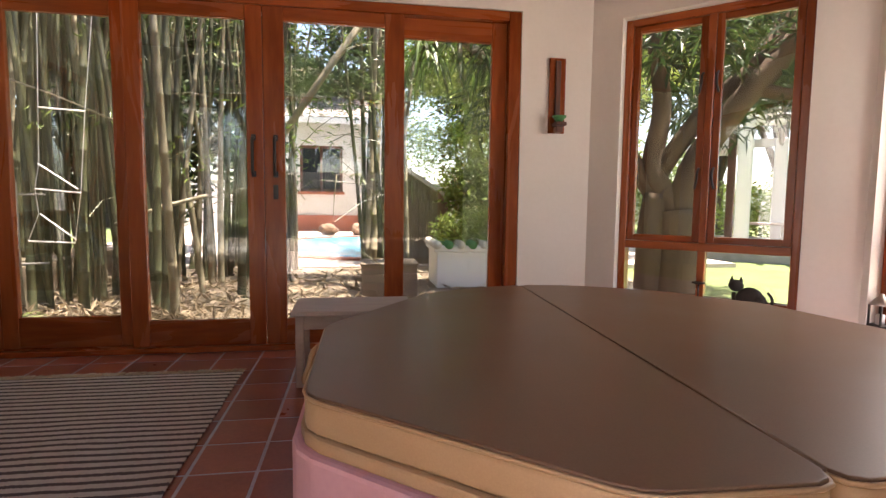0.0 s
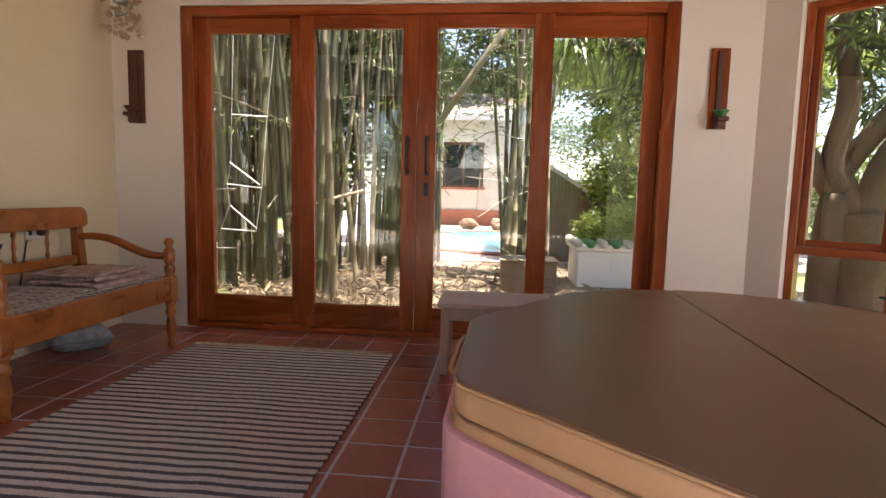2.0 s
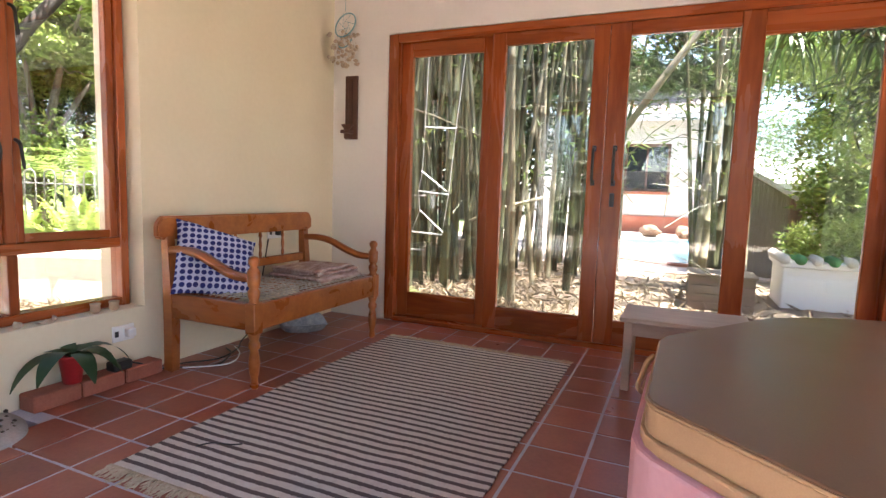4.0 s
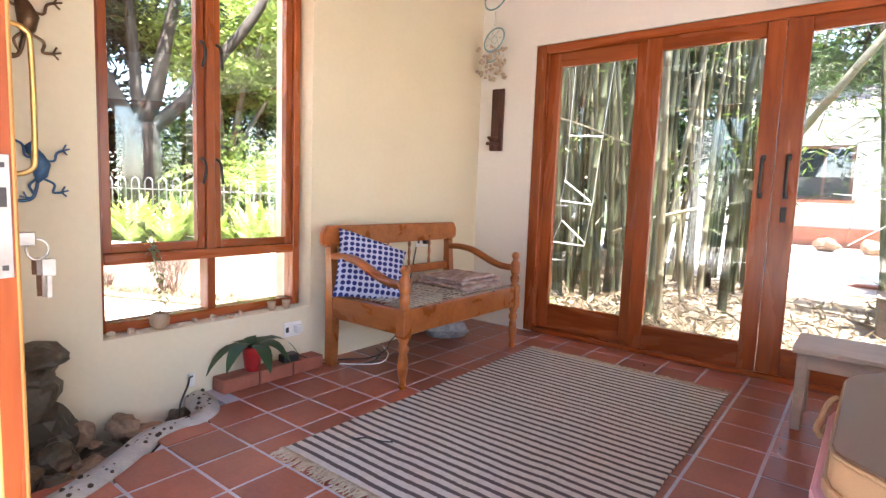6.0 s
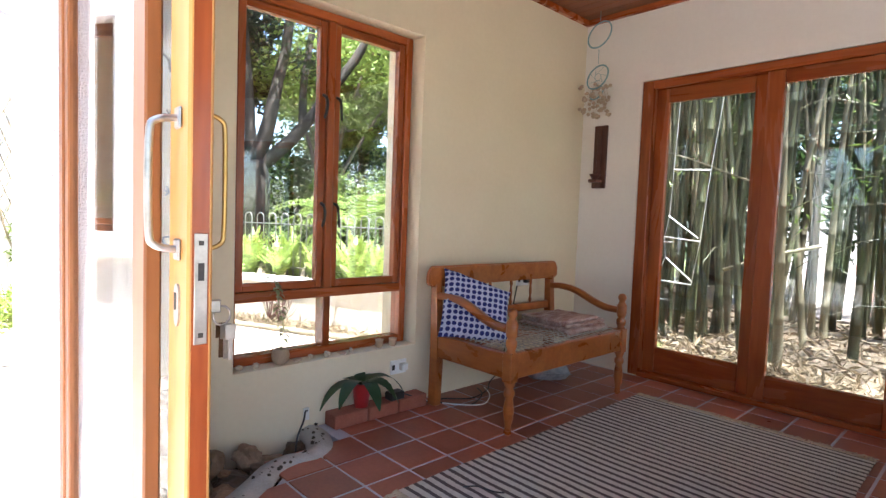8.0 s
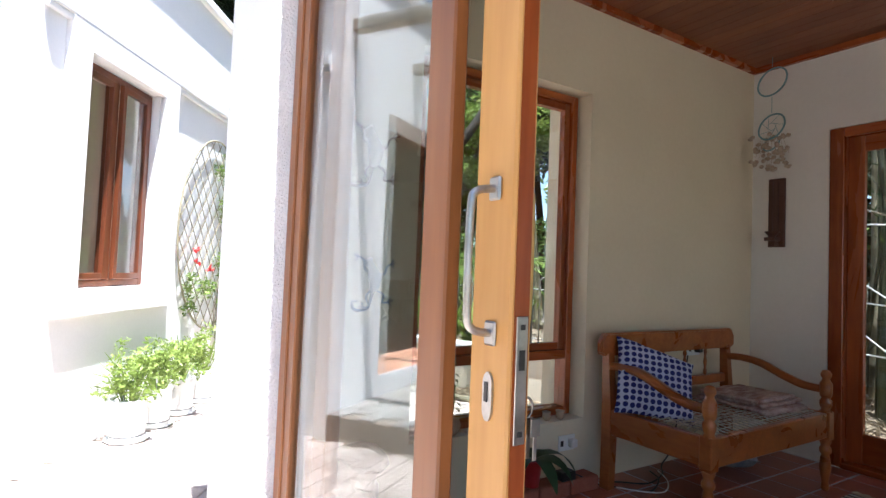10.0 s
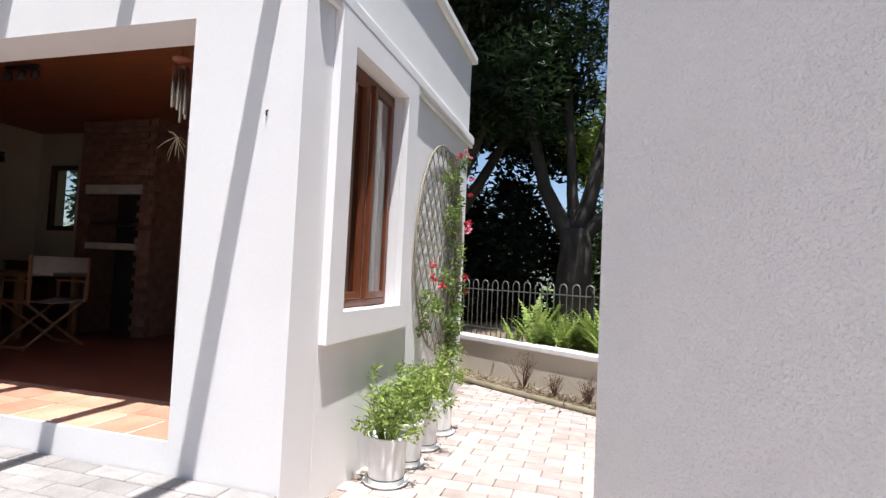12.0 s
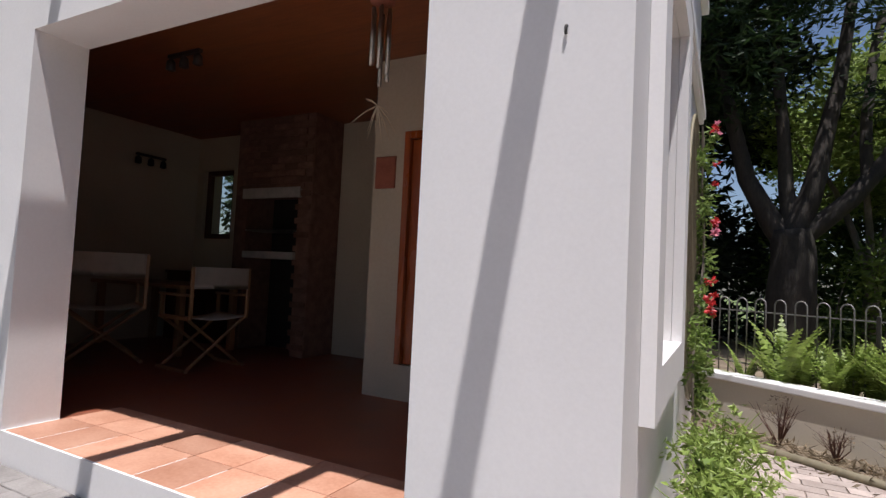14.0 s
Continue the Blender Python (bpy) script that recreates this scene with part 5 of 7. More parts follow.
house = thing("house", (0, 0, 0), 0, "white plastered house with a grey tiled roof behind the pool", "house")
part("wall", B((-3.9, -2.03, 20, 20.4, -0.2, 3.75), (-0.52, 1.3, 20, 20.4, -0.2, 3.75), (-2.03, -0.52, 20, 20.4, -0.2, 1.3), (-2.03, -0.52, 20, 20.4, 2.95, 3.75), (-3.9, -3.5, 20.4, 26, -0.2, 3.75)), PLASTER_GREY, house)
wn = part("window", B((-2.03, -1.93, 20.1, 20.2, 1.3, 2.95), (-0.62, -0.52, 20.1, 20.2, 1.3, 2.95), (-1.93, -0.62, 20.1, 20.2, 1.3, 1.4), (-1.93, -0.62, 20.1, 20.2, 2.85, 2.95), (-1.31, -1.24, 20.1, 20.2, 1.4, 2.85)), DARKWOOD, house)
part("sill", B((-2.1, -0.45, 19.93, 20.05, 1.2, 1.3)), BRICKRED, wn)
part("pane", B((-1.93, -0.62, 20.14, 20.15, 1.4, 2.85)), material("dark_glass", (0.02, 0.025, 0.03), 0.05), wn)
part("plinth", B((-3.9, 1.3, 19.93, 20.0, -0.2, 0.45)), BRICKRED, house, "low brick plinth")
part("fascia", B((-4.2, 1.6, 19.5, 19.6, 3.68, 3.88)), WHITEP, house, "white fascia board")
bm = bmesh.new()
for r in range(9):
    for c in range(19):
        x, y, z = -4.2 + 0.31 * c, 19.5 + 0.42 * r, 3.88 + 0.16 * r
        q = [bm.verts.new(p) for p in ((x, y, z), (x + 0.3, y, z), (x + 0.3, y + 0.46, z + 0.15), (x, y + 0.46, z + 0.15), (x + 0.15, y, z + 0.06), (x + 0.15, y + 0.46, z + 0.2))]
        for f in ((0, 4, 5, 3), (4, 1, 2, 5), (0, 1, 4)):
            bm.faces.new([q[i] for i in f])
part("roof", bm, ROOFTILE, house, "grey tiled roof")
tagged(part("garden_wall", B((-5.6, -3.4, 18.6, 18.8, -0.2, 1.5)), PLASTER_OUT), "low white garden wall", "wall", kind="structure")
tagged(part("boundary_wall", B((-30, 30, 30, 30.3, -0.2, 2.0)), PLASTER_GREY), "plain boundary wall", "wall", kind="structure")

shed = thing("shed", (0, 0, 0), 0, "brown boarded garden shed with a pale roof", "shed")
for k in range(16):
    x = 0.62 + 0.0 + k * 0.062
    ztop = 1.55 - 0.62 * max(0, (x - 0.7))
    part("board", B((x, x + 0.058, 9.3, 9.33, -0.12, ztop), bevel=0.002), SHEDWOOD, shed)
part("side_wall", B((0.62, 1.6, 9.34, 10.8, -0.12, 0.95)), SHEDWOOD, shed)
bm = bmesh.new()
q = [bm.verts.new(p) for p in ((0.5, 9.15, 1.68), (1.85, 9.15, 0.84), (1.85, 11.0, 0.84), (0.5, 11.0, 1.68))]
bm.faces.new(q)
geo = bmesh.ops.extrude_face_region(bm, geom=bm.faces[:])
for v in [a for a in geo["geom"] if isinstance(a, bmesh.types.BMVert)]:
    v.co.z += 0.07
part("roof", bm, CLOTH, shed, "pale thatched roof")

box = thing("garden_box", (0.05, 6.0, -0.12), 0, "mossy brown wooden garden box", "box")
for k in range(4):
    part("board", B((0, 0.62, 0, 0.03, 0.09 * k, 0.09 * k + 0.085), bevel=0.003), SHEDWOOD, box)
part("body", B((0.0, 0.62, 0.035, 0.5, 0, 0.35)), SHEDWOOD, box)
part("lid", B((-0.02, 0.64, -0.02, 0.54, 0.362, 0.385), bevel=0.004), SHEDWOOD, box)
pl = thing("planter", (0.98, 6.6, -0.2), 0, "cream plastered planter box with a scalloped rim", "planter")
part("body", B((0, 0.95, 0, 0.75, 0, 0.54), bevel=0.012), PLASTER_OUT, pl)
part("rim", B((-0.04, 0.99, -0.04, 0.79, 0.54, 0.61), bevel=0.012), PLASTER_OUT, pl)
for k in range(7):
    part("rim_tile", tube([(0.0 + 0.15 * k, -0.05, 0.625), (0.0 + 0.15 * k, 0.8, 0.625)], 0.055, 10), GREENP if k % 2 else PLASTER_GREY, pl, "", True)
shrub = thing("planter_shrub", (1.45, 6.95, 0.40), 0, "green leafy shrubs growing in the planter", "shrub")
leaves("foliage", [(0, 0, 0.12, 0.45, 0.35, 0.2, 800), (0.25, 0.1, 0.3, 0.32, 0.3, 0.26, 900), (-0.25, 0, 0.2, 0.25, 0.25, 0.25, 500)], 0.036, LEAF_FERN, shrub, 31)
bush = thing("shrub", (2.2, 8.4, -0.15), 0, "tall green shrub beside the shed", "shrub")
for k in range(7):
    part("stem", limb(bmesh.new(), [(0.05 * k - 0.15, 0, 0), (0.1 * k - 0.3, 0.05, 0.6), (0.2 * k - 0.7, 0.1, 1.2)], 0.02, 0.006, 5), BARK, bush)
leaves("foliage", [(0, 0, 0.7, 0.9, 0.6, 0.8, 2200), (-0.3, 0.2, 1.3, 0.6, 0.5, 0.5, 1800)], 0.06, LEAF_LIGHT, bush, 33)

# ---- trees ----
t1 = tree("tree", (2.6, 10.5, -0.2), "leafy green tree with sky showing through", 6.0, 0.14, 0, 41, mat=LEAF_LIGHT, size=0.07, count=9000, spread=2.6, low=0.25)
t2 = tree("tree", (5.6, 13.0, -0.2), "tall leafy garden tree", 7.5, 0.2, 0, 42, mat=LEAF, size=0.09, count=16000, spread=3.2, low=0.25)
t3 = tree("tree", (-8.5, 13.0, -0.2), "tall dark leafy garden tree", 8.5, 0.25, 0, 43, bark=BARK_DARK, mat=LEAF_DARK, size=0.12, count=20000, spread=3.6, low=0.2)
for x, y, s, rz in ((-4.5, 11.5, 0.75, 60), (-12, 10, 1.0, 200), (-14, 16, 1.1, 100), (10.5, 12, 0.9, 20), (14, 6, 1.0, 150), (-2, 24, 1.1, 10), (6, 25, 1.1, 80), (-10, 24, 1.2, 130), (13, 18, 1.2, 220), (14, -3, 1.1, 30), (8, -13, 1.2, 60), (-2, -16, 1.2, 100), (-5.5, -11.5, 0.9, 40), (-9, -12.5, 1.0, 170), (-3.2, -13.5, 1.1, 290), (-13, -12, 1.1, 75), (0.6, -13, 1.0, 215)):
    copy_thing(t3 if (x * 7 + y) % 2 < 1.2 else t2, pose(x, y, -0.2, 0, 0, rz) @ Matrix.Scale(s, 4))

# forked old tree outside the splayed window
old = thing("old_tree", (3.05, 4.75, -0.2), 0, "old forked tree with thick grey-brown limbs", "tree", "garden trees")
bm = bmesh.new()
limb(bm, [(0, 0, 0), (0.02, 0, 0.6), (-0.02, 0.0, 1.1)], 0.24, 0.17, 14)
limb(bm, [(-0.18, 0.12, 0), (-0.22, 0.1, 0.7), (-0.18, 0.08, 1.25)], 0.16, 0.13, 12)
for pts, r0, r1 in ((((0, 0, 1.05), (-0.22, 0.1, 1.5), (-0.12, 0.2, 2.2), (-0.35, 0.3, 3.6)), 0.13, 0.07), (((0, 0, 1.05), (0.1, -0.1, 1.6), (0.45, -0.35, 2.2), (1.05, -0.75, 3.2)), 0.14, 0.09), (((-0.2, 0.1, 1.4), (0.15, -0.05, 2.0), (0.6, -0.2, 2.5), (1.1, -0.2, 3.4)), 0.10, 0.06), (((-0.18, 0.08, 1.2), (-0.5, 0.3, 1.9), (-0.7, 0.5, 3.2)), 0.10, 0.06), (((0.45, -0.35, 2.2), (0.75, -0.6, 2.15), (0.95, -0.8, 2.7)), 0.07, 0.03)):
    limb(bm, pts, r0, r1, 10)
part("trunk", bm, varied("brown_bark", (0.055, 0.034, 0.02), (0.14, 0.092, 0.058), 0.9, 5, (1, 1, 0.35), 40, 0.8, 0.02), old, "", True)
rt = random.Random(5)
leaves("crown", [(rt.uniform(-1.5, 2.6), rt.uniform(-0.8, 2.2), rt.uniform(2.3, 4.6), 0.6, 0.6, 0.4, 330) for _ in range(24)], 0.085, LEAF_DARK, old, 51, 3.0, 0.4, 0.7)
leaves("palm_leaves", [(rt.uniform(-1.4, 0.4), rt.uniform(0.6, 2.2), rt.uniform(1.0, 2.8), 0.45, 0.4, 0.4, 110) for _ in range(16)], 0.05, LEAF_FERN, old, 52, 3.0, 0.4, 0.5)
dra = thing("dragon_tree", (1.15, 6.2, -0.58), 0, "palm-like tree with drooping strap leaves", "palm tree")
part("trunk", limb(bmesh.new(), [(1.5, 0.6, 0), (1.25, 0.4, 1.8), (0.6, 0.2, 3.0), (0, 0, 3.4)], 0.09, 0.05), BARK, dra, "", True)
for c in ((0, 0, 3.4), (-0.38, 0.15, 3.3), (0.4, 0.2, 3.25)):
    bm = bmesh.new()
    for k in range(46):
        a, e = rt.uniform(0, 6.28), rt.uniform(-0.5, 0.9)
        blade(bm, c, (math.cos(a), math.sin(a), e), rt.uniform(0.55, 0.95), 0.035, 2.4, 6)
    part("frond_head", bm, LEAF, dra, "", True)
leaves("low_branches", [(rt.uniform(-1.6, 2.4), rt.uniform(-1.6, 1.2), rt.uniform(0.8, 5.0), 0.55, 0.5, 0.38, 260) for _ in range(40)], 0.045, LEAF_FERN, t1, 55)
leaves("low_branches", [(-0.9 + rt.uniform(-0.8, 0.8), -0.5 + rt.uniform(-0.6, 0.6), rt.uniform(1.2, 4.4), 0.4, 0.4, 0.35, 230) for _ in range(28)], 0.036, LEAF_FERN, t1, 58)
hedge = thing("hedge", (0, 0, -0.2), 0, "loose green hedge behind the lawn", "hedge")
leaves("foliage", [(7.5 + 0.75 * k, 17.5 - 0.8 * k + rt.uniform(-0.6, 0.6), rt.uniform(0.6, 2.4), 1.0, 1.0, rt.uniform(0.8, 1.4), 900) for k in range(18)], 0.075, LEAF_LIGHT, hedge, 53)
hedge2 = thing("hedge", (0, 0, -0.2), 0, "loose dark green hedge behind the bamboo", "hedge")
leaves("foliage", [(-10 + 0.36 * k, 10.0 + rt.uniform(-0.4, 0.4), rt.uniform(0.5, 4.2), 0.8, 0.5, 0.9, 520) for k in range(24)], 0.10, LEAF_DARK, hedge2, 54)

# white patio pergola across the lawn, seen through the splayed window
GP = pose(8.2, 10.0, 0, 0, 0, -39.4)
patio = thing("garden_pergola", (0, 0, 0), 0, "white plastered garden pergola over a paved patio", "pergola")
patio.matrix_world = GP
bpy.context.view_layer.update()
part("patio_slab", B((-1.6, 4.5, -0.3, 4.2, -0.25, 0.12), bevel=0.01), PAVER_GREY_STUFF, patio, "grey paved patio slab")
for k in range(12):
    part("deck_joint", B((-1.6, 4.5, -0.2 + 0.36 * k, -0.16 + 0.36 * k, 0.12, 0.126)), SAND, patio)
for x0, y0 in ((-0.28, 0.0), (0.42, 2.6), (1.0, 0.6), (3.4, 0.0), (3.4, 2.8)):
    part("pillar", B((x0 - 0.14, x0 + 0.14, y0, y0 + 0.3, 0.12, 2.62), bevel=0.012), PLASTER_OUT, patio, "white plastered pillar")
part("beam", B((-0.3, 4.2, 0.0, 0.22, 2.62, 2.82), bevel=0.01), PLASTER_OUT, patio, "white beam")
part("beam", B((-0.6, 4.2, 2.7, 2.92, 2.42, 2.62), bevel=0.01), PLASTER_OUT, patio, "white beam")
for k in range(9):
    part("rafter", B((-0.25 + 0.5 * k, -0.15 + 0.5 * k, -0.3, 3.4, 2.825, 2.96), bevel=0.008), PLASTER_OUT, patio)
part("dark_post", B((-0.62, -0.46, 0.4, 0.56, 0.12, 2.6), bevel=0.01), DARKWOOD, patio, "dark timber post")
part("bench_seat", B((-0.5, 1.6, 2.0, 2.35, 0.50, 0.56), bevel=0.006), PALEWOOD, patio, "low pale patio bench")
for x0 in (-0.4, 0.5, 1.45):
    part("bench_leg", B((x0, x0 + 0.07, 2.05, 2.3, 0.12, 0.50), bevel=0.004), PALEWOOD, patio)
part("roof_slab", B((-1.7, -0.32, 1.6, 3.6, 2.3, 2.6), bevel=0.01), PLASTER_OUT, patio, "white roof edge")

# hedge that closes the courtyard garden to the south
hedge3 = thing("hedge", (0, 0, -0.2), 0, "tall green hedge closing the courtyard garden", "hedge")
leaves("foliage", [(-10.5 + 0.55 * k, -10.3 + rt.uniform(-0.5, 0.5), rt.uniform(0.4, 3.4), 0.9, 0.6, 0.9, 420) for k in range(30)], 0.075, LEAF, hedge3, 56)
leaves("foliage", [(-10.5 + 0.55 * k, -9.9 + rt.uniform(-0.4, 0.4), rt.uniform(0.3, 1.6), 0.7, 0.5, 0.6, 260) for k in range(30)], 0.06, LEAF_LIGHT, hedge3, 57)

# ---- courtyard building ----
F = pose(-4.62, -0.89, 0, 0, 0, math.degrees(math.atan2(-0.844, -0.537)))
GROUND = -0.15
FZ = 0.22


def local(ob):
    ob.matrix_world = F
    return ob


wall("wall_veranda", F @ pose(0, -0.085, 0), 7.4, 3.66, 0.305, [(0.69, 3.35, FZ, 2.53)], PLASTER_OUT, "white plastered wall with a wide open veranda bay", -0.3, 0.012)
wall("wall_gable", F @ pose(0.32, -3.38, 0, 0, 0, 90), 3.292, 3.66, 0.32, [(2.158, 3.035, 0.93, 2.53)], PLASTER_OUT, "white plastered side wall with a casement window", -0.3, 0.012)
# inner walls wear the darkened plaster, with the room's shade in its colour
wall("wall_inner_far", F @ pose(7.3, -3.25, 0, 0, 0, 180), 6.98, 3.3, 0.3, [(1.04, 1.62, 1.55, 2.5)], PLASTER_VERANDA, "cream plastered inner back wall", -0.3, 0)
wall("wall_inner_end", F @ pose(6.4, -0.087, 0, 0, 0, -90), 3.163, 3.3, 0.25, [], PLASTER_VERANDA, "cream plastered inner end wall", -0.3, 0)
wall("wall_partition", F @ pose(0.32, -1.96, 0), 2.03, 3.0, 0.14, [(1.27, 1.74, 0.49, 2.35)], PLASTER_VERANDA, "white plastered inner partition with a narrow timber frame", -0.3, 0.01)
local(tagged(part("veranda_floor", B((0.32, 6.4, -3.25, -0.087, -0.3, FZ - 0.004)), ROOM_TILE), "dark red tiled veranda floor", "floor", kind="structure"))
local(tagged(part("ceiling", B((0.322, 7.3, -3.55, -0.087, 2.96, 3.0)), CEILWOOD), "red-brown board ceiling", "ceiling", kind="structure"))
local(tagged(part("roof", B((0.322, 7.35, -3.5, -0.087, 3.4, 3.5)), PLASTER_GREY), "flat roof slab behind the parapet", "roof", kind="structure"))
cor = local(tagged(part("trim", B((-0.055, -0.002, -3.45, 0.12, 2.70, 2.79), (-0.04, -0.002, -3.45, 0.12, 2.66, 2.70), bevel=0.012, seg=2), PLASTER_OUT), "white plastered string course", "moulding", kind="structure"))
cap = local(tagged(part("parapet_cap", B((-0.06, 0.38, -3.45, 0.28, 3.66, 3.74), (0.38, 7.4, -0.14, 0.28, 3.66, 3.74), bevel=0.012, seg=2), PLASTER_OUT), "white plastered parapet cap", "moulding", kind="structure"))
sur = local(tagged(part("window_surround", B((-0.052, -0.002, -1.44, -0.085, 0.755, 0.93), (-0.052, -0.002, -1.44, -0.085, 2.53, 2.70), (-0.052, -0.002, -0.275, -0.085, 0.93, 2.53), (-0.052, -0.002, -1.44, -1.225, 0.93, 2.53)), PLASTER_OUT), "white raised plaster window surround", "moulding", kind="structure"))
WOOD_WIN = varied("dark_meranti", (0.10, 0.026, 0.010), (0.19, 0.056, 0.022), 0.35, 5, (1, 1, 0.12), 40, 0.1, 0.002, kind="grain")
win4 = new("window_4")
win4.matrix_world = F @ pose(0.15, -1.22, 0, 0, 0, 90)
tagged(win4, "red-brown timber casement window with two tall leaves", "window", kind="structure")
bpy.context.view_layer.update()
fr = part("window_frame", B((0, 0.05, 0, 0.08, 0.935, 2.525), (0.89, 0.94, 0, 0.08, 0.935, 2.525), (0.05, 0.89, 0, 0.08, 2.475, 2.525), (0.05, 0.89, 0, 0.08, 0.935, 0.985), (0.445, 0.495, 0, 0.08, 0.985, 2.475), bevel=0.003), WOOD_WIN, win4)
pane(win4, 0.495, 0.89, 0.985, 2.475, 0.04)
cas = part("casement", B((0, 0.045, 0, 0.035, 0.99, 2.47), (0.35, 0.395, 0, 0.035, 0.99, 2.47), (0.045, 0.35, 0, 0.035, 2.425, 2.47), (0.045, 0.35, 0, 0.035, 0.99, 1.035), bevel=0.003), WOOD_WIN, win4)
pane(cas, 0.045, 0.35, 1.035, 2.425, 0.018)
cas.matrix_local = pose(0.05, 0.06, 0, 0, 0, 3)
cas2 = part("casement", B((0, 0.045, 0, 0.035, 0.99, 2.47), (0.35, 0.395, 0, 0.035, 0.99, 2.47), (0.045, 0.35, 0, 0.035, 2.425, 2.47), (0.045, 0.35, 0, 0.035, 0.99, 1.035), bevel=0.003), WOOD_WIN, win4)
cas2.matrix_local = pose(0.495, 0.06, 0)

pf = local(tagged(part("door_frame", B((1.595, 1.65, -1.92, -1.805, 0.495, 2.345), (2.0, 2.055, -1.92, -1.805, 0.495, 2.345), (1.65, 2.0, -1.92, -1.805, 2.285, 2.345), (1.65, 2.0, -1.89, -1.85, 0.495, 2.285), bevel=0.003), WOOD), "narrow red-brown timber shutter in the partition", "shutter", kind="structure"))

# stepped tiled sill
sill = local(tagged(part("sill_base", B((0.70, 3.34, -0.085, 0.165, -0.3, FZ - 0.03)), PLASTER_OUT), "white plastered base of the veranda step", "step", kind="structure"))
for i in range(9):
    for j in range(2):
        x0, y0 = 0.70 + 0.2935 * i, -0.455 + 0.333 * j
        part("step_tile", B((x0, x0 + 0.288, y0, y0 + 0.328, FZ - 0.028, FZ + 0.002), bevel=0.005, seg=2), STEP_TILE, sill)

# small dark window in the veranda's back wall
win5 = new("window_5")
win5.matrix_world = F @ pose(5.68, -3.36, 0)
tagged(win5, "small dark timber window in the back wall", "window", kind="structure")
bpy.context.view_layer.update()
fr5 = part("window_frame", B((0.002, 0.07, 0, 0.06, 1.552, 2.498), bevel=0.003), DARKWOOD, win5)
part("jamb", B((0.508, 0.578, 0, 0.06, 1.552, 2.498), bevel=0.003), DARKWOOD, fr5)
part("head", B((0.07, 0.508, 0, 0.06, 2.43, 2.498), bevel=0.003), DARKWOOD, fr5)
part("bottom_rail", B((0.07, 0.508, 0, 0.06, 1.552, 1.62), bevel=0.003), DARKWOOD, fr5)
pane(win5, 0.07, 0.508, 1.62, 2.43, 0.03)
# made-up shrub that blocks bright sky behind the small back window
bb = thing("shrub", (0, 0, 0), 0, "dark shrub added behind the veranda window to dim it", "shrub")
bb.matrix_world = F @ pose(6.0, -4.5, -0.2)
bpy.context.view_layer.update()
part("stem", tube([(0, 0, 0), (0.05, 0, 1.2), (0, 0, 2.2)], [0.06, 0.04, 0.02], 7), BARK_DARK, bb, "", True)
leaves("foliage", [(0.35 * k - 0.7, 0.2 * (k % 2), 0.7 + 0.55 * j, 0.5, 0.45, 0.5, 420) for k in range(5) for j in range(6)], 0.07, LEAF_DARK, bb, 120)

# brick oven
BRICKV = varied("oven_brick", (0.125, 0.06, 0.044), (0.235, 0.13, 0.095), 0.9, 10, fine=70, bump=0.4, pieces=0.25)
SOOT = varied("soot", (0.012, 0.011, 0.010), (0.035, 0.03, 0.028), 0.9, 6)
oven = thing("fireplace", (0, 0, 0), 0, "brick built-in barbecue fireplace with a dark hearth", "fireplace")
oven.matrix_world = F @ pose(-0.16, 0, 0)
bpy.context.view_layer.update()
for nm, bx in (("chimney_breast", (4.0, 5.2, -3.25, -2.755, 2.05, 2.96)), ("pier", (4.0, 4.2, -3.25, -2.755, FZ, 2.05)), ("pier", (5.0, 5.2, -3.25, -2.755, FZ, 2.05)), ("fireback", (4.2, 5.0, -3.25, -3.18, FZ, 2.05)), ("hearth_slab", (4.2, 5.0, -3.18, -2.72, 1.30, 1.38))):
    part(nm, B(bx, bevel=0.006), CONCRETE if nm == "hearth_slab" else SOOT if nm == "fireback" else BRICKV, oven)
part("lintel", B((4.15, 5.05, -2.76, -2.72, 2.0, 2.12), bevel=0.004), CONCRETE, oven)
part("grate", B(*[(4.22 + 0.05 * i, 4.235 + 0.05 * i, -3.1, -2.74, 1.62, 1.635) for i in range(16)]), METAL, oven)
me = bpy.data.meshes.new("brick")
bmt = B((0, 0.215, 0, 0.02, 0, 0.065), bevel=0.003)
bmt.to_mesh(me)
bmt.free()
me.materials.append(BRICKV)
for r in range(35):
    z = FZ + 0.0 + 0.078 * r
    for c in range(6):
        x = 4.005 + 0.2 * c + (0.0 if r % 2 else -0.1)
        if x < 4.0 or x + 0.215 > 5.21:
            continue
        if z < 2.06 and x > 4.0 and x + 0.2 > 4.22 and x < 5.0:
            continue
        ob = new("brick", me)
        ob.parent = oven
        ob.matrix_local = pose(x, -2.752, z)
local(tagged(part("wall_picture", B((2.13, 2.32, -1.818, -1.80, 1.89, 2.15), bevel=0.003), BRICKRED), "small brown picture on the partition", "picture"))


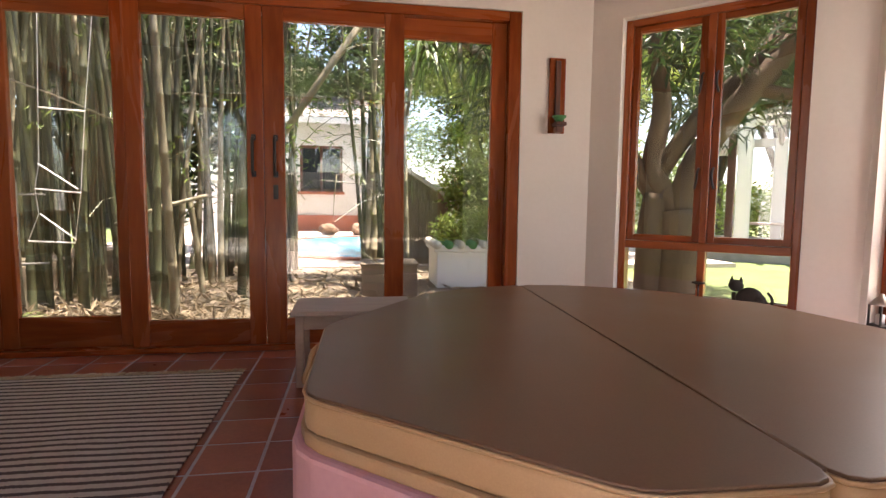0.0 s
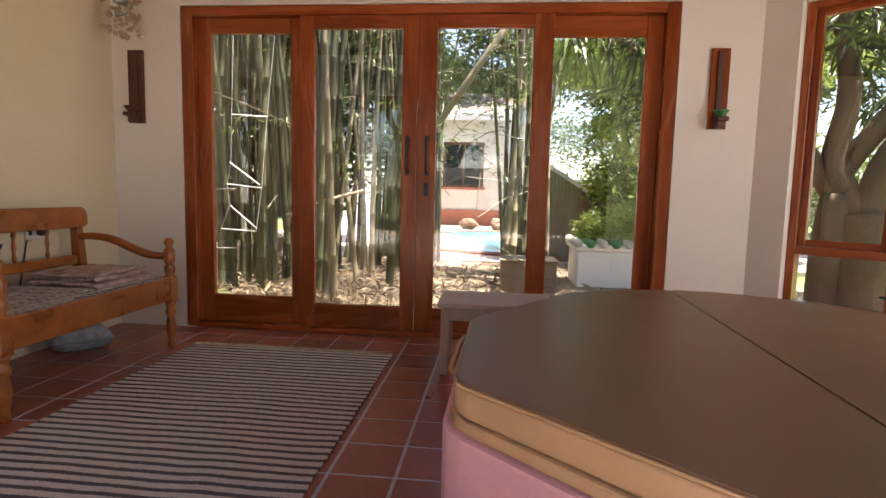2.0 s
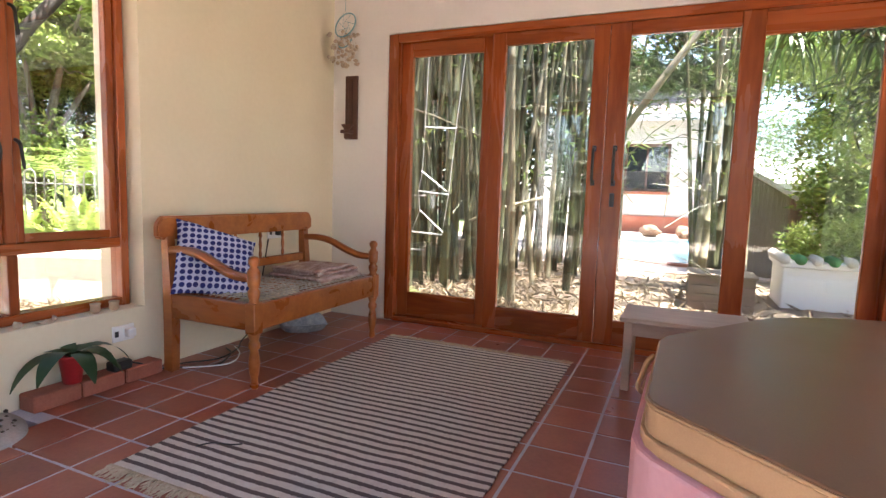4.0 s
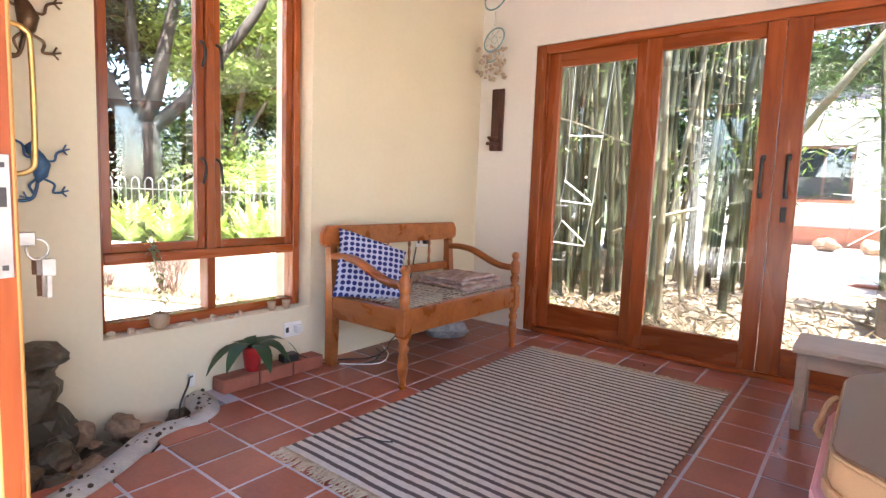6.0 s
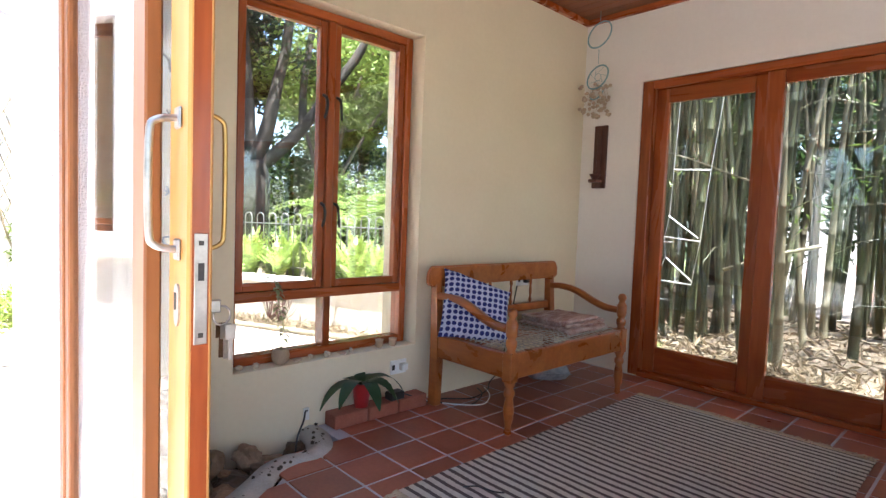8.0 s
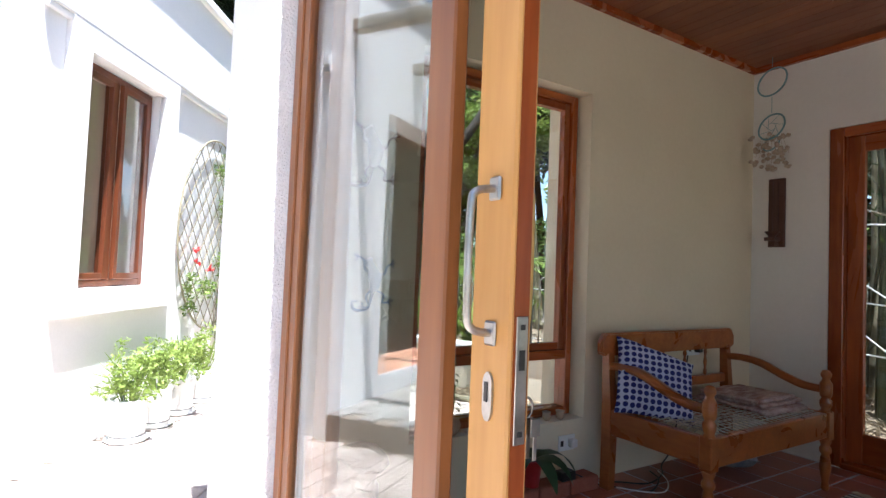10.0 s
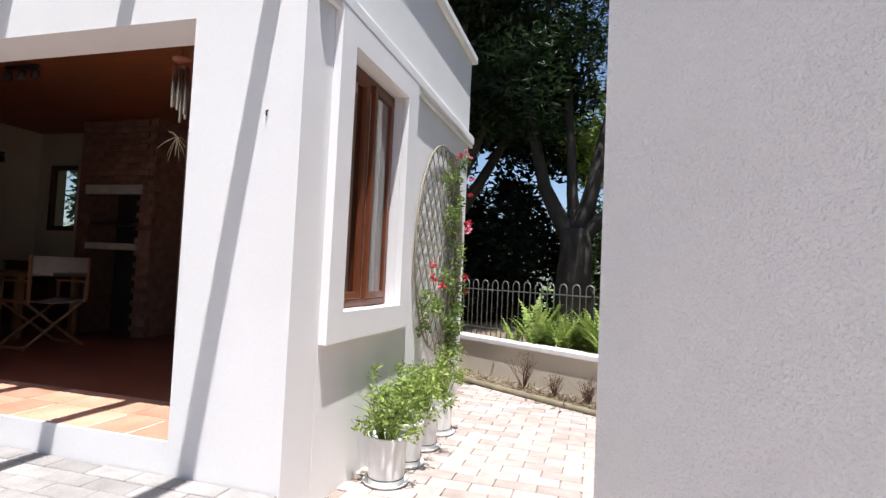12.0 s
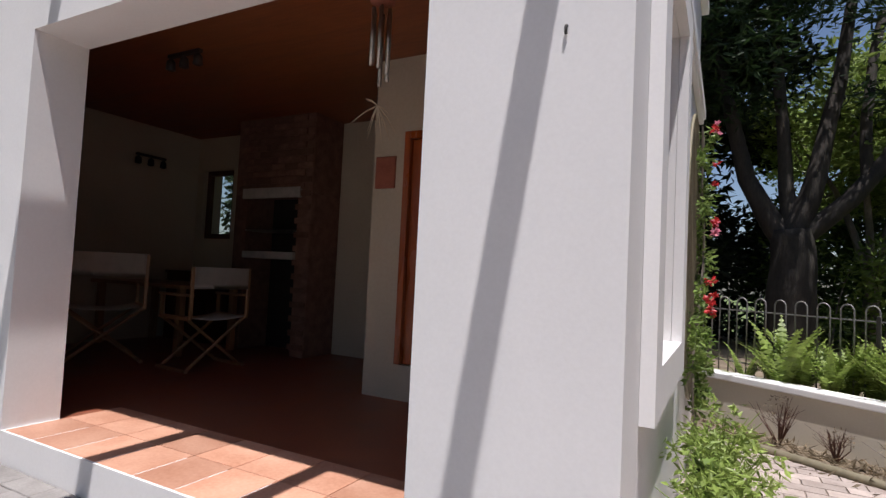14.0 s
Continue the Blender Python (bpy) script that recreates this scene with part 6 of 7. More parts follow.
# canvas folding chairs and table
def director_chair():
    c = thing("folding_chair", (0, 0, 0), 0, "folding wooden director's chair with pale canvas", "chair", "veranda chairs")
    for y in (-0.27, 0.27):
        part("arm", B((-0.23, 0.23, y - 0.022, y + 0.022, 0.62, 0.64), bevel=0.004), CHAIRWOOD, c)
        part("foot_rail", B((-0.22, 0.22, y - 0.014, y + 0.014, 0.0, 0.03), bevel=0.003), CHAIRWOOD, c)
        part("back_post", B((-0.23, -0.205, y - 0.014, y + 0.014, 0.44, 0.87), bevel=0.003), CHAIRWOOD, c)
        part("front_post", B((0.19, 0.215, y - 0.014, y + 0.014, 0.44, 0.62), bevel=0.003), CHAIRWOOD, c)
        part("seat_rail", B((-0.22, 0.22, y - 0.016, y + 0.016, 0.425, 0.455), bevel=0.003), CHAIRWOOD, c)
    for x in (-0.18, 0.18):
        for s in (-1, 1):
            part("cross_leg", tube([(x + 0.012 * s, -0.26 * s, 0.02), (x + 0.012 * s, 0.26 * s, 0.43)], 0.014, 6), CHAIRWOOD, c)
    bm = bmesh.new()
    bmesh.ops.create_grid(bm, x_segments=6, y_segments=10, size=0.5)
    for v in bm.verts:
        v.co = Vector((v.co.x * 0.42, v.co.y * 0.54, 0.452 - 0.03 * (1 - (2 * v.co.y) ** 2)))
    bmesh.ops.solidify(bm, geom=bm.faces[:], thickness=0.004)
    part("seat", bm, CLOTH, c, "pale canvas seat", True)
    bm = bmesh.new()
    bmesh.ops.create_grid(bm, x_segments=10, y_segments=4, size=0.5)
    for v in bm.verts:
        y, z = v.co.x, v.co.y
        v.co = Vector((-0.225 - 0.03 * (1 - (2 * y) ** 2), y * 0.57, 0.78 + z * 0.18))
    bmesh.ops.solidify(bm, geom=bm.faces[:], thickness=0.004)
    part("backrest", bm, CLOTH, c, "pale canvas back", True)
    return c


ch = director_chair()
ch.matrix_world = F @ pose(4.2, -1.75, FZ, 0, 0, -5) @ Matrix.Scale(1.1, 4)
copy_thing(ch, F @ pose(5.1, -1.3, FZ, 0, 0, -25) @ Matrix.Scale(1.1, 4))
tb = thing("table", (0, 0, 0), 0, "dark wooden dining table on the veranda", "table")
tb.matrix_world = F @ pose(4.75, -2.72, FZ)
bpy.context.view_layer.update()
part("tabletop", B((0, 1.6, 0, 0.85, 0.71, 0.75), bevel=0.004), CHAIRWOOD, tb)
for x in (0.05, 1.48):
    for y in (0.05, 0.73):
        part("leg", B((x, x + 0.07, y, y + 0.07, 0, 0.71), bevel=0.004), CHAIRWOOD, tb)
sb = thing("sideboard", (0, 0, 0), 0, "low dark wooden sideboard against the end wall", "sideboard")
sb.matrix_world = F @ pose(5.42, -3.2, FZ)
bpy.context.view_layer.update()
part("body", B((0, 0.8, 0, 0.45, 0, 0.85), bevel=0.005), DARKWOOD, sb)
part("top", B((-0.02, 0.82, 0, 0.47, 0.85, 0.88), bevel=0.004), DARKWOOD, sb)
for at, rz in (((3.78, -1.05, 2.96), 0), ((6.33, -2.49, 2.56), 90)):
    sp = thing("spot_lamp", (0, 0, 0), 0, "black spot lamp bar, switched off", "lamp", "spot lamps")
    sp.matrix_world = F @ pose(*at, 0, 0, rz)
    bpy.context.view_layer.update()
    part("bar", B((-0.2, 0.2, -0.02, 0.02, -0.03, 0.0), bevel=0.004), IRON, sp)
    for x in (-0.17, 0.0, 0.17):
        part("spot", lathe([(0.02, -0.14), (0.04, -0.13), (0.035, -0.06), (0.02, -0.045), (0.008, -0.03)], 12, (x, 0.0, 0)), IRON, sp, "", True)

# wind chime and dried bundle in the bay
chime = thing("wind_chime", (0, 0, 0), 0, "silver tube wind chime hanging from a brown disc", "wind chime")
chime.matrix_world = F @ pose(1.29, -0.34, 2.70)
bpy.context.view_layer.update()
part("hook", tube(smooth_path([(0, 0, 0), (0.012, 0, -0.015), (0.0, 0, -0.035), (-0.012, 0, -0.02)], 4), 0.003, 6), IRON, chime, "", True)
part("cord", tube([(0, 0, 0.26), (0, 0, -0.13)], 0.002, 5), IRON, chime)
part("disc", lathe([(0.005, -0.12), (0.06, -0.13), (0.062, -0.15), (0.005, -0.155)], 18), BRICKRED, chime, "brown wooden disc", True)
for k in range(6):
    a = k * 1.0472
    part("tube", lathe([(0.010, -0.46 - 0.02 * k), (0.010, -0.19)], 10, (0.045 * math.cos(a), 0.045 * math.sin(a), 0)), METAL, chime, "silver tube", True)
part("cord", tube([(0, 0, -0.15), (0, 0, -0.66)], 0.0015, 5), IRON, chime)
bun = thing("dried_bundle", (0, 0, 0), 0, "dried straw figure dangling under the wind chime", "straw bundle")
bun.matrix_world = F @ pose(1.29, -0.34, 2.03)
bpy.context.view_layer.update()
bm = bmesh.new()
rq = random.Random(9)
for k in range(13):
    d = Vector((rq.gauss(0, 0.35), rq.gauss(0, 0.4), rq.uniform(-1.6, 0.4))).normalized() * rq.uniform(0.06, 0.2)
    part("straw", tube([(0, 0, 0), d * 0.5 + Vector((0, 0, 0.01)), d], [0.004, 0.003, 0.001], 4), FRINGE, bun)
hk = local(tagged(part("wall_hook", tube(smooth_path([(0.20, 0.218, 1.992), (0.20, 0.228, 1.99), (0.20, 0.232, 1.975), (0.20, 0.226, 1.965)], 4), 0.005, 6), IRON), "small iron hook in the wall", "hook"))

# ---- pergola over the courtyard ----
perg = thing("pergola", (0, 0, 0), 0, "weathered pole pergola on white pillars", "pergola")
perg.matrix_world = F
bpy.context.view_layer.update()
for k in range(8):
    s = 0.145 + 0.98 * k
    part("pole", B((s - 0.05, s + 0.05, 0.20, 3.6, 3.02, 3.12), bevel=0.015, seg=2), POLE, perg)
part("beam", B((-0.2, 8.2, 3.25, 3.40, 2.86, 3.02), bevel=0.01), PLASTER_OUT, perg, "white beam")
for s in (1.9, 4.6, 7.6):
    pr = part("pillar", B((s - 0.16, s + 0.16, 3.17, 3.48, -0.3, 2.86), bevel=0.012), PLASTER_OUT, perg, "white plastered pillar")
    part("pillar_cap", B((s - 0.2, s + 0.2, 3.13, 3.52, 2.74, 2.855), bevel=0.01), PLASTER_OUT, pr)
gw = local(tagged(part("garden_wall", B((8.6, 8.8, 0.2, 2.6, -0.3, 1.1), (8.55, 8.85, 0.0, 0.3, -0.3, 1.35), (8.55, 8.85, 2.5, 2.8, -0.3, 1.35), bevel=0.01), PLASTER_OUT), "low white garden wall with capped posts", "wall", kind="structure"))
tagged(part("far_wall", B((-3.5, 14, -11.2, -11.0, -0.3, 1.9)), PLASTER_GREY), "plain white boundary wall", "wall", kind="structure")

# ---- trellis with a climbing plant ----
tr = thing("trellis", (0, 0, 0), 0, "oval wire trellis fixed to the white wall", "trellis")
tr.matrix_world = F @ pose(-0.035, -2.35, 1.43, 0, 0, 90)
bpy.context.view_layer.update()
RX, RZ = 0.78, 0.98
part("rim", tube([(RX * math.cos(a * 0.1309), 0, RZ * math.sin(a * 0.1309)) for a in range(48)], 0.010, 6, closed=True), CULM_DRY, tr, "", True)
for sgn in (-1, 1):
    for k in range(-9, 10):
        c = k * 0.165
        pts = []
        for q in range(-60, 61):
            z = q / 60 * RZ
            x = c + sgn * z * 0.75
            if (x / RX) ** 2 + (z / RZ) ** 2 <= 1:
                pts.append((x, 0.008 * sgn, z))
        if len(pts) > 4:
            part("lattice_bar", tube([pts[0], pts[-1]], 0.005, 5), CULM_DRY, tr)
vine2 = thing("climbing_plant", (0, 0, 0), 0, "climbing plant with red and pink flowers on the trellis", "climber")
vine2.matrix_world = F @ pose(-0.07, -2.35, 0, 0, 0, 90)
bpy.context.view_layer.update()
for k in range(7):
    x = -0.35 + 0.07 * k
    bm = tube(smooth_path([(x * 0.6 - 0.2, 0.0, GROUND + 0.25), (x - 0.1, -0.02, 0.7), (x * 0.7 - 0.3, 0.02, 1.4), (x * 0.5 - 0.25, 0.0, 2.0), (x * 0.8 - 0.15, 0.0, 2.38)], 5), 0.006, 5)
    part("stem", bm, BARK, vine2)
vcl = [(rq.gauss(-0.30, 0.12), rq.uniform(-0.05, 0.05), 0.35 + 2.05 * q / 34, 0.13, 0.06, 0.10, 70 if q < 12 else 42) for q in range(34)]
vcl += [(rq.uniform(-0.7, 0.3), 0.0, rq.uniform(0.3, 1.2), 0.12, 0.06, 0.12, 40) for _ in range(8)]
vcl += [(0.55, 0.0, rq.uniform(0.7, 1.1), 0.10, 0.05, 0.10, 40) for _ in range(3)]
leaves("foliage", vcl, 0.026, LEAF_LIGHT, vine2, 61)
for k, (x, z) in enumerate(((-0.45, 2.42), (-0.30, 2.44), (-0.6, 2.2), (-0.52, 1.72), (-0.56, 1.66), (-0.48, 1.64), (0.68, 1.25), (0.35, 1.08), (-0.5, 1.15), (-0.55, 1.0), (-0.56, 1.74), (-0.44, 1.70), (-0.62, 2.05), (-0.12, 2.36), (0.62, 1.14))):
    fl = leaves("flower", [(0, 0, 0, 0.022, 0.018, 0.022, 14)], 0.024, PETAL_PINK if k in (0, 1, 3, 4, 5) else PETAL_RED, vine2, 70 + k, 1.5, 1.0)
    fl["kind"] = ""
    del fl["kind"]
    fl.matrix_local = pose(x, 0.09, z)

# ---- white pots along the wall ----
for k, (w, r) in enumerate(((0.62, 0.125), (0.98, 0.115), (1.36, 0.115), (1.78, 0.12))):
    pot = thing("flower_pot", (0, 0, 0), 0, "white round pot with a green flowering herb", "pot plant", "white pots")
    pot.matrix_world = F @ pose(-0.24, -w, GROUND)
    bpy.context.view_layer.update()
    part("pot", lathe([(r * 0.86, 0), (r * 0.9, 0.01), (r * 0.93, 0.09), (r, 0.28), (r * 1.02, 0.29), (r * 1.02, 0.30), (r * 0.93, 0.30), (r * 0.92, 0.26)], 28), WHITEP, pot, "white pot", True)
    part("band", tube([(r * 0.925 * math.cos(a * 0.2618), r * 0.925 * math.sin(a * 0.2618), 0.045) for a in range(24)], 0.003, 5, closed=True), BLACK, pot)
    part("saucer", lathe([(r * 1.05, 0), (r * 1.18, 0.022), (r * 1.14, 0.022), (r, 0.006)], 24), WHITEP, pot, "", True)
    bm = bmesh.new()
    for q in range(22):
        a = rq.uniform(0, 6.28)
        tip = Vector((math.cos(a) * rq.uniform(0.05, 0.26), math.sin(a) * rq.uniform(0.05, 0.22), rq.uniform(0.38, 0.68)))
        part("stem", tube([(0.4 * tip.x * 0.5, 0.4 * tip.y * 0.5, 0.26), tip * 0.6 + Vector((0, 0, 0.16)), tip], [0.005, 0.004, 0.002], 5), LEAF_FERN, pot)
    leaves("foliage", [(rq.gauss(0, 0.08), rq.gauss(0, 0.08), rq.uniform(0.36, 0.52), 0.085, 0.085, 0.07, 60) for _ in range(9)] + [(rq.gauss(0, 0.12), rq.gauss(0, 0.12), rq.uniform(0.5, 0.66), 0.04, 0.04, 0.06, 22) for _ in range(9)], 0.022, LEAF_FERN, pot, 80 + k)
    if k < 2:
        bm = bmesh.new()
        for q in range(30):
            a, e = rq.uniform(0, 6.28), rq.uniform(0.2, 1.2)
            blade(bm, (0.06 if k else -0.02, -0.08, 0.42 + 0.1 * k), (math.cos(a), math.sin(a), e), rq.uniform(0.07, 0.12), 0.022, 1.0, 3)
        part("rosette", bm, LEAF_LIGHT, pot, "pale green leaf rosette", True)

# ---- planter wall, ferns and hoop fence ----
PA, PB = Vector((-9.00, 1.27, 0)), Vector((-6.40, 2.459, 0))
PD = (PB - PA).normalized()
PM = Matrix.Translation(PA) @ pose(0, 0, 0, 0, 0, math.degrees(math.atan2(PD.y, PD.x)))
pw = part("planter_wall", B((0, 7.2, 0, 0.16, -0.3, 0.295), bevel=0.006), PLASTER_CREAM)
pw.matrix_world = PM
tagged(pw, "low cream plastered planter wall", "wall", kind="structure")
cp = part("wall_cap", B((-0.02, 7.22, -0.03, 0.20, 0.295, 0.36), bevel=0.012, seg=2), PLASTER_OUT)
cp.matrix_world = PM
tagged(cp, "white plastered coping of the planter wall", "coping", kind="structure")
bm = prism([(-9.0, 1.38), (-3.4, 3.94), (-3.4, 8.5), (-14, 8.5), (-14, 1.0)], -0.25, 0.24)
tagged(part("planting_bed", bm, SOIL), "raised bed of dark soil behind the planter wall", "garden bed", kind="structure")
WIRE = varied("grey_wire", (0.16, 0.155, 0.15), (0.28, 0.27, 0.26), 0.5, 20, bump=0.1, metal=0.3)
fence = thing("hoop_fence", (0, 0, 0), 0, "dark wire garden fence with hooped tops", "fence")
fence.matrix_world = PM @ pose(-0.3, 0.55, 0.0)
bpy.context.view_layer.update()
for k in range(38):
    x = 0.2 * k
    pts = [(x, 0, 0.3), (x, 0, 1.06)] + [(x + 0.055 - 0.055 * math.cos(a * 0.5236), 0, 1.06 + 0.06 * math.sin(a * 0.5236)) for a in range(1, 6)] + [(x + 0.11, 0, 1.06), (x + 0.11, 0, 0.3)]
    part("hoop", tube(pts, 0.0075, 6), WIRE, fence, "", True)
for z in (0.42, 0.98):
    part("rail", tube([(-0.05, 0.008, z), (7.7, 0.008, z)], 0.009, 6), WIRE, fence, "", True)
for x in (2.3, 4.7, 7.1):
    part("post", B((x - 0.016, x + 0.016, -0.016, 0.016, 0.2, 1.03), bevel=0.004), IRON, fence)


def fern(seed, s=1.0):
    g2 = random.Random(seed)
    f = thing("fern", (0, 0, 0), 0, "bright green sword fern in the planter", "fern", "planter ferns")
    for q in range(22):
        a, e = g2.uniform(0, 6.28), g2.uniform(0.9, 3.2)
        p, d = Vector((0, 0, 0)), Vector((math.cos(a), math.sin(a), e)).normalized()
        ln_ = g2.uniform(0.36, 0.66) * s
        bm = bmesh.new()
        side = d.cross(Vector((0, 0, 1))).normalized()
        n = 15
        for i in range(n):
            w = 0.055 * s * math.sin(math.pi * (0.15 + 0.83 * i / n))
            q2 = p + d * ln_ / n
            for sg in (-1, 1):
                v = [bm.verts.new(c) for c in (p, p + side * sg * w + d * 0.012, q2)]
                bm.faces.new(v)
            p, d = q2, (d + Vector((0, 0, -0.17 * (i / n)))).normalized()
        part("frond", bm, LEAF_FERN, f)
    return f


f0, f1 = fern(1), fern(2, 1.2)
f0.matrix_world = PM @ pose(1.4, 0.5, 0.23)
f1.matrix_world = PM @ pose(2.2, 0.55, 0.23)
for k in range(58):
    u, v = rq.uniform(0.9, 6.2), rq.uniform(0.26, 0.8)
    p = PM @ Vector((u, v, 0))
    copy_thing(f0 if k % 2 else f1, pose(p.x, p.y, 0.23, 0, 0, rq.uniform(0, 360)) @ Matrix.Scale(rq.uniform(0.75, 1.1), 4))

# bed at the foot of the planter wall
strip = part("soil_strip", prism([(-0.1, -0.42), (7.2, -0.42), (7.2, 0.0), (-0.1, 0.0)], -0.3, GROUND + 0.012), SOIL)
strip.matrix_world = PM
tagged(strip, "strip of dry soil and litter", "garden bed", kind="structure")
lt = thing("dry_litter", (0, 0, 0), 0, "dry leaves and twigs along the planter wall", "leaf litter", kind="stuff")
lt.matrix_world = PM
leaves("dry_leaves", [(3.0, -0.2, GROUND + 0.02, 3.0, 0.2, 0.012, 2600), (2.6, -0.5, GROUND + 0.012, 2.2, 0.25, 0.004, 110)], 0.035, DRYLEAF, lt, 90, 2.6, 0.4, shell=0.6)
edge = part("timber_edging", tube(smooth_path([PM @ Vector((-0.1, -0.43, GROUND + 0.02)), PM @ Vector((1.2, -0.47, GROUND + 0.025)), PM @ Vector((2.6, -0.47, GROUND + 0.02)), PM @ Vector((6.6, -0.45, GROUND + 0.02))], 6), 0.035, 8), CULM_DRY, None, "", True)
tagged(edge, "pale weathered pole edging the soil strip", "edging")
for k, (u, hgt) in enumerate(((1.55, 0.45), (3.15, 0.6), (3.3, 0.5), (2.0, 0.28), (2.45, 0.3))):
    tw = thing("dry_shrub", (0, 0, 0), 0, "dried-out leafless shrub against the planter wall", "shrub", "dry shrubs")
    tw.matrix_world = PM @ pose(u, -0.16, GROUND)
    bpy.context.view_layer.update()
    bm = bmesh.new()
    for q in range(18):
        d = Vector((rq.gauss(0, 0.35), rq.gauss(0, 0.2), 1)).normalized() * hgt * rq.uniform(0.6, 1.1)
        bm = tube([(0, 0, 0), d * 0.5 + Vector((rq.gauss(0, 0.02), 0, 0)), d], [0.006, 0.004, 0.0015], 4)
        e = d * 0.6 + Vector((rq.gauss(0, 0.08), rq.gauss(0, 0.05), 0.1))
        tube([d * 0.55, e], [0.003, 0.001], 4, bm)
        part("twig", bm, DARKWOOD, tw)
    leaves("withered_leaves", [(0, 0, hgt * 0.7, 0.14, 0.08, hgt * 0.3, 90)], 0.012, DRYLEAF, tw, 95 + k)
hose = thing("hose_end", (0, 0, 0), 0, "pale blue garden hose end lying on the paving", "hose")
hose.matrix_world = PM @ pose(0.55, -0.5, GROUND + 0.025)
bpy.context.view_layer.update()
part("hose", tube(smooth_path([(0, 0, 0), (0.06, 0.05, 0.01), (0.02, 0.13, 0.0), (-0.08, 0.12, 0.0), (-0.1, 0.0, 0.0)], 5), 0.014, 8), material("hose_blue", (0.15, 0.45, 0.55), 0.5), hose, "", True)

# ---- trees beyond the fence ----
# foliage in LEAF_SHADE, so the crown looks shaded even under full sun
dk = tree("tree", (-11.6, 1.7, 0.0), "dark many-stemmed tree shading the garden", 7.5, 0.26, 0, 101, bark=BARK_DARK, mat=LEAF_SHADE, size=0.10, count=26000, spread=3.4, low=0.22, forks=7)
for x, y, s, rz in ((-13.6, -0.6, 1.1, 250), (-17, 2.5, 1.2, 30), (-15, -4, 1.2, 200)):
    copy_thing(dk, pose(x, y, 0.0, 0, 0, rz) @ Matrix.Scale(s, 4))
pale = thing("big_tree", (-10.4, 4.06, 0.2), 0, "massive old forked tree beyond the fence, its grey bark darkened as in shade", "tree", "garden trees")
bm = bmesh.new()
limb(bm, [(0, 0, -0.1), (0.05, 0, 0.9), (0, 0, 1.9)], 0.40, 0.27, 14)
for pts, r0 in ((((0, 0, 1.7), (-0.3, -0.5, 2.7), (-0.5, -1.1, 5.4)), 0.22), (((0, 0, 1.8), (0.2, 0.3, 3.0), (0.35, 0.7, 5.6)), 0.21), (((0, 0, 1.7), (0.4, 0.8, 2.6), (0.9, 1.9, 4.4), (1.2, 2.6, 5.6)), 0.16), (((0, 0, 1.9), (-0.1, -0.05, 2.9), (-0.2, -0.25, 5.8)), 0.15), (((0.4, 0.8, 2.6), (0.3, 0.9, 3.6), (0.2, 1.2, 5.2)), 0.09)):
    limb(bm, pts, r0, 0.06, 9)
# grey bark painted far darker to stand in for the canopy's shade
part("trunk", bm, varied("bark_shade_dark", (0.026, 0.022, 0.018), (0.065, 0.055, 0.045), 0.9, 5, (1, 1, 0.35), 40, 0.8, 0.02), pale, "", True)
# extra leaf clumps high overhead, added to keep sun off the trunk
leaves("shade_crown", [(rq.uniform(-1.6, 1.6), rq.uniform(-2.8, -0.4), rq.uniform(5.4, 7.6), 0.7, 0.7, 0.4, 320) for _ in range(26)], 0.07, LEAF_SHADE, pale, 118, 2.4, 0.6)
leaves("crown", [(rq.uniform(-1.8, 2.0), rq.uniform(-2.6, 1.0), rq.uniform(3.4, 7.0), 0.65, 0.65, 0.4, 260) for _ in range(46)], 0.07, LEAF_DARK, pale, 111, 2.4, 0.6)
lt2 = tree("tree", (-11.2, 6.1, 0.0), "sunlit light green tree beyond the fence", 5.6, 0.13, 0, 103, mat=LEAF_FERN, size=0.075, count=15000, spread=2.4, low=0.25)
copy_thing(lt2, pose(-8.2, 8.6, 0, 0, 0, 80))
copy_thing(lt2, pose(-13.5, 8.2, 0, 0, 0, 190))
for x, y, s in ((-8.0, 5.4, 1.0), (-6.85, 4.05, 0.8), (-7.4, 6.2, 0.9)):
    pm = thing("palm_bush", (x, y, 0.2), 0, "bright green feathery palm bush beyond the fence", "palm", "palm bushes")
    for q in range(15):
        a, e = rq.uniform(0, 6.28), rq.uniform(0.8, 2.4)
        p, d = Vector((0, 0, 0.75)), Vector((math.cos(a), math.sin(a), e * 0.6)).normalized()
        side = d.cross(Vector((0, 0, 1))).normalized()
        bm = bmesh.new()
        n, ln_ = 18, rq.uniform(1.2, 1.9) * s
        for i in range(n):
            q2 = p + d * ln_ / n
            for sg in (-1, 1):
                tip = p + side * sg * 0.28 * math.sin(math.pi * (0.15 + 0.8 * i / n)) + d * 0.12 - Vector((0, 0, 0.05))
                v = [bm.verts.new(c) for c in (p, tip, p.lerp(q2, 0.7))]
                bm.faces.new(v)
            p, d = q2, (d + Vector((0, 0, -0.085))).normalized()
        part("frond", bm, LEAF_LIGHT, pm)
    part("stem", tube([(0, 0, -0.1), (0.02, 0, 0.4), (0, 0, 0.78)], [0.07, 0.06, 0.05], 8), BARK_DARK, pm, "fibrous palm stem", True)
dh = thing("hedge", (0, 0, 0), 0, "tall dark hedge closing the garden", "hedge")
# hedge foliage in LEAF_SHADE has its shade painted into the green
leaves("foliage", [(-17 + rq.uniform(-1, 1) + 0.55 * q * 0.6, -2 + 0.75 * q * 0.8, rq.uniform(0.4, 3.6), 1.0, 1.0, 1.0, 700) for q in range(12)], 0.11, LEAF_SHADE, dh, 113)
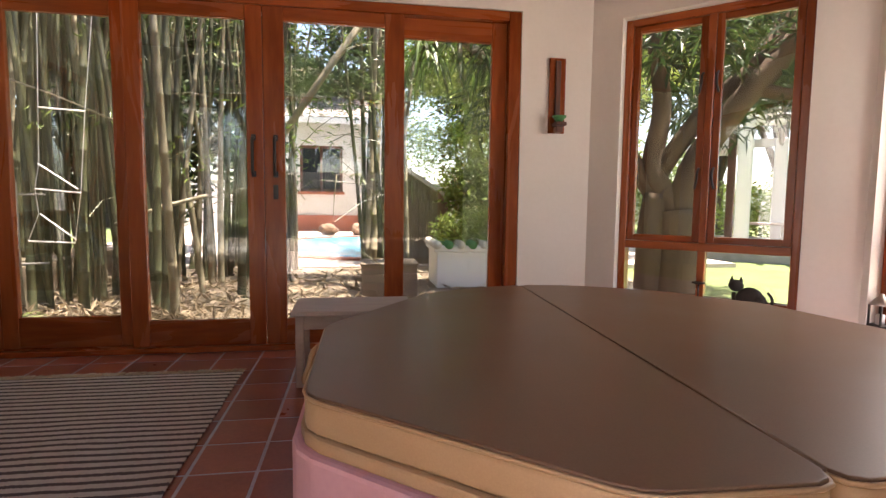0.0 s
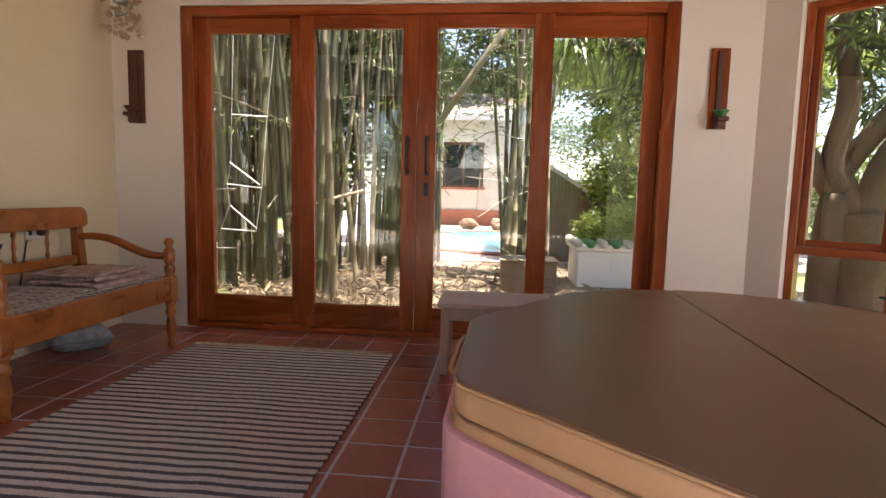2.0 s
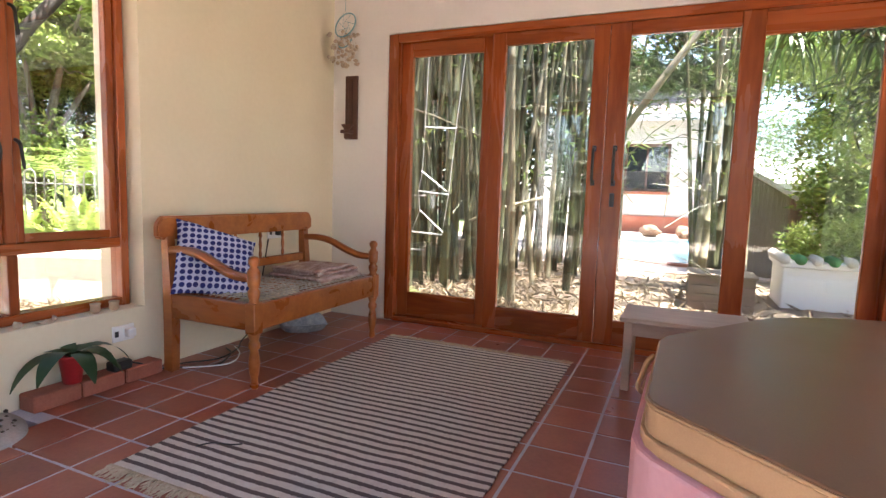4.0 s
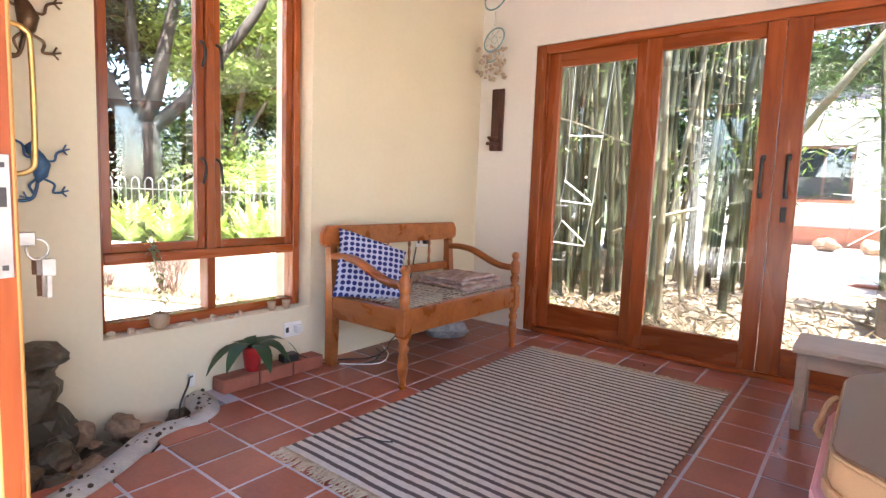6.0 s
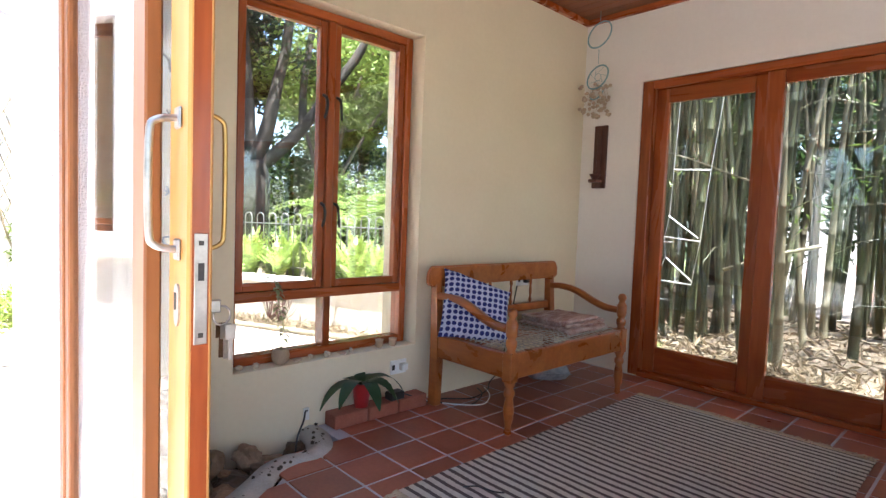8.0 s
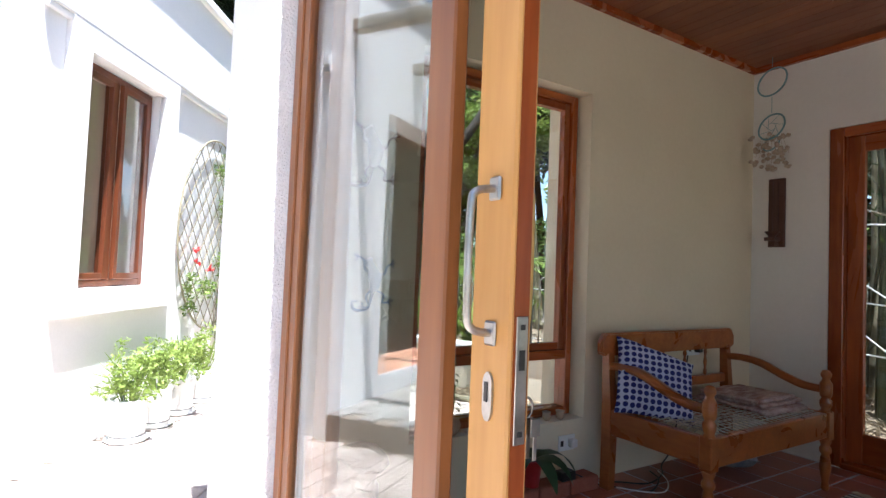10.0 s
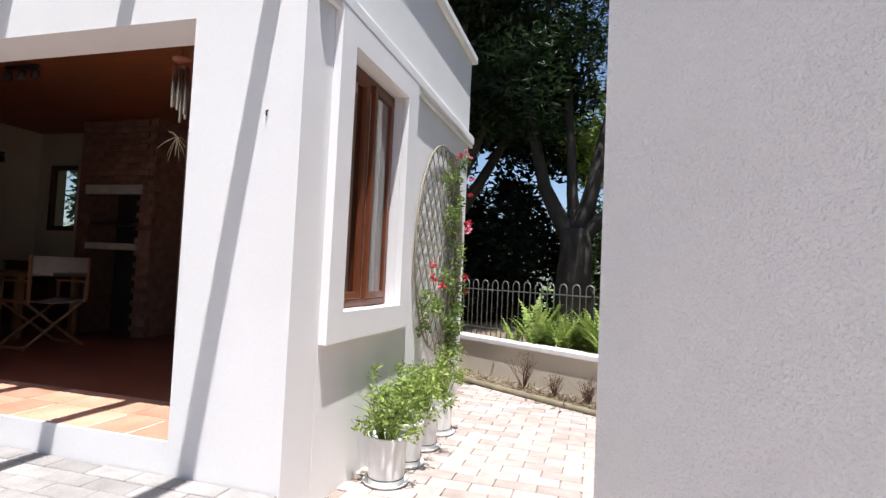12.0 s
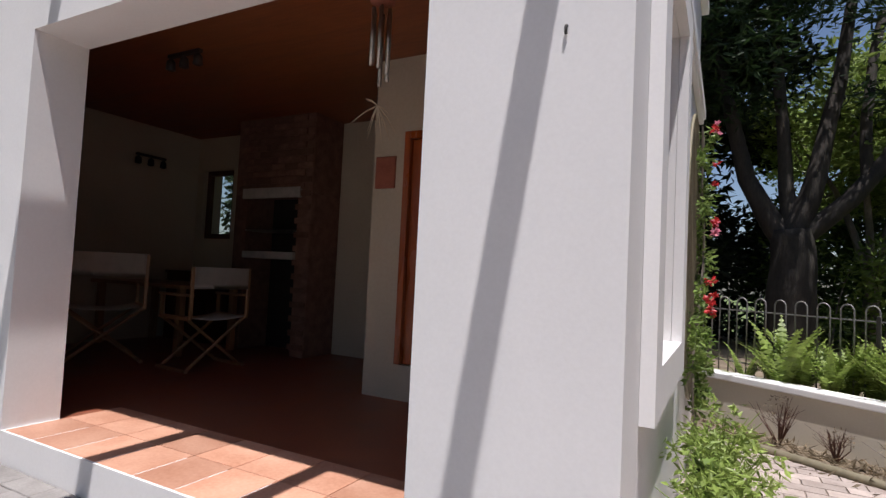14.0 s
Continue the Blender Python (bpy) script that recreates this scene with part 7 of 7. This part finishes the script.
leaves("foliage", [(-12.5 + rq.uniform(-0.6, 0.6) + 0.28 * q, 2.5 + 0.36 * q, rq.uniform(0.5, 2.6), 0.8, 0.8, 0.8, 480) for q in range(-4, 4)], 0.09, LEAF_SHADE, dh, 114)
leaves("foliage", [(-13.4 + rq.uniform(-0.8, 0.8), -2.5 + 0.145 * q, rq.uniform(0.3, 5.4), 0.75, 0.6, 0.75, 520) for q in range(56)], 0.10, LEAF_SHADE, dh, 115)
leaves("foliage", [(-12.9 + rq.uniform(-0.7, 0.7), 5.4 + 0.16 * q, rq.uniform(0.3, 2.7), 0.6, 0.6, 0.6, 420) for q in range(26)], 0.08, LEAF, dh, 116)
# low near-black clumps, added to cover sunlit lawn where shade belongs
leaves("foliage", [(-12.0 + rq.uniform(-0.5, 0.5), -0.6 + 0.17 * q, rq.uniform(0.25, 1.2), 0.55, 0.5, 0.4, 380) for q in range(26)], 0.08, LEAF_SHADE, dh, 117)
bs = thing("shrub", (0, 0, 0), 0, "green shrubs beyond the fence", "shrub")
leaves("foliage", [(-11.6 + 0.42 * q + rq.uniform(-0.3, 0.3), 4.9 + 0.26 * q + rq.uniform(-0.5, 0.4), rq.uniform(0.6, 1.9), 0.6, 0.6, rq.uniform(0.4, 0.8), 420) for q in range(16)], 0.06, LEAF_LIGHT, bs, 112)
for q in range(9):
    x = -11 + 0.6 * q
    part("stem", limb(bmesh.new(), [(x, 5.2 + 0.3 * q, 0.2), (x + 0.1, 5.2 + 0.3 * q, 0.8), (x + 0.25, 5.3 + 0.3 * q, 1.6)], 0.025, 0.008, 5), BARK, bs)

# ---- paving: pinkish lower court, grey raised platform ----
pav = tagged(part("paving", B((-12, 9, -10.5, -0.13, -0.3, GROUND - 0.012), (-12, -3.06, -0.13, 1.2, -0.3, GROUND - 0.012), (-9.2, -3.06, 1.2, 4.0, -0.3, GROUND - 0.012)), SAND), "sand-jointed brick paving of the courtyard", "paving", kind="structure")
plat = local(tagged(part("platform", B((0.0, 8.5, 0.222, 3.9, -0.3, 0.035)), SAND), "raised grey paved platform before the veranda", "paving", kind="structure"))
PW, PL = 0.136, 0.272


def paver_mesh(mat, l=PL, w=PW):
    me2 = bpy.data.meshes.new("paver")
    b2 = B((0.003, l - 0.003, 0.003, w - 0.003, -0.012, 0.0), bevel=0.004)
    b2.to_mesh(me2)
    b2.free()
    me2.materials.append(mat)
    return me2


def lay(parent, m, nx, ny, keep, near, mat, joined, z, l=PL, w=PW):
    """Running bond from m; the pieces that pass near are objects, the rest is one mesh."""
    me2, n, rest = paver_mesh(mat, l, w), 0, []
    inv = parent.matrix_world.inverted()
    for j in range(ny):
        for i in range(nx):
            x, y = i * l + (j % 2) * l / 2, j * w
            c = m @ Vector((x + l / 2, y + w / 2, 0))
            if not keep(c):
                continue
            dz = z + 0.004 * noise.noise((c.x * 3, c.y * 3, 0))
            mm = m @ pose(x, y, dz, 0.6 * noise.noise((c.x * 9, c.y * 9, 1)), 0.6 * noise.noise((c.x * 9, c.y * 9, 4)))
            if near(c) and n < 300:
                ob = new("paver", me2)
                ob.parent = parent
                ob.matrix_parent_inverse = inv
                ob.matrix_basis = mm
                n += 1
            else:
                rest.append(mm)
    vs, fs = [], []
    base = [Vector((a, b, c)) for a, b, c in ((0.003, 0.003, -0.012), (l - 0.003, 0.003, -0.012), (l - 0.003, w - 0.003, -0.012), (0.003, w - 0.003, -0.012), (0.006, 0.006, 0), (l - 0.006, 0.006, 0), (l - 0.006, w - 0.006, 0), (0.006, w - 0.006, 0))]
    for mm in rest:
        k0 = len(vs)
        vs += [tuple(inv @ (mm @ v)) for v in base]
        fs += [tuple(k0 + q for q in f) for f in ((4, 5, 6, 7), (0, 1, 5, 4), (1, 2, 6, 5), (2, 3, 7, 6), (3, 0, 4, 7))]
    me3 = bpy.data.meshes.new("pavers")
    me3.from_pydata(vs, [], fs)
    me3.materials.append(joined)
    ob = new("pavers", me3)
    ob.parent = parent
    tagged(ob, kind="stuff")


FI = F.inverted()


def lower(c):
    q = FI @ c
    if q.x > 0.0 and q.y > 0.22 and q.x < 8.5 and q.y < 3.9 or (q.x > -0.002 and q.y <= 0.22):
        return False
    if c.x > -3.05 and c.y > -0.12:
        return False
    s = PM.inverted() @ c
    return s.y < -0.40 and c.y > -5 and c.x < 5


lay(pav, F @ pose(-6.6, -6.4, 0), 63, 118, lower, lambda c: (c - Vector((-4.9, 0.35, 0))).length < 1.75, PAVER, PAVER_STUFF, GROUND)
lay(plat, F @ pose(0.0, 0.226, 0), 31, 27, lambda c: True, lambda c: (FI @ c).x < 3.6 and (FI @ c).y < 1.6, PAVER_GREY, PAVER_GREY_STUFF, 0.047)
